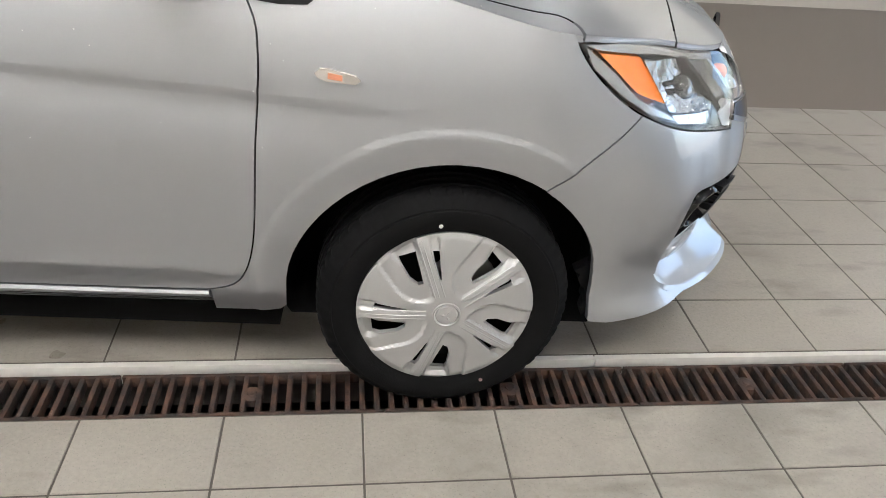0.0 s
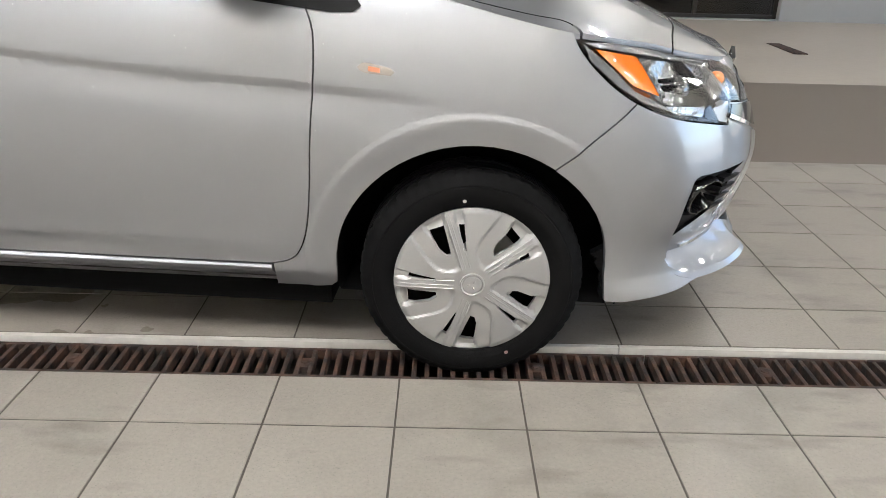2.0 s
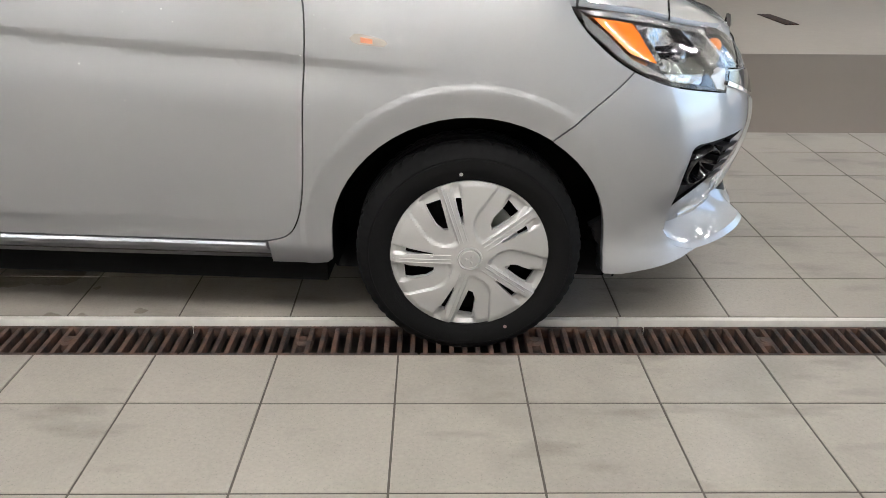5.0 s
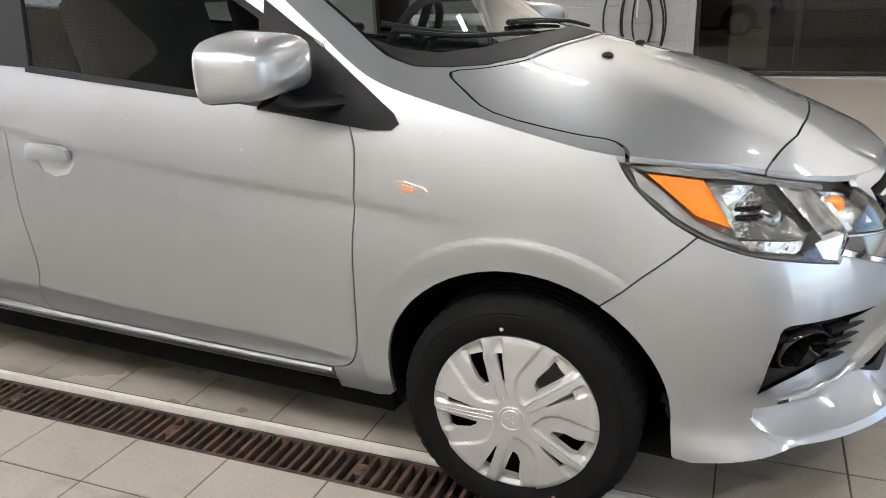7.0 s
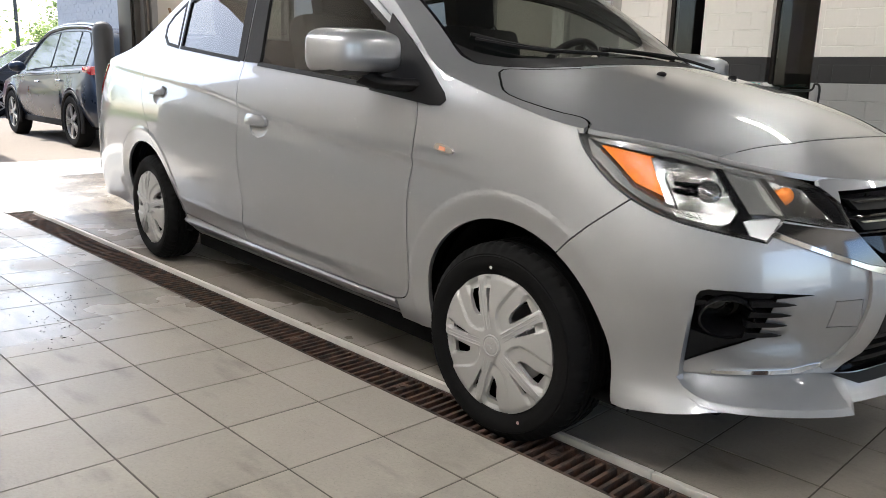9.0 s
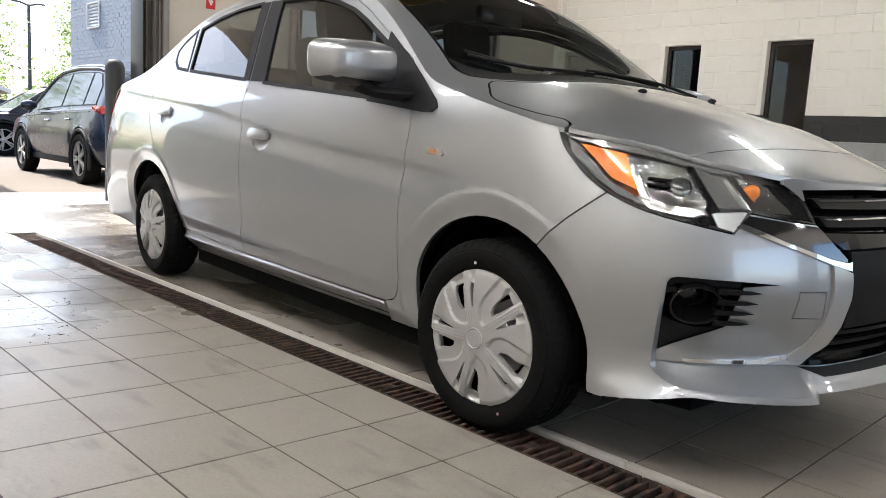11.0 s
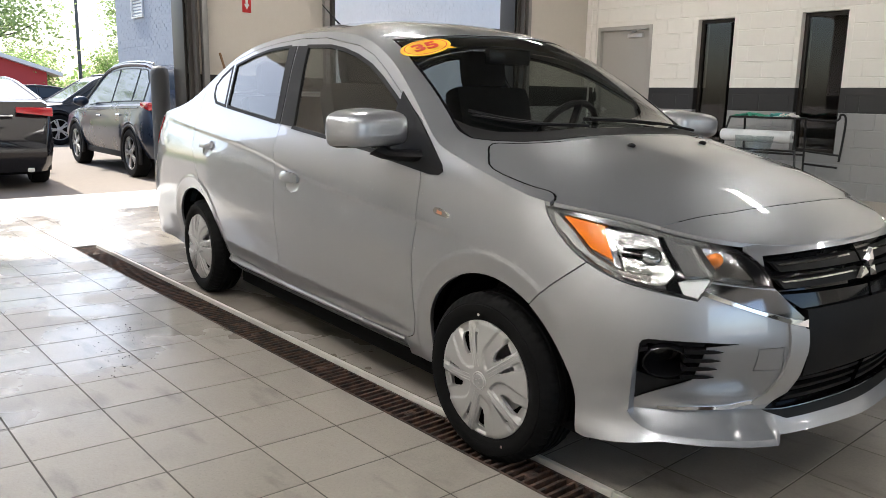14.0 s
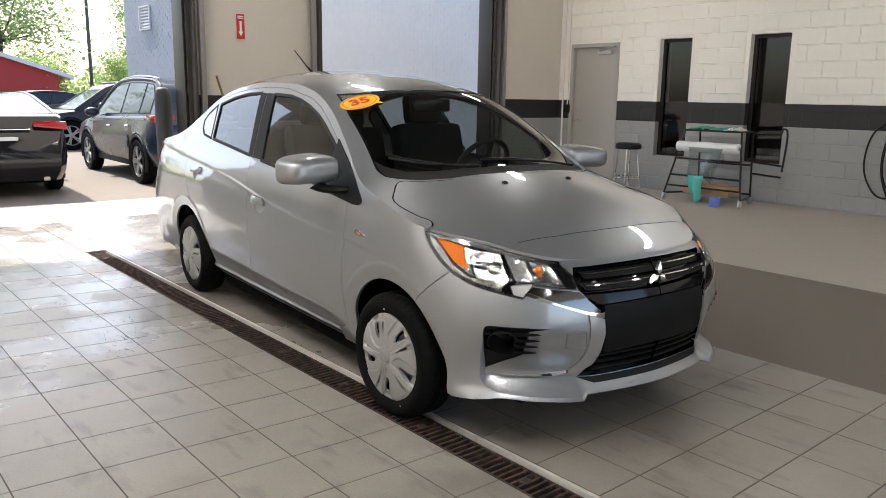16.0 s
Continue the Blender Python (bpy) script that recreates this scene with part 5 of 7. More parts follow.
box(bm, -2.9, -0.6, 0.98, -2.35, 0.6, 1.02, 0.01)
part("parcel_shelf", bm, SATIN_BLACK, sedan)

# ---- trench grating ----
bm = bmesh.new()
for x0, x1 in ((-4.35, -2.62), (-2.617, 0.42), (0.423, 3.46), (3.463, EAST - 0.01)):
    box(bm, x0, GRATE_1 + 0.015, -0.05, x1, STRIP_1 - 0.004, 0.003, 0.002)
tagged(finish("trim_edging", bm, EDGING), "pale metal edging along the drain", "trim", "", "structure")


def build_grate(length):
    """One cast-iron grate: a rim, slanted bars and a bolt boss at each end."""
    g = thing("drain_grate", Matrix(), "rusty cast-iron drain grate set in the floor", "drain grate", "drain grates")
    w = GRATE_1 - GRATE_0 - 0.006
    for y0 in (0.0, w - 0.010):
        bm = bmesh.new()
        box(bm, 0.002, y0, -0.03, length - 0.002, y0 + 0.010, 0.0, 0.002)
        part("rim", bm, RUST, g)
    n = 18
    bar = bmesh.new()
    box(bar, -0.0062, 0.006, -0.028, 0.0062, w - 0.006, 0.0, 0.003)
    me = None
    for k in range(n):
        x = (k + 0.5) * length / n
        if abs(x - length * 0.5) < 0.012:
            continue
        if me is None:
            first = part("bar", bar, RUST, g)
            me = first.data
        else:
            first = new("bar", me)
            first.parent = g
        first.location = (x, 0, -0.001)
    bm = bmesh.new()
    turned(bm, [(0.0, 0.001), (0.010, 0.002), (0.012, 0.0), (0.018, 0.0), (0.024, -0.003), (0.026, -0.02)], 20, Matrix.Translation((length * 0.5, w / 2, 0)))
    part("bolt_boss", bm, RUST, g)
    return g


GRATE_LEN = 0.605
grate = build_grate(GRATE_LEN)
start = -0.421 - GRATE_LEN * 0.5
spots = [start + GRATE_LEN * k for k in range(-7, 13)]
spots = [x for x in spots if -4.7 < x and x + GRATE_LEN < EAST]
for i, x in enumerate(spots):
    m = pose(x, GRATE_0 + 0.003, -0.006)
    if i == 0:
        grate.matrix_world = m
    else:
        copy_thing(grate, m)

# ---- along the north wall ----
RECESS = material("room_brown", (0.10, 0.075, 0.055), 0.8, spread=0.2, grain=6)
PALE_ROOM = material("room_pale", (0.42, 0.39, 0.35), 0.7, spread=0.1, grain=4)
PANE = glass_material("wall_pane", (0.40, 0.385, 0.36))


def framed(name, x0, x1, z0, z1, bars=(), rails=(), label=""):
    """A glazed frame set back in the north wall."""
    w = thing(name, pose((x0 + x1) / 2, NORTH + 0.12, z0), label, "window", "", "structure")
    wide, high, t = (x1 - x0) / 2, z1 - z0, 0.045
    for n, a in (("jamb", (-wide, 0, -wide + t, high)), ("jamb", (wide - t, 0, wide, high)), ("head", (-wide + t, high - t, wide - t, high)), ("sill", (-wide + t, 0, wide - t, t))):
        bm = bmesh.new()
        box(bm, a[0], -0.03, a[1], a[2], 0.03, a[3], 0.003)
        part(n, bm, FRAME_BROWN, w)
    for b in bars:
        bm = bmesh.new()
        box(bm, b - (x0 + x1) / 2 - 0.025, -0.035, t, b - (x0 + x1) / 2 + 0.025, 0.035, high - t, 0.003)
        part("mullion", bm, FRAME_BROWN, w)
    for r in rails:
        bm = bmesh.new()
        box(bm, -wide + t, -0.028, r - z0 - 0.03, wide - t, 0.028, r - z0 + 0.03, 0.003)
        part("rail", bm, FRAME_BROWN, w)
    bm = bmesh.new()
    box(bm, -wide + t, -0.004, t, wide - t, 0.004, high - t)
    pane = part("pane", bm, PANE, w)
    pane.visible_shadow = False
    return w


framed("window_1", -4.21, -3.69, 0.555, 2.215, label="tall narrow dark-framed window in the block wall")
framed("window_2", -2.82, -2.28, 0.555, 2.215, label="tall narrow dark-framed window in the block wall")
framed("window_3", -0.22, 3.95, 0.06, 2.4, (0.85, 1.9, 2.95), (1.02,), "wide bronze-framed glass front with mullions")
# the rooms behind, their dimness put into dark brown surfaces
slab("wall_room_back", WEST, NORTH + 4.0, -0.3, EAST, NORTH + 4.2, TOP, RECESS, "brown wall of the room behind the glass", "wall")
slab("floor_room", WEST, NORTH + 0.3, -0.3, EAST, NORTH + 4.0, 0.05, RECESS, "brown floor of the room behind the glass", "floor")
slab("ceiling_room", WEST, NORTH + 0.3, 2.7, EAST, NORTH + 4.2, 2.8, CEIL, "pale ceiling of the room behind the glass", "ceiling")
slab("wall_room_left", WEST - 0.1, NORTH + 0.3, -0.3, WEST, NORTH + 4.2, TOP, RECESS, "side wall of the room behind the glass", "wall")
slab("wall_room_mid", -1.4, NORTH + 0.3, -0.3, -1.3, NORTH + 4.0, TOP, PALE_ROOM, "pale partition in the room behind the glass", "wall")
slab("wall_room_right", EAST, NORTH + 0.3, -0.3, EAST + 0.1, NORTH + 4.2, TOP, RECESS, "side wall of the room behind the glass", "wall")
for x in (0.35, 2.3):
    bm = bmesh.new()
    box(bm, x - 0.22, NORTH + 1.0, 0.05, x + 0.22, NORTH + 1.4, 2.7, 0.01)
    tagged(finish("pillar", bm, PALE_ROOM), "pale square pillar behind the glass front", "pillar", "pillars", "structure")

# steel door
door = thing("door_1", pose(-5.395, NORTH + 0.05, 0.045), "grey steel door with lever handle and closer", "door", "", "structure")
for n, a in (("jamb", (-0.475, 0, -0.42, 2.155)), ("jamb", (0.42, 0, 0.475, 2.155)), ("head", (-0.42, 2.10, 0.42, 2.155))):
    bm = bmesh.new()
    box(bm, a[0], -0.06, a[1], a[2], 0.08, a[3], 0.004)
    part(n, bm, DOOR_GREY, door)
bm = bmesh.new()
box(bm, -0.415, 0.0, 0.01, 0.415, 0.045, 2.095, 0.003)
leaf = part("leaf", bm, DOOR_GREY, door)
bm = bmesh.new()
turned(bm, [(0.0, 0.012), (0.026, 0.01), (0.03, 0.0)], 20, Matrix.Translation((-0.35, -0.002, 0.97)) @ Matrix.Rotation(radians(90), 4, "X"))
tube(bm, [(-0.35, -0.01, 0.97), (-0.35, -0.05, 0.97), (-0.24, -0.055, 0.965)], 0.009, 8)
part("handle", bm, STEEL, leaf, "steel lever handle")
bm = bmesh.new()
box(bm, 0.05, -0.05, 1.99, 0.30, 0.0, 2.045, 0.006)
tube(bm, [(0.10, -0.045, 2.04), (0.32, -0.20, 2.075), (0.38, -0.03, 2.11)], 0.008, 6)
part("closer", bm, STEEL, leaf, "door closer with folding arm")
# conduits in the corner
for x, r in ((WEST + 0.10, 0.014), (WEST + 0.20, 0.010)):
    bm = bmesh.new()
    tube(bm, [(x, NORTH - 0.018, 1.25 if r < 0.012 else 0.05), (x, NORTH - 0.018, TOP)], r, 10)
    tagged(finish("conduit", bm, WHITE_PAINT), "painted conduit running up the wall", "pipe", "conduits")
bm = bmesh.new()
box(bm, WEST + 0.15, NORTH - 0.05, 1.13, WEST + 0.25, NORTH, 1.26, 0.006)
tagged(finish("switch_box", bm, SATIN_BLACK), "small black switch box on the wall", "switch box")

# shop stool
stool = thing("stool", pose(-4.31, 7.45, 0.042), "round black padded stool with chrome legs by the wall", "stool")
bm = bmesh.new()
turned(bm, [(0.0, 0.70), (0.15, 0.695), (0.178, 0.68), (0.185, 0.655), (0.185, 0.625), (0.175, 0.61), (0.0, 0.61)], 32)
part("seat", bm, SATIN_BLACK, stool)
for k in range(4):
    a = radians(45 + 90 * k)
    bm = bmesh.new()
    tube(bm, [(0.13 * math.cos(a), 0.13 * math.sin(a), 0.61), (0.20 * math.cos(a), 0.20 * math.sin(a), 0.0)], 0.012, 8)
    part("leg", bm, CHROME, stool)
bm = bmesh.new()
tube(bm, [(0.178 * math.cos(2 * math.pi * k / 24), 0.178 * math.sin(2 * math.pi * k / 24), 0.2) for k in range(25)], 0.008, 6, False)
part("foot_ring", bm, CHROME, stool)

# rolling rack with a film roll
CART_BLACK = material("black_tube", (0.012, 0.012, 0.012), 0.35, 0.3)
FILM = material("plastic_film", (0.72, 0.74, 0.74), 0.28, spread=0.1, stain_depth=0.2, coat=0.3)
TEAL = material("teal_cloth", (0.10, 0.42, 0.40), 0.9, spread=0.3, grain=70, bump=0.002, bump_scale=90)
GREEN = material("green_cloth", (0.05, 0.30, 0.20), 0.9, spread=0.3, grain=50)
CARD = material("cardboard", (0.42, 0.27, 0.15), 0.85, spread=0.15)
BLUE = material("blue_plastic", (0.16, 0.22, 0.62), 0.4)
PLASTIC = material("white_plastic", (0.7, 0.7, 0.68), 0.4)
RX, RY, RZ = -2.88, 7.30, 0.042
rack = thing("rack", pose(RX, RY, RZ), "black tube rack on castors holding a roll of plastic film", "rack")
W2, H = 0.50, 0.93


def rod(pts, r=0.013, name="rail", mat=CART_BLACK, on=rack):
    bm = bmesh.new()
    tube(bm, pts, r, 8)
    return part(name, bm, mat, on)


for x in (-1, 1):
    rod([(x * (W2 + 0.05), -0.20, 0.09), (x * (W2 - 0.10), -0.02, H)], name="post")
    rod([(x * (W2 - 0.12), 0.36, 0.09), (x * (W2 - 0.12), 0.30, H)], name="post")
    rod([(x * (W2 + 0.05), -0.20, 0.09), (x * (W2 - 0.12), 0.36, 0.09)])
    rod([(x * (W2 - 0.10), -0.02, H), (x * (W2 - 0.12), 0.30, H)])
    for y, xx in ((-0.20, W2 + 0.05), (0.36, W2 - 0.12)):
        bm = bmesh.new()
        turned(bm, [(0.0, -0.014), (0.034, -0.014), (0.038, -0.008), (0.038, 0.008), (0.034, 0.014), (0.0, 0.014)], 18, Matrix.Translation((x * xx, y, 0.038)) @ Matrix.Rotation(radians(90), 4, "Y"))
        box(bm, x * xx - 0.02, y - 0.02, 0.05, x * xx + 0.02, y + 0.02, 0.09, 0.004)
        part("castor", bm, STEEL, rack)
for z, k in ((0.20, 0.88), (0.34, 0.73), (0.56, 0.48)):
    rod([(-(W2 + 0.05 - 0.15 * (1 - k) * 0.9), -0.20 + 0.18 * (1 - k), z), (W2 + 0.05 - 0.15 * (1 - k) * 0.9, -0.20 + 0.18 * (1 - k), z)])
for z in (0.12, 0.50, H):
    rod([(-(W2 - 0.12), 0.36 - 0.06 * z, z), (W2 - 0.12, 0.36 - 0.06 * z, z)])
rod([(-(W2 - 0.10), -0.02, H), (W2 - 0.10, -0.02, H)])
# loop handle
rod(arc([(W2 - 0.1, 0.30, H - 0.02), (W2 + 0.22, 0.30, H - 0.02), (W2 + 0.27, 0.30, H + 0.05), (W2 + 0.33, 0.30, H - 0.02), (W2 + 0.30, 0.30, 0.45)], 5), name="handle")
rod([(W2 - 0.1, 0.30, 0.55), (W2 + 0.30, 0.30, 0.52)])
rod([(W2 - 0.1, 0.30, 0.40), (W2 + 0.29, 0.30, 0.38)])
bm = bmesh.new()
turned(bm, [(0.02, -0.44), (0.062, -0.44), (0.068, -0.43), (0.068, 0.42), (0.062, 0.43), (0.02, 0.43)], 24, Matrix.Translation((RX, RY - 0.10, RZ + 0.72)) @ Matrix.Rotation(radians(90), 4, "Y"))
tagged(finish("film_roll", bm, FILM), "roll of clear white plastic film on the rack", "film roll")


def drape(name, pts_top, drop, mat, label, cat, seed, wave=0.02, n=14, m=9):
    """A limp sheet that hangs from a line."""
    r = random.Random(seed)
    bm = bmesh.new()
    ph = [r.uniform(0, 6) for _ in range(4)]
    rows = []
    for j in range(m):
        t = j / (m - 1)
        row = []
        for i in range(n):
            s = i / (n - 1)
            a, b = Vector(pts_top[0]), Vector(pts_top[1])
            p = a + (b - a) * (0.5 + (s - 0.5) * (1 - 0.35 * t))
            p += Vector((0.03 * math.sin(ph[0] + 3 * t), wave * (0.3 + t) * math.sin(ph[1] + 9 * s + 2 * t) - 0.015 * t, -drop * t * (0.85 + 0.15 * math.sin(ph[2] + 5 * s))))
            row.append(bm.verts.new(p))
        rows.append(row)
    for a, b in zip(rows, rows[1:]):
        for i in range(n - 1):
            bm.faces.new((a[i], a[i + 1], b[i + 1], b[i]))
    ob = finish(name, bm, mat)
    sm = ob.modifiers.new("thick", "SOLIDIFY")
    sm.thickness = 0.002
    return tagged(ob, label, cat)


CLEAR_FILM = glass_material("loose_film", (0.80, 0.84, 0.84), 0.25)
drape("loose_film", ((RX - 0.26, RY - 0.172, RZ + 0.72), (RX + 0.22, RY - 0.172, RZ + 0.72)), 0.48, CLEAR_FILM, "loose end of clear film hanging down", "plastic film", 3)
drape("teal_towel", ((RX - 0.16, RY - 0.232, RZ + 0.36), (RX + 0.06, RY - 0.232, RZ + 0.36)), 0.34, TEAL, "teal towel hanging over the rack's lower rail", "towel", 5)
for x0, x1, mat, lab, sd in ((-0.42, 0.02, GREEN, "green cloth lying on top of the rack", 7), (0.0, 0.30, TEAL, "teal cloth lying on top of the rack", 8), (0.12, 0.36, PLASTIC, "white rag lying on top of the rack", 9)):
    r = random.Random(sd)
    bm = bmesh.new()
    n, mm = 12, 7
    grid = [[bm.verts.new((RX + x0 + (x1 - x0) * i / n, RY + 0.0 + 0.22 * j / mm, RZ + H + 0.012 + r.uniform(0.0, 0.05) * math.sin(math.pi * i / n))) for j in range(mm + 1)] for i in range(n + 1)]
    for i in range(n):
        for j in range(mm):
            bm.faces.new((grid[i][j], grid[i + 1][j], grid[i + 1][j + 1], grid[i][j + 1]))
    ob = tagged(finish("cloth", bm, mat, angle=70), lab, "cloth")
    ob.modifiers.new("thick", "SOLIDIFY").thickness = 0.006
bm = bmesh.new()
box(bm, RX - 0.36, RY - 0.05, RZ + 0.105, RX + 0.30, RY + 0.28, RZ + 0.225, 0.004)
for x in (-0.1, 0.08):
    box(bm, RX + x, RY - 0.052, RZ + 0.11, RX + x + 0.005, RY - 0.048, RZ + 0.222)
tagged(finish("cardboard_box", bm, CARD), "long cardboard box on the rack's bottom rails", "box")
bm = bmesh.new()
turned(bm, [(0.0, 0.0), (0.06, 0.0), (0.066, 0.01), (0.062, 0.12), (0.058, 0.12), (0.054, 0.02), (0.0, 0.02)], 20, Matrix.Translation((RX + 0.28, RY - 0.32, 0.042)))
tagged(finish("blue_tub", bm, BLUE), "small blue plastic tub on the concrete floor", "tub")

# hose hanger
HX = -0.93
bm = bmesh.new()
box(bm, HX - 0.05, NORTH - 0.06, 1.26, HX + 0.05, NORTH, 1.36, 0.008)
tube(bm, [(HX, NORTH - 0.03, 1.36), (HX, NORTH - 0.03, TOP)], 0.010, 8)
tube(bm, [(HX, NORTH - 0.04, 1.27), (HX, NORTH - 0.12, 1.24), (HX, NORTH - 0.14, 1.15)], 0.016, 8)
tagged(finish("pipe_outlet", bm, STEEL), "pipe drop with brass outlet on the wall", "pipe")
for k, (dx, low, wide, sd) in enumerate(((0.0, 0.28, 0.30, 0), (0.16, 0.22, 0.26, 1), (0.10, 0.34, 0.18, 2), (0.24, 0.30, 0.20, 3))):
    bm = bmesh.new()
    y = NORTH - 0.035 - 0.022 * k
    pts = [(HX + dx, y, 1.20), (HX + dx - wide * 0.8, y, 1.0), (HX + dx - wide, y, 0.6), (HX + dx - wide * 0.5, y, low + 0.02), (HX + dx + 0.05, y, low), (HX + dx + wide * 0.7, y, low + 0.15), (HX + dx + wide * 0.8, y, 0.75), (HX + dx + 0.06, y, 1.18)]
    tube(bm, arc(pts, 8), 0.011, 8)
    tagged(finish("hose", bm, CART_BLACK), "black air hose looped on the wall", "hose", "air hoses")
bm = bmesh.new()
tube(bm, [(HX + 0.10, NORTH - 0.13, 1.05), (HX + 0.09, NORTH - 0.13, 0.72)], [0.016, 0.010], 8)
tagged(finish("spray_wand", bm, STEEL), "steel spray wand hanging among the hoses", "spray wand")
# floor slot
bm = bmesh.new()
box(bm, 3.09, 5.40, 0.02, 3.22, 6.05, 0.0385, 0.003)
slot = tagged(finish("floor_slot", bm, RUST), "narrow rusty slot cover in the concrete", "drain cover")

# ---- west wall: doorway frames, sign, broom ----
TRACK = material("galvanised_track", (0.30, 0.29, 0.28), 0.45, 0.7, spread=0.2)
DARK_JAMB = material("dark_jamb", (0.05, 0.045, 0.04), 0.6)
for y, s in ((1.66, 1), (3.40, -1), (6.40, 1)):
    bm = bmesh.new()
    box(bm, WEST - 0.02, min(y, y + 0.09 * s), 0.0, WEST + 0.012, max(y, y + 0.09 * s), EAVES, 0.004)
    box(bm, WEST + 0.012, min(y + 0.05 * s, y + 0.08 * s), 0.0, WEST + 0.10, max(y + 0.05 * s, y + 0.08 * s), EAVES, 0.003)
    tagged(finish("trim_jamb", bm, DARK_JAMB), "dark steel jamb and track of a garage door", "trim", "", "structure")
    bm = bmesh.new()
    box(bm, WEST + 0.05, min(y + 0.12 * s, y + 0.18 * s), 0.0, WEST + 0.11, max(y + 0.12 * s, y + 0.18 * s), EAVES + 0.4, 0.004)
    tagged(finish("door_track", bm, TRACK), "galvanised garage door track", "door track", "door tracks")
RED = material("sign_red", (0.50, 0.02, 0.02), 0.4)
sign = thing("arrow_sign", pose(WEST + 0.004, 2.32, 1.98), "red and white down-arrow safety sign on the wall", "sign")
bm = bmesh.new()
box(bm, 0, -0.05, 0, 0.004, 0.05, 0.28, 0.001)
part("plate", bm, RED, sign)
bm = bmesh.new()
for pts in ([(-0.014, 0.20), (0.014, 0.20), (0.014, 0.08), (-0.014, 0.08)], [(-0.03, 0.085), (0.03, 0.085), (0.0, 0.03)]):
    bm.faces.new([bm.verts.new((0.0052, y, z)) for y, z in pts])
part("arrow", bm, PLASTIC, sign)
for z in (0.255, 0.235):
    bm = bmesh.new()
    box(bm, 0.004, -0.036, z - 0.006, 0.0055, 0.036, z + 0.006)
    part("text_bar", bm, PLASTIC, sign)
bm = bmesh.new()
tube(bm, [(WEST + 0.30, 2.30, 0.12), (WEST + 0.05, 1.98, 1.55)], 0.013, 8)
broom = tagged(finish("broom", bm, material("broom_wood", (0.25, 0.14, 0.07), 0.6)), "broom with wooden handle leaning on the wall", "broom")
bm = bmesh.new()
box(bm, WEST + 0.18, 2.22, 0.0, WEST + 0.42, 2.40, 0.13, 0.02)
part("bristles", bm, SATIN_BLACK, broom)
# number sticker on the windscreen
YELLOW = material("sticker_yellow", (0.85, 0.50, 0.02), 0.4)
STICK_RED = material("sticker_red", (0.62, 0.03, 0.02), 0.4)


def on_glass(x, y, out):
    """A place on the windscreen round the sticker's middle: x to the car's left, y up the glass."""
    u, v = -0.797, -0.765
    a = Vector(lid(u, v, 0.0))
    along_v = (Vector(lid(u, v + 0.05)) - Vector(lid(u, v - 0.05))).normalized()
    up = (Vector(lid(u - 0.05, v)) - Vector(lid(u + 0.05, v))).normalized()
    n = along_v.cross(up).normalized()
    return a, along_v, n.cross(along_v), n


a, ex, ey, en = on_glass(0, 0, 0)
base = Matrix.Translation(a + en * 0.007) @ Matrix((ex, ey, en)).transposed().to_4x4() @ Matrix.Rotation(radians(-15), 4, "Z")
bm = bmesh.new()
turned(bm, [(0.0, 0.001), (0.098, 0.001), (0.10, -0.001)], 40, base @ Matrix.Diagonal((1.06, 0.72, 1, 1)))
tail = [base @ Vector(p) for p in ((0.055, -0.045, 0.0008), (0.085, -0.03, 0.0008), (0.105, -0.075, 0.0008))]
bm.faces.new([bm.verts.new(p) for p in tail])
stick = part("window_sticker", bm, YELLOW, sedan, "yellow oval sticker with red number 35")
bm = bmesh.new()
for r0, r1 in ((0.086, 0.090),):
    n = 48
    o = [bm.verts.new(base @ Vector((r1 * math.cos(2 * math.pi * k / n), 0.72 * r1 * math.sin(2 * math.pi * k / n), 0.0022))) for k in range(n)]
    i_ = [bm.verts.new(base @ Vector((r0 * math.cos(2 * math.pi * k / n), 0.70 * r0 * math.sin(2 * math.pi * k / n), 0.0022))) for k in range(n)]
    for k in range(n):
        bm.faces.new((o[k], o[(k + 1) % n], i_[(k + 1) % n], i_[k]))
part("border", bm, STICK_RED, stick)
txt = bpy.data.curves.new("number", "FONT")
txt.body, txt.size, txt.align_x, txt.align_y, txt.offset, txt.extrude = "35", 0.085, "CENTER", "CENTER", 0.003, 0.0006
txt.materials.append(STICK_RED)
num = new("number", txt)
num.parent = stick
num.matrix_local = base @ Matrix.Translation((0, 0, 0.003)) @ Matrix.Diagonal((1.3, 0.98, 1, 1))

# dark metal linings of the garage openings
for y0, y1 in ((1.630, 1.657), (3.403, 3.430), (6.370, 6.397)):
    slab("trim_jamb", WEST - 0.302, y0, -0.012, WEST - 0.01, y1, EAVES - 0.003, FRAME_BROWN, "dark metal lining of the garage opening", "door frame", bevel=0.003)

# ---- outside ----
ASPHALT = material("asphalt", (0.19, 0.16, 0.13), 0.9, spread=0.3, grain=25, stains=0.5, stain_depth=0.3, bump=0.004, bump_scale=60)
APRON = material("concrete_apron", (0.55, 0.53, 0.49), 0.8, spread=0.1, grain=10, stains=0.8, stain_depth=0.12)
GROUND = -0.14
bm = bmesh.new()
q = [bm.verts.new(p) for p in ((-600, -600, GROUND), (600, -600, GROUND), (600, 600, GROUND), (-600, 600, GROUND))]
bm.faces.new(q)
tagged(finish("ground", bm, ASPHALT), "sun-bleached asphalt of the parking lot", "ground", "", "structure")
for name, x0, x1, lab in (("pavement_west", -7.6, WEST, "pale concrete apron before the garage door"), ("pavement_east", EAST, 9.6, "pale concrete apron before the garage door")):
    slab(name, x0, -6, -0.4, x1, 9, -0.012, APRON, lab, "pavement")

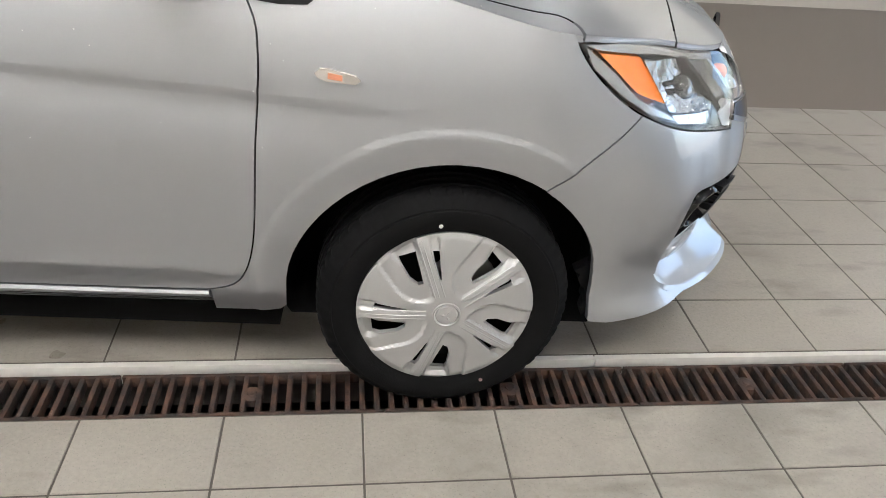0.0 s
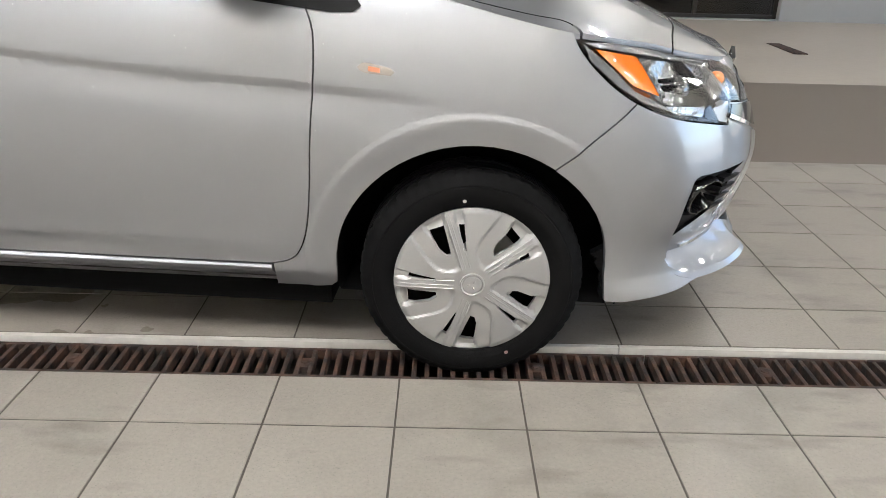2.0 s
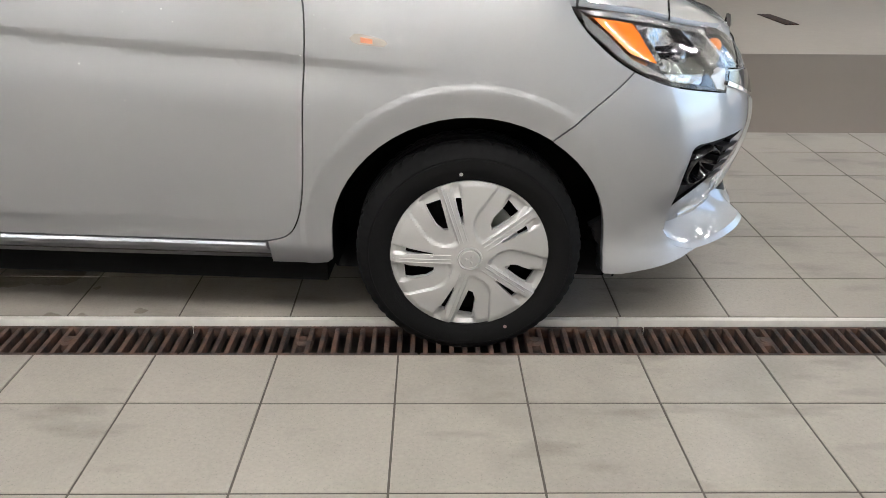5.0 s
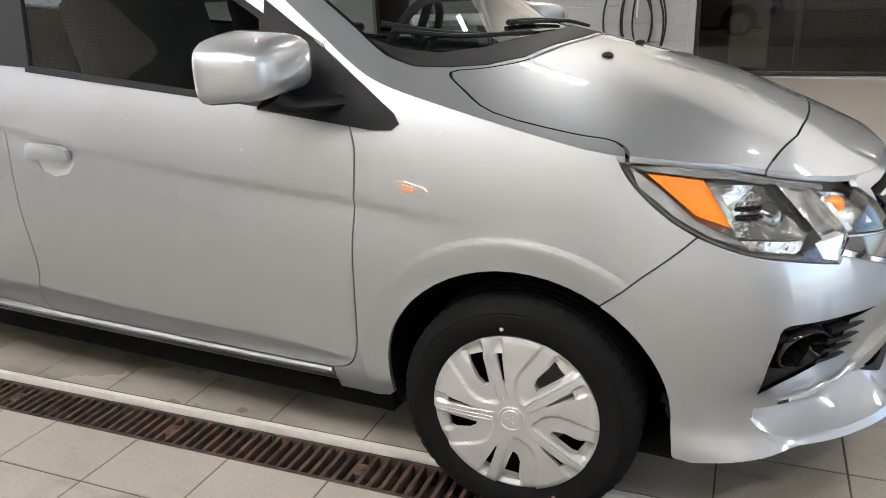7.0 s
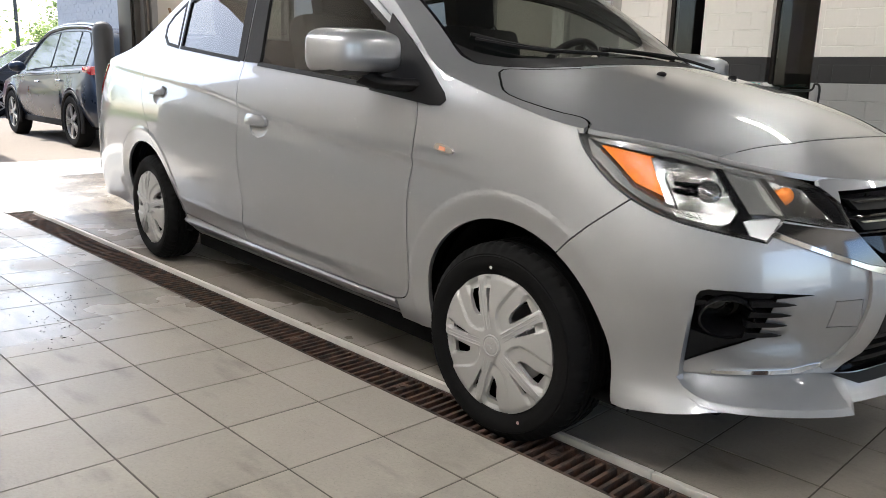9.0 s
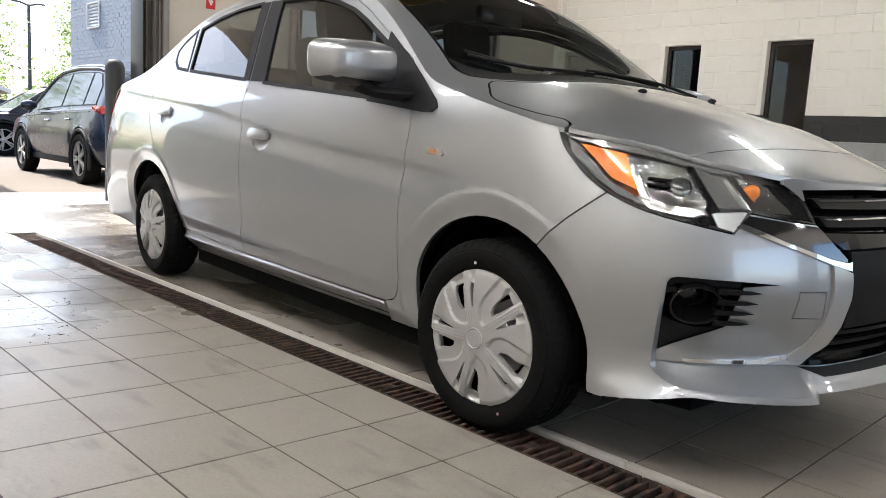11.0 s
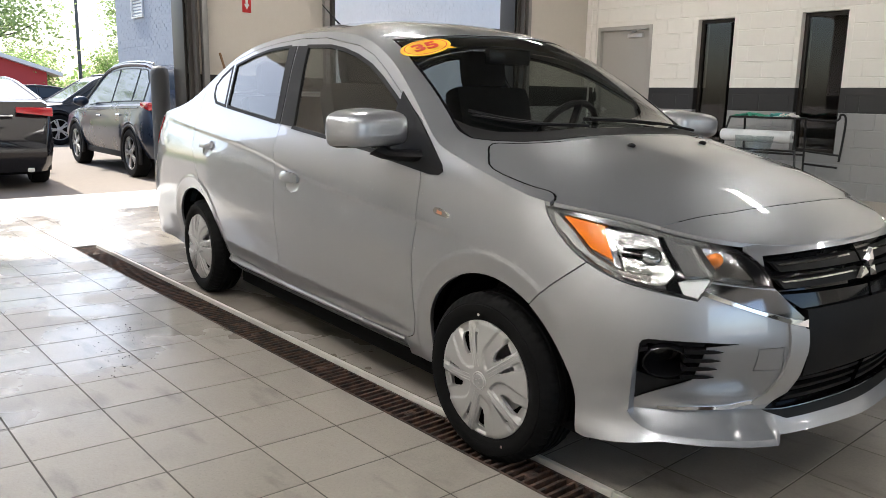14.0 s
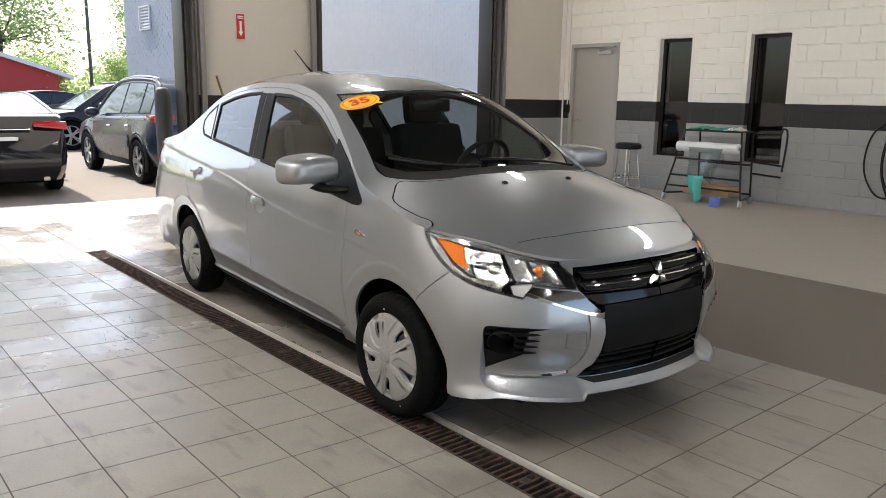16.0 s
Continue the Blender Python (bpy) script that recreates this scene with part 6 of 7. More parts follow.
# bollard by the doorway
bm = bmesh.new()
turned(bm, [(0.0, 1.43), (0.05, 1.42), (0.08, 1.395), (0.094, 1.35), (0.095, 1.32), (0.095, 0.0)], 28, Matrix.Translation((-6.62, 1.56, -0.012)))
tagged(finish("bollard", bm, material("grey_sleeve", (0.032, 0.033, 0.035), 0.6)), "dark grey round-topped bollard outside the doorway", "bollard")

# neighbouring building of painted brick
# separate brick tones for the south face and the paler east face
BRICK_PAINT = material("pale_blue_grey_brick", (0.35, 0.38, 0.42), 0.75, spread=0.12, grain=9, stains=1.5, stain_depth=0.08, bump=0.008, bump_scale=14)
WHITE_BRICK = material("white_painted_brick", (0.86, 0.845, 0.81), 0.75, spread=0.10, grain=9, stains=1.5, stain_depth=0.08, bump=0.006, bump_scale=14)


def brick_building(x0, y0, x1, y1, high):
    b = thing("brick_building", pose(x0, y0, GROUND), "pale blue-grey painted brick building with a vent", "building")
    bm = bmesh.new()
    box(bm, 0, 0, 0, x1 - x0, y1 - y0, high)
    part("wall", bm, BRICK_PAINT, b)
    bm = bmesh.new()
    box(bm, -0.06, -0.06, high, x1 - x0 + 0.06, y1 - y0 + 0.06, high + 0.25, 0.02)
    part("coping", bm, TRACK, b)
    # brick courses on the two faces that show
    bm = bmesh.new()
    r = random.Random(11)
    row = 0
    while 0.02 + row * 0.0847 < high - 0.1:
        z = 0.02 + row * 0.0847
        off = 0.11 if row % 2 else 0.0
        for face, span in (("x", y1 - y0), ("y", x1 - x0)):
            if face == "x" and z < 0.5:
                continue
            for k in range(int(min(span, 9.0) / 0.22)):
                s0, s1, h = off + k * 0.22 + 0.005, off + k * 0.22 + 0.215, r.uniform(0.003, 0.007)
                if face == "x":
                    c = [(x1 - x0 + h, s0, z), (x1 - x0 + h, s1, z), (x1 - x0 + h, s1, z + 0.074), (x1 - x0 + h, s0, z + 0.074)]
                    d = [(x1 - x0, b_, c_) for _, b_, c_ in c]
                else:
                    c = [(s0, -h, z), (s1, -h, z), (s1, -h, z + 0.074), (s0, -h, z + 0.074)]
                    d = [(a_, 0, c_) for a_, _, c_ in c]
                v, w = [bm.verts.new(p) for p in c], [bm.verts.new(p) for p in d]
                made = [bm.faces.new(v)] + [bm.faces.new((w[i], w[(i + 1) % 4], v[(i + 1) % 4], v[i])) for i in range(4)]
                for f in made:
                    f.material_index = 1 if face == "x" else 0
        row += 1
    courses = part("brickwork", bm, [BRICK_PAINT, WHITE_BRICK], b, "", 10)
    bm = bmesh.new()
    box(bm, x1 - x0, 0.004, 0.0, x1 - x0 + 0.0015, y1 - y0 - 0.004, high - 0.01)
    part("white_face", bm, WHITE_BRICK, b, "near-white brick face on the east side")
    courses["kind"] = "stuff"
    return b


building = brick_building(-17.9, 4.9, -11.5, 18.0, 5.6)
bm = bmesh.new()
vx, vz = 1.15, 2.92
for x0, x1, z0, z1 in ((0, 0.70, 0, 0.03), (0, 0.70, 0.52, 0.55), (0, 0.03, 0.03, 0.52), (0.67, 0.70, 0.03, 0.52)):
    box(bm, vx + x0, -0.05, vz + z0, vx + x1, -0.012, vz + z1)
for k in range(7):
    box(bm, 0.03, -0.02, 0, 0.67, 0.0, 0.045, 0, Matrix.Translation((vx, -0.012, vz + 0.045 + 0.068 * k)) @ Matrix.Rotation(radians(-35), 4, "X"))
part("vent", bm, PLASTIC, building, "white louvred wall vent")

# red shed
shed = thing("shed", pose(-46, -2.0, GROUND), "red metal shed with a pale roof edge", "shed")
SHED_RED = material("red_sheet_metal", (0.42, 0.035, 0.035), 0.5, spread=0.06)
bm = bmesh.new()
prof = [(-4, 0), (12.3, 0), (12.3, 2.3), (4.15, 4.88), (-4, 2.3)]
f0 = [bm.verts.new((0, y, z)) for y, z in prof]
f1 = [bm.verts.new((-16, y, z)) for y, z in prof]
bm.faces.new(f0)
bm.faces.new(f1[::-1])
for k in range(5):
    bm.faces.new((f0[k], f1[k], f1[(k + 1) % 5], f0[(k + 1) % 5]))
bmesh.ops.recalc_face_normals(bm, faces=bm.faces[:])
part("wall", bm, SHED_RED, shed)
bm = bmesh.new()
for (y0, z0), (y1, z1) in (((-4.7, 2.08), (4.15, 4.90)), ((4.15, 4.90), (13.0, 2.09))):
    v = [bm.verts.new(p) for p in ((0.5, y0, z0), (0.5, y1, z1), (-16.5, y1, z1), (-16.5, y0, z0))]
    bm.faces.new(v)
    w = [bm.verts.new((p.co.x, p.co.y, p.co.z + 0.22)) for p in v]
    bm.faces.new(w[::-1])
    for i in range(4):
        bm.faces.new((v[i], w[i], w[(i + 1) % 4], v[(i + 1) % 4]))
bmesh.ops.recalc_face_normals(bm, faces=bm.faces[:])
part("roof", bm, PLASTIC, shed)

# lamp pole
bm = bmesh.new()
tube(bm, [(-60, 16.1, GROUND), (-60, 16.1, 8.65)], [0.14, 0.105], 12)
for side in (-1, 1):
    tube(bm, [(-60, 16.1, 8.56), (-60, 16.1 + 0.28 * side, 8.66), (-60, 16.1 + 0.56 * side, 8.73)], [0.07, 0.07, 0.07], 8)
    box(bm, -60.16, 16.1 + side * 0.80 - 0.28, 8.70, -59.84, 16.1 + side * 0.80 + 0.28, 8.80, 0.03)
tagged(finish("street_lamp", bm, material("weathered_pole", (0.10, 0.10, 0.105), 0.6, spread=0.15, grain=20)), "slim grey parking-lot lamp pole with two lamp heads", "street lamp")

# trees
def leaf_material(name, colour):
    """Leaves that let part of the light through."""
    m = material(name, colour, 0.6, spread=0.5, grain=3, stains=0.6, stain_depth=0.5)
    n, l = m.node_tree.nodes, m.node_tree.links
    thin = n.new("ShaderNodeBsdfTranslucent")
    l.new(n["Principled BSDF"].inputs["Base Color"].links[0].from_socket, thin.inputs["Color"])
    mix = n.new("ShaderNodeMixShader")
    mix.inputs[0].default_value = 0.5
    l.new(n["Principled BSDF"].outputs[0], mix.inputs[1])
    l.new(thin.outputs[0], mix.inputs[2])
    l.new(mix.outputs[0], n["Material Output"].inputs[0])
    return m


LEAF = leaf_material("leaves", (0.31, 0.40, 0.17))
LEAF_B = leaf_material("leaves_light", (0.27, 0.38, 0.12))
BARK = material("bark", (0.10, 0.085, 0.07), 0.9, spread=0.4, grain=8)


def tree(x, y, high, wide, seed, leaves, mat, bare=0.0):
    r = random.Random(seed)
    t = thing("tree", pose(x, y, GROUND), "leafy green tree beyond the parking lot", "tree", "trees")
    bm = bmesh.new()
    tips = []
    lean = r.uniform(-0.4, 0.4)
    trunk = [(lean * k / 6 + r.uniform(-0.1, 0.1), r.uniform(-0.15, 0.15), high * 0.8 * k / 6) for k in range(7)]
    tube(bm, trunk, [0.03 * high * (1 - k / 7.5) * 0.6 for k in range(7)], 7)
    for k in range(26):
        f = r.uniform(0.28, 0.98)
        a = r.uniform(0, 2 * math.pi)
        b = Vector(trunk[min(6, int(f * 6))])
        ln = wide * (0.55 + 0.45 * r.random()) * (1.15 - 0.7 * f)
        e = b + Vector((math.cos(a) * ln, math.sin(a) * ln, ln * r.uniform(0.25, 0.9)))
        mid = (b + e) / 2 + Vector((0, 0, -0.08 * ln))
        tube(bm, [b, mid, e], [0.006 * high * (1.1 - f), 0.004 * high * (1.1 - f), 0.012], 5)
        tips += [(mid, 0.3), (b * 0.3 + e * 0.7, 0.8), (e, 1.0), (e + Vector((r.uniform(-0.4, 0.4), r.uniform(-0.4, 0.4), 0.3)), 0.9)]
    part("trunk", bm, BARK, t)
    vs, fs = [], []
    for _ in range(leaves):
        c, sp = tips[r.randrange(len(tips))]
        g = wide * 0.20
        p = c + Vector((r.gauss(0, g), r.gauss(0, g), r.gauss(0, g * 0.75)))
        s = r.uniform(0.06, 0.15) * (high / 9) ** 0.5
        d1 = Vector((r.uniform(-1, 1), r.uniform(-1, 1), r.uniform(-0.6, 0.6))).normalized() * s
        d2 = d1.cross(Vector((r.uniform(-1, 1), r.uniform(-1, 1), r.uniform(-1, 1)))).normalized() * s * 0.6
        i = len(vs)
        vs += [p - d1, p + d2, p + d1, p - d2]
        fs.append((i, i + 1, i + 2, i + 3))
    me = bpy.data.meshes.new("crown")
    me.from_pydata(vs, [], fs)
    me.materials.append(mat)
    crown = new("crown", me)
    crown.parent = t
    crown["kind"] = "stuff"
    return t


for i, (x, y, h, w, nleaf, mat) in enumerate(((-62, 10.4, 18, 5.0, 7000, LEAF), (-58, -3, 16, 4.6, 3500, LEAF), (-60, 20.0, 12.5, 3.0, 6500, LEAF), (-56, 17.2, 4.2, 2.0, 4500, LEAF_B),
                                               (-66, 6.0, 15, 4.5, 4000, LEAF), (-62, -10, 15, 4.6, 4000, LEAF), (-48, 10.0, 4.0, 2.0, 4000, LEAF_B))):
    tree(x, y, h, w, 20 + i, nleaf, mat)
bm = bmesh.new()
r = random.Random(8)
vs, fs = [], []
for _ in range(9000):
    y = r.uniform(-60, 40)
    p = Vector((-75 + r.uniform(-6, 6), y, GROUND + abs(r.gauss(0, 1)) * (1.3 + 0.6 * math.sin(y * 0.35) + 0.5 * math.sin(y * 0.9))))
    d1 = Vector((r.uniform(-1, 1), r.uniform(-1, 1), r.uniform(-1, 1))).normalized() * r.uniform(0.2, 0.4)
    d2 = d1.cross(Vector((r.uniform(-1, 1), r.uniform(-1, 1), r.uniform(-1, 1)))).normalized() * 0.2
    i = len(vs)
    vs += [p - d1, p + d2, p + d1, p - d2]
    fs.append((i, i + 1, i + 2, i + 3))
bm.free()
me = bpy.data.meshes.new("far_bushes")
me.from_pydata(vs, [], fs)
me.materials.append(LEAF_B)
tagged(new("far_bushes", me), "band of green bushes behind the lot", "bushes", "", "stuff")


# parked cars
def parked(name, m, prof, glass, half, paint, label, wheelbase, wheel_r, tail=None):
    """A parked car from its side outline: (x, z, half width at that height)."""
    car = thing(name, m, label, "car", "parked cars")
    bm = bmesh.new()
    # lower body: loft of cross sections along x
    xs = sorted({p[0] for p in prof["belt"]} | {p[0] for p in prof["top"]})
    x0, x1 = prof["belt"][0][0], prof["belt"][-1][0]
    N = 44
    rows = []
    for k in range(N + 1):
        x = x0 + (x1 - x0) * k / N
        zb, zs = spline(prof["belt"], x), prof["sill"]
        ends = min((x - x0) / 0.45, (x1 - x) / 0.45, 1.0)
        w = half * (0.84 + 0.16 * math.sqrt(max(0.0, 1 - (1 - ends) ** 2)))
        row = []
        for z, f in ((zs, 0.90), (zs + 0.12, 0.97), (zs + 0.30 * (zb - zs) + 0.05, 1.0), (zs + 0.66 * (zb - zs), 0.985), (zb - 0.03, 0.95), (zb, 0.90)):
            swell = 0.10 * (1 - ends) * (1 - ((z - zs) / max(zb - zs, 0.1) * 2 - 1.05) ** 2)
            row.append((x + (swell if x > 0 else -swell), w * f, z))
        rows.append(row)
    def arch(x):
        for cx in (-wheelbase / 2, wheelbase / 2):
            d = abs(x - cx)
            if d < wheel_r * 1.16:
                return wheel_r + math.sqrt((wheel_r * 1.16) ** 2 - d * d)
        return 0.0
    for s in (1, -1):
        grid = []
        for row in rows:
            a = arch(row[0][0])
            grid.append([bm.verts.new((x, s * w, max(z, a + 0.02 * i) if a > z else z)) for i, (x, w, z) in enumerate(row)])
        for a, b in zip(grid, grid[1:]):
            for i in range(5):
                bm.faces.new((a[i], b[i], b[i + 1], a[i + 1]) if s < 0 else (a[i], a[i + 1], b[i + 1], b[i]))
        if s > 0:
            keep = grid
    for k in range(N):
        bm.faces.new((keep[k][5], keep[k + 1][5], grid[k + 1][5], grid[k][5]))
    for e in (0, N):
        for i in range(5):
            q = (keep[e][i], keep[e][i + 1], grid[e][i + 1], grid[e][i])
            bm.faces.new(q if e else q[::-1])
    bmesh.ops.recalc_face_normals(bm, faces=bm.faces[:])
    part("body", bm, paint, car)
    # cabin: roof, pillars and glass
    top = prof["top"]
    M = 30
    t0, t1 = top[0][0], top[-1][0]
    rt, lf, roof = [], [], bmesh.new()
    for k in range(M + 1):
        x = t0 + (t1 - t0) * k / M
        zt, zb = spline(top, x), spline(prof["belt"], x) - 0.01
        fr = max(0.0, (zt - zb) / prof["cabin"])
        w_b, w_t = half * 0.90, half * (0.90 - 0.24 * fr)
        rt.append(((x, -w_b, zb), (x, -w_t, zt)))
    gl = bmesh.new()
    for s in (1, -1):
        a = [[roof.verts.new((p[0], s * abs(p[1]), p[2])) for p in q] for q in rt]
        for k in range(M):
            x = (rt[k][0][0] + rt[k + 1][0][0]) / 2
            roof.faces.new((a[k][0], a[k + 1][0], a[k + 1][1], a[k][1]))
        if s > 0:
            kept = a
    for k in range(M):
        x = (rt[k][0][0] + rt[k + 1][0][0]) / 2
        n_ = 6
        f = roof.faces.new((kept[k][1], kept[k + 1][1], a[k + 1][1], a[k][1]))
        f.material_index = 1 if any(g0 < x < g1 for g0, g1 in glass["top"]) else 0
    bmesh.ops.recalc_face_normals(roof, faces=roof.faces[:])
    # roof rail above the side glass
    part("cabin", roof, [paint, DARK_GLASS], car)
    for s in (1, -1):
        bmr = bmesh.new()
        tube(bmr, [(q[1][0], s * abs(q[1][1]), q[1][2] - 0.015) for q in rt], 0.035, 8)
        part("roof_edge", bmr, paint, car)
        bmr = bmesh.new()
        tube(bmr, [(x0 + 0.5 + (x1 - x0 - 1.0) * k / 12, s * half * 0.955, spline(prof["belt"], x0 + 0.5 + (x1 - x0 - 1.0) * k / 12) - 0.06) for k in range(13)], 0.012, 6)
        part("belt_line", bmr, paint, car)
        bmr = bmesh.new()
        box(bmr, -wheelbase / 2 + 0.4, min(s * half * 0.86, s * half * 0.93), prof["sill"] - 0.06, wheelbase / 2 - 0.4, max(s * half * 0.86, s * half * 0.93), prof["sill"] + 0.04, 0.02)
        part("sill", bmr, SATIN_BLACK, car)
        bmr = bmesh.new()
        bmesh.ops.create_uvsphere(bmr, u_segments=14, v_segments=10, radius=1)
        bmesh.ops.transform(bmr, matrix=Matrix.Translation((prof["mirror"], s * (half + 0.07), prof["belt"][len(prof["belt"]) // 2][1] + 0.09)) @ Matrix.Diagonal((0.09, 0.13, 0.085, 1)), verts=bmr.verts[:])
        part("mirror", bmr, paint, car)
        for hx in prof["handles"]:
            bmr = bmesh.new()
            tube(bmr, [(hx - 0.09, s * half * 0.985, spline(prof["belt"], hx) - 0.16), (hx, s * (half * 0.985 + 0.03), spline(prof["belt"], hx) - 0.155), (hx + 0.09, s * half * 0.985, spline(prof["belt"], hx) - 0.16)], 0.014, 8)
            part("handle", bmr, CHROME, car)
    # side windows: panes set on the cabin's flank, each with a dark surround
    def flank(x, f, s, out):
        zt, zb = spline(top, x), spline(prof["belt"], x) - 0.01
        fr = max(0.0, (zt - zb) / prof["cabin"])
        return (x, s * (half * (0.90 - 0.24 * fr * f) + out), zb + (zt - zb) * f)
    for s in (1, -1):
        for i, (g0, g1) in enumerate(glass["side"]):
            for nm, grow, out, mat in (("surround", 0.022, 0.004, TRIM), ("window", 0.0, 0.009, DARK_GLASS)):
                bmr = bmesh.new()
                cols = []
                for k in range(9):
                    t = k / 8
                    x = g0 - grow + (g1 - g0 + 2 * grow) * t
                    # the outer ends taper with the roofline
                    taper = 0.24 * ease(0.45, 0.0, t) if i == 0 else 0.30 * ease(0.5, 1.0, t) if i == len(glass["side"]) - 1 else 0.0
                    lo, hi = 0.10 - grow * 1.2, 0.87 - taper + grow * 1.2
                    cols.append([bmr.verts.new(flank(x, lo + (hi - lo) * j / 3, s, out)) for j in range(4)])
                for p, q in zip(cols, cols[1:]):
                    for j in range(3):
                        bmr.faces.new((p[j], q[j], q[j + 1], p[j + 1]) if s < 0 else (p[j], p[j + 1], q[j + 1], q[j]))
                part(nm, bmr, mat, car)
        for cx in (-wheelbase / 2, wheelbase / 2):
            bmr = bmesh.new()
            tube(bmr, [(cx + wheel_r * 1.13 * math.cos(math.pi * k / 18), s * half * 0.985, wheel_r + wheel_r * 1.13 * math.sin(math.pi * k / 18)) for k in range(-2, 21)], 0.028, 6)
            part("arch_trim", bmr, SATIN_BLACK if prof["sill"] > 0.3 else paint, car)
        if prof["sill"] > 0.3:
            bmr = bmesh.new()
            tube(bmr, [(x, s * half * 0.63, spline(top, x) + 0.035) for x in (-1.7, -1.4, -1.0, -0.5, 0.0, 0.2)], 0.018, 6)
            part("roof_rail", bmr, ALLOY, car)
    under = bmesh.new()
    box(under, x0 + 0.25, -half * 0.8, prof["sill"] - 0.05, x1 - 0.25, half * 0.8, prof["sill"] + 0.25)
    part("underbody", under, PIT, car)
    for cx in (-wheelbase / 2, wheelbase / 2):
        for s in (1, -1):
            bmr = bmesh.new()
            turned(bmr, [(wheel_r * 0.68, 0.0), (wheel_r * 0.75, -0.012), (wheel_r * 0.93, -0.006), (wheel_r, 0.03), (wheel_r, 0.19), (wheel_r * 0.9, 0.215), (wheel_r * 0.6, 0.20)], 40, Matrix.Translation((cx, s * (half + 0.0), wheel_r)) @ Matrix.Rotation(radians(90 * s), 4, "X"))
            tyre = part("tyre", bmr, RUBBER, car)
            bmr = bmesh.new()
            mm = Matrix.Translation((cx, s * (half + 0.0), wheel_r)) @ Matrix.Rotation(radians(90 * s), 4, "X")
            turned(bmr, [(wheel_r * 0.70, 0.004), (wheel_r * 0.64, 0.002), (wheel_r * 0.62, 0.05)], 36, mm)
            turned(bmr, [(0.0, 0.0), (0.05, 0.004), (0.07, 0.02)], 20, mm)
            for k in range(10):
                a0 = 2 * math.pi * (k // 2) / 5 + (0.14 if k % 2 else -0.14)
                box(bmr, 0.04, -0.018, 0.006, wheel_r * 0.66, 0.018, 0.03, 0.006, mm @ Matrix.Rotation(a0, 4, "Z"))
            part("rim", bmr, ALLOY, tyre)
            # near-black disc, added as the shade behind the spokes
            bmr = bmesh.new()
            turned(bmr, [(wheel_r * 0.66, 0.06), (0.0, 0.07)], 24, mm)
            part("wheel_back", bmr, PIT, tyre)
    if tail:
        for s in (1, -1):
            bmr = bmesh.new()
            for (xa, ya, za), (xb, yb, zb) in tail["red"]:
                new_verts = box(bmr, xa, min(s * ya, s * yb), za, xb, max(s * ya, s * yb), zb, 0.02)
                for v in new_verts:
                    inner = ease(yb, ya, abs(v.co.y)) * 0.5 + ease(xa, xb, v.co.x) * 0.5
                    v.co.z = zb - (zb - v.co.z) * (1 - 0.75 * inner)
            part("tail_lamp", bmr, TAIL_RED, car, "red tail lamp")
        for (xa, ya, za), (xb, yb, zb), mat, nm in tail["more"]:
            bmr = bmesh.new()
            box(bmr, xa, ya, za, xb, yb, zb, 0.012)
            part(nm, bmr, mat, car)
    return car


DARK_GLASS = material("tinted_glass", (0.03, 0.036, 0.04), 0.05, 0.0, spread=0.02, spec=0.6)
ALLOY = material("alloy", (0.45, 0.45, 0.45), 0.3, 0.8)
TAIL_RED = material("tail_red", (0.35, 0.01, 0.015), 0.15, coat=0.8)
NAVY = material("slate_blue_paint", (0.020, 0.029, 0.048), 0.28, 0.2, spread=0.05, coat=0.35)
BLACK_PAINT = material("black_paint", (0.008, 0.008, 0.010), 0.14, spread=0.05, coat=0.2)
GREY_CAR = material("dark_grey_paint", (0.045, 0.047, 0.052), 0.35, 0.34, spread=0.05, coat=0.35)

SUV = {"belt": [(-2.30, 0.90), (-2.1, 1.12), (-1.2, 1.10), (0.0, 1.06), (0.95, 1.03), (1.6, 0.97), (2.1, 0.86), (2.28, 0.70)],
       "top": [(-2.28, 0.98), (-2.12, 1.40), (-1.85, 1.64), (-1.4, 1.70), (-0.6, 1.72), (0.1, 1.68), (0.45, 1.58), (0.9, 1.30), (1.32, 1.02)],
       "sill": 0.32, "cabin": 0.62, "mirror": 0.72, "handles": (-0.95, 0.05)}
SUV_GLASS = {"side": [(-1.86, -1.40), (-1.32, -0.42), (-0.34, 0.86)], "top": [(0.42, 1.25), (-2.2, -1.95)]}
SALOON = {"belt": [(-2.42, 0.86), (-2.33, 1.13), (-1.9, 1.17), (-1.0, 1.08), (0.0, 0.99), (0.9, 0.94), (1.7, 0.86), (2.2, 0.74), (2.4, 0.58)],
          "top": [(-1.95, 1.16), (-1.5, 1.29), (-1.0, 1.42), (-0.4, 1.46), (0.2, 1.40), (0.6, 1.24), (1.05, 0.98)],
          "sill": 0.24, "cabin": 0.46, "mirror": 0.60, "handles": (-0.95, 0.05)}
SALOON_GLASS = {"side": [(-1.55, -0.50), (-0.42, 0.72)], "top": [(0.25, 1.0), (-1.9, -1.1)]}
suv_tail = {"red": [((-2.33, 0.60, 1.02), (-1.98, 0.93, 1.14))], "more": [((-2.36, -0.7, 0.42), (-2.2, 0.7, 0.62), SATIN_BLACK, "rear_bumper"), ((-2.33, -0.26, 0.72), (-2.30, 0.26, 0.84), SATIN_BLACK, "plate_recess")]}
saloon_tail = {"red": [((-2.45, 0.46, 0.95), (-2.14, 0.885, 1.065))], "more": [((-2.45, -0.42, 0.95), (-2.40, 0.42, 0.975), CHROME, "chrome_strip"), ((-2.455, -0.26, 0.70), (-2.435, 0.26, 0.86), PLASTIC, "plate"),
               ((-2.44, 0.54, 0.24), (-2.33, 0.62, 0.31), STEEL, "exhaust"), ((-2.44, -0.62, 0.24), (-2.33, -0.54, 0.31), STEEL, "exhaust")]}
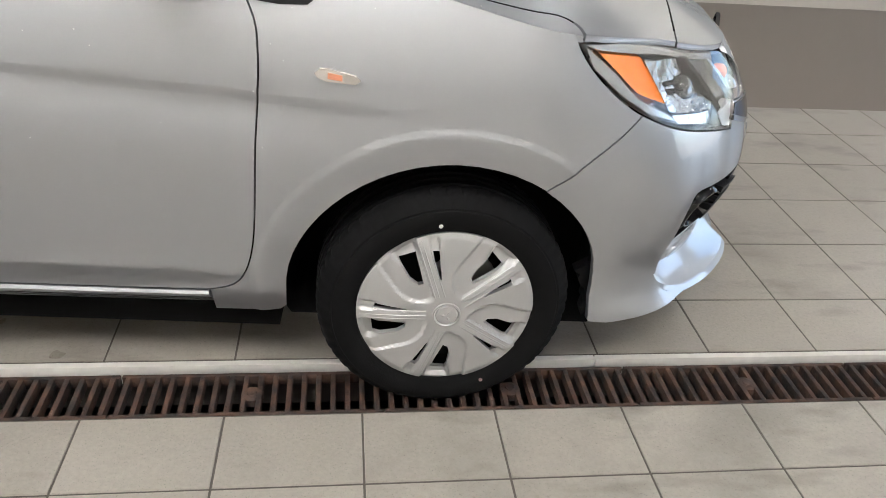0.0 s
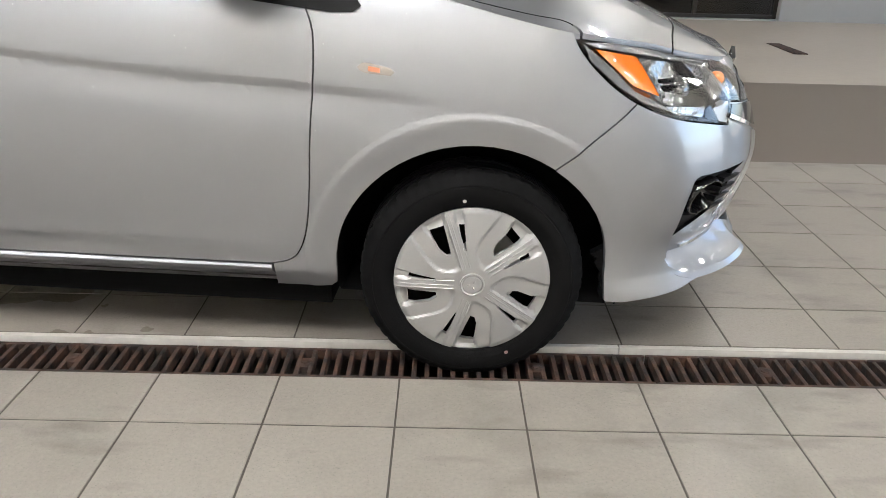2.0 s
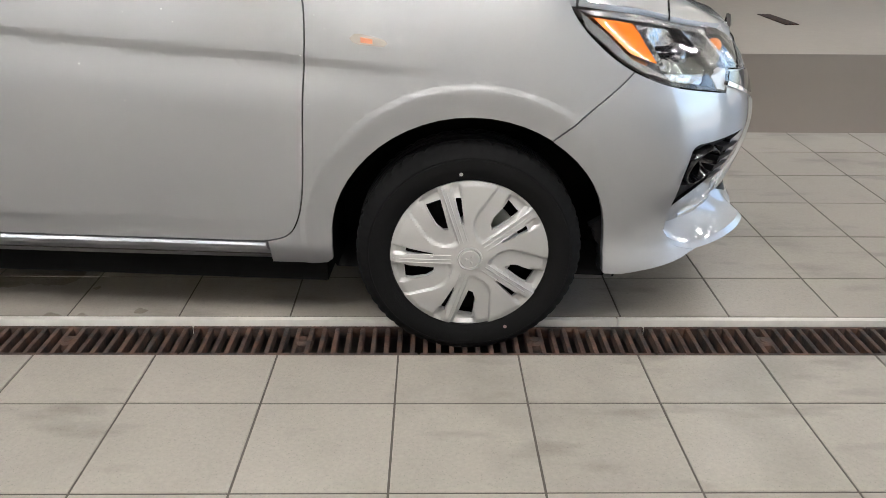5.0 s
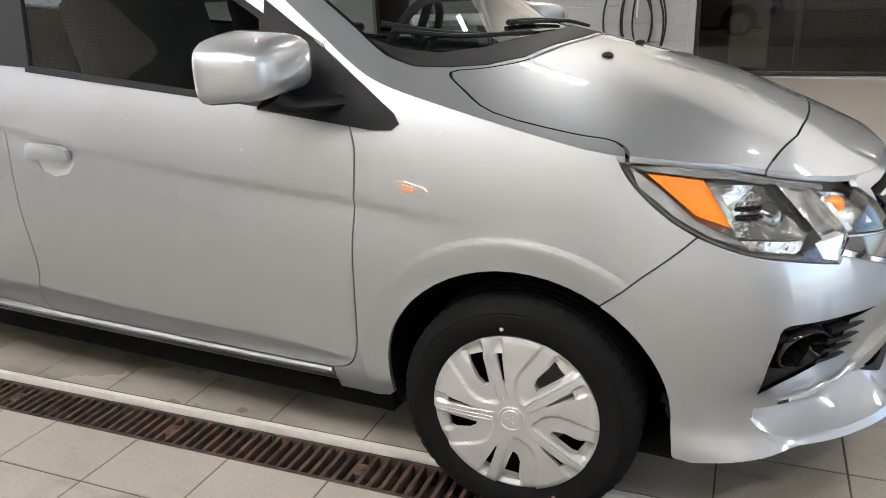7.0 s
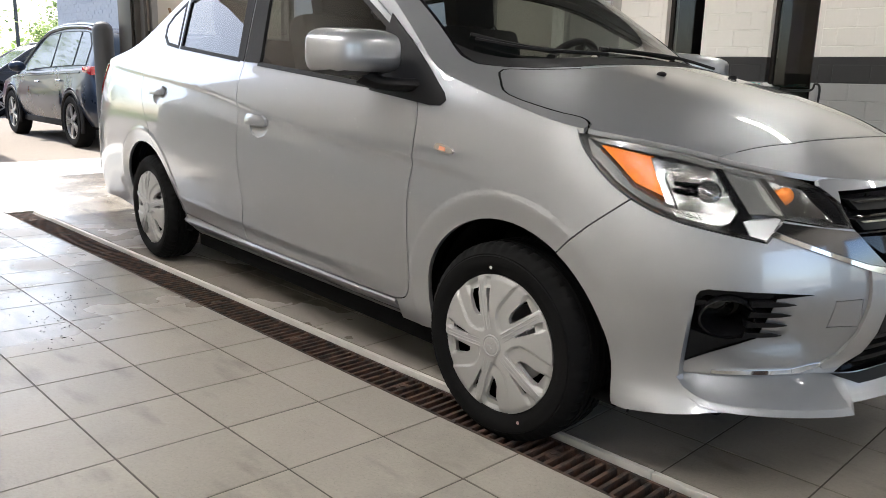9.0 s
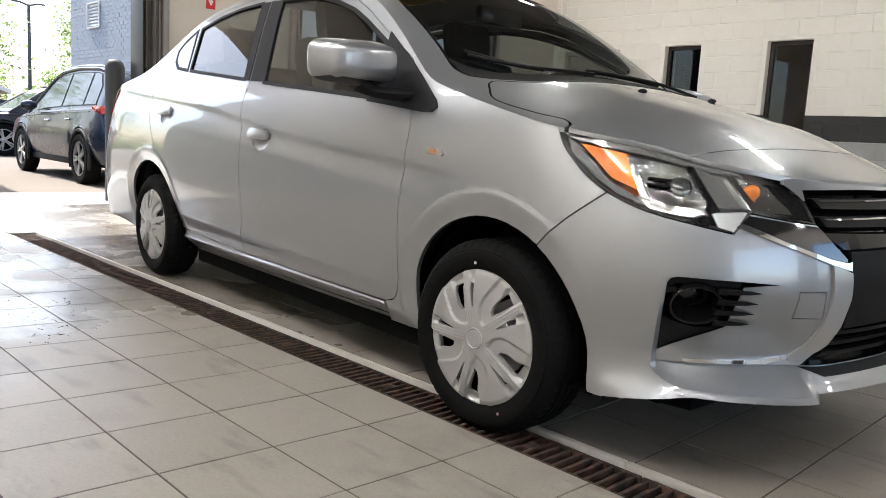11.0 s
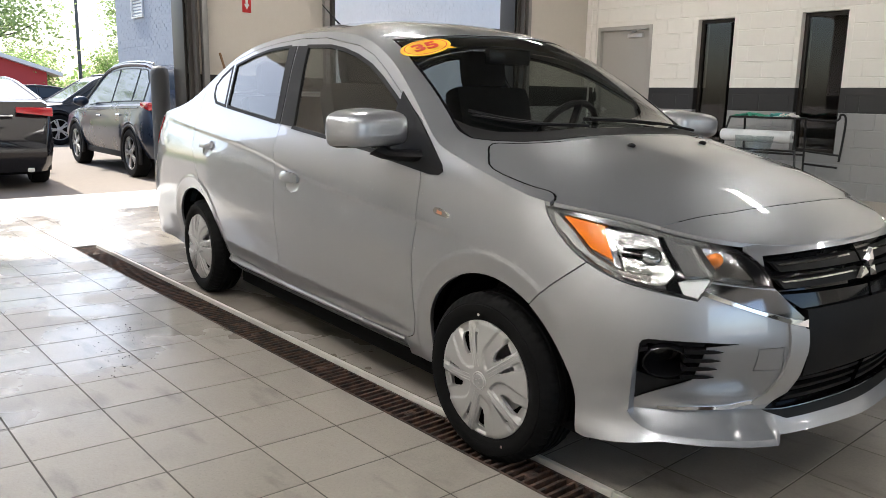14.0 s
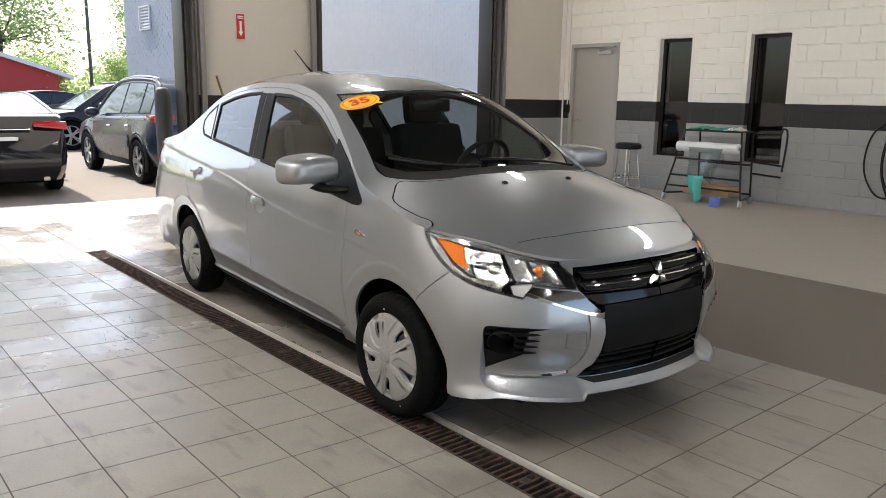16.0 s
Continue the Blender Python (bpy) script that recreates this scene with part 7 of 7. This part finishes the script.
parked("suv", pose(-11.83, 3.45, GROUND, 0, 0, 179), SUV, SUV_GLASS, 0.94, NAVY, "dark blue SUV parked on the asphalt, alloy wheels", 2.93, 0.37, suv_tail)
parked("black_saloon", pose(-11.85, 0.47, GROUND, 0, 0, 176), SALOON, SALOON_GLASS, 0.92, BLACK_PAINT, "black saloon parked with its tail to the garage", 2.83, 0.34, saloon_tail)
parked("grey_suv", pose(-19.5, 5.1, GROUND, 0, 0, -90), SUV, SUV_GLASS, 0.94, GREY_CAR, "dark grey SUV in the far row, nose towards the garage", 2.93, 0.37)
parked("grey_saloon", pose(-27.0, 4.6, GROUND, 0, 0, -90), SALOON, SALOON_GLASS, 0.92, GREY_CAR, "dark saloon in the far row", 2.83, 0.34)

# ---- floor tiles, one by one near the car ----
PITCH, JOINT = 0.302, 0.0042


def tile_mesh(w, d, mat):
    bm = bmesh.new()
    e = 0.0008
    top = [bm.verts.new((x, y, 0)) for x, y in ((e, e), (w - e, e), (w - e, d - e), (e, d - e))]
    low = [bm.verts.new((x, y, -0.0035)) for x, y in ((0, 0), (w, 0), (w, d), (0, d))]
    bm.faces.new(top)
    for k in range(4):
        bm.faces.new((low[k], low[(k + 1) % 4], top[(k + 1) % 4], top[k]))
    me = bpy.data.meshes.new("tile")
    bm.to_mesh(me)
    bm.free()
    me.materials.append(mat)
    return me


near_tiles, far = [], bmesh.new()
rows_of_tiles = [(GRATE_0 - 0.006, -0.235)] + [(-0.235 - k * 0.298, -0.235 - (k + 1) * 0.298) for k in range(17)]
rows_of_tiles = [(b, a) for a, b in rows_of_tiles] + [(STRIP_1 + 0.002, 0.40)] + [(0.40 + 0.31 * k, 0.71 + 0.31 * k) for k in range(5)]
shapes = {}
rng = random.Random(4)
for y0, y1 in rows_of_tiles:
    for k in range(-20, 26):
        x0 = -0.17 + k * PITCH
        x1 = min(x0 + PITCH, EAST)
        x0 = max(x0, WEST)
        if x1 - x0 < 0.05 or y0 < SOUTH:
            continue
        z0, z1 = floor_z(y0), floor_z(y1)
        w, d = round(x1 - x0 - JOINT, 4), round(y1 - y0 - JOINT, 4)
        if -2.6 < x0 < 1.9 and -1.75 < y0 < 1.5:
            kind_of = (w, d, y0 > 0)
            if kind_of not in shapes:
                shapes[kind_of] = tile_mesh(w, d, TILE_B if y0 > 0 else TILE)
            ob = new("tile", shapes[kind_of])
            ob.parent = floor
            ob.matrix_world = Matrix.Translation((x0 + JOINT / 2, y0 + JOINT / 2, z0 + rng.uniform(-0.0004, 0.0004))) @ Matrix.Rotation(math.atan2(z1 - z0, y1 - y0), 4, "X")
        else:
            e = 0.0008
            a, b, c, dd = x0 + JOINT / 2, x1 - JOINT / 2, y0 + JOINT / 2, y1 - JOINT / 2
            h = rng.uniform(-0.0004, 0.0004)
            top = [far.verts.new(p) for p in ((a + e, c + e, z0 + h), (b - e, c + e, z0 + h), (b - e, dd - e, z1 + h), (a + e, dd - e, z1 + h))]
            low = [far.verts.new(p) for p in ((a, c, z0 - 0.0035), (b, c, z0 - 0.0035), (b, dd, z1 - 0.0035), (a, dd, z1 - 0.0035))]
            made = [far.faces.new(top)] + [far.faces.new((low[i], low[(i + 1) % 4], top[(i + 1) % 4], top[i])) for i in range(4)]
            for f in made:
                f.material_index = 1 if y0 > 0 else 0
for k in range(6):
    x0, x1 = -4.36 - 0.29 * (k + 1), -4.36 - 0.29 * k - 0.004
    top = [far.verts.new(p) for p in ((x0, GRATE_0, 0), (x1, GRATE_0, 0), (x1, STRIP_1, 0), (x0, STRIP_1, 0))]
    low = [far.verts.new((v.co.x, v.co.y, -0.0035)) for v in top]
    far.faces.new(top)
    for i in range(4):
        far.faces.new((low[i], low[(i + 1) % 4], top[(i + 1) % 4], top[i]))
far_tiles = finish("far_tiles", far, [TILE, TILE_B], floor, angle=10)
far_tiles["kind"] = "stuff"


# grit left on the damp tiles
rg = random.Random(12)
bm = bmesh.new()
for _ in range(90):
    t = rg.random()
    x, y = -2.15 + 0.75 * t + rg.gauss(0, 0.07), -0.42 - 0.25 * t + rg.gauss(0, 0.07)
    r = rg.uniform(0.0012, 0.0035)
    bmesh.ops.create_icosphere(bm, subdivisions=1, radius=r, matrix=Matrix.Translation((x, y, floor_z(y) + r * 0.4)) @ Matrix.Diagonal((1, rg.uniform(0.6, 1.4), 0.6, 1)))
tagged(finish("grit", bm, material("dark_grit", (0.03, 0.027, 0.024), 0.8)), "dark grit scattered on the damp floor tiles", "grit", "", "stuff")


# ---- painted wall blocks, one by one where the wall shows ----
BLOCK_W, BLOCK_H = 0.403, 0.201


def block_mesh(w, h, mat):
    """A block's face, 5 mm proud of the joint, with worn edges."""
    bm = bmesh.new()
    e = 0.005
    low = [bm.verts.new((x, 0.0, z)) for x, z in ((0, 0), (w, 0), (w, h), (0, h))]
    top = [bm.verts.new((x, -0.0045, z)) for x, z in ((e, e), (w - e, e), (w - e, h - e), (e, h - e))]
    bm.faces.new(top)
    for k in range(4):
        bm.faces.new((low[k], low[(k + 1) % 4], top[(k + 1) % 4], top[k]))
    bmesh.ops.recalc_face_normals(bm, faces=bm.faces[:])
    me = bpy.data.meshes.new("block")
    bm.to_mesh(me)
    bm.free()
    me.materials.append(mat)
    return me


blocks = {}
levels = [-0.16 + BLOCK_H * k for k in range(15)]
for row, z in enumerate(levels):
    mid = z + BLOCK_H / 2
    mat = GREY_PAINT if mid < 1.04 else DARK_PAINT if mid < 1.33 else WHITE_PAINT
    for k in range(20):
        x0 = WEST + 0.01 + (k - 0.5 * (row % 2)) * BLOCK_W
        spans = [(max(x0, WEST + 0.005), x0 + BLOCK_W)]
        for a, b, lo, hi in NORTH_OPEN:
            if z + BLOCK_H > lo - 0.02 and z < hi + 0.02:
                spans = [q for s0, s1 in spans for q in ((s0, min(s1, a - 0.06)), (max(s0, b + 0.06), s1)) if q[1] - q[0] > 0.04]
        for s0, s1 in spans:
            if s1 - s0 < 0.04 or s0 > 1.2:
                continue
            foot, head = max(z, 0.06), z + BLOCK_H
            # the paint's edges run along the blocks' courses
            for edge in (1.04, 1.33):
                if foot < edge < head:
                    if edge - foot > head - edge:
                        head = edge
                    else:
                        foot = edge
            size = (round(s1 - s0 - 0.006, 3), round(head - foot - 0.006, 3), mat.name)
            if size[1] < 0.03:
                continue
            if size not in blocks:
                blocks[size] = block_mesh(size[0], size[1], mat)
            ob = new("block", blocks[size])
            ob.parent = wall_north
            ob.matrix_world = Matrix.Translation((s0 + 0.003, NORTH, foot + 0.003))
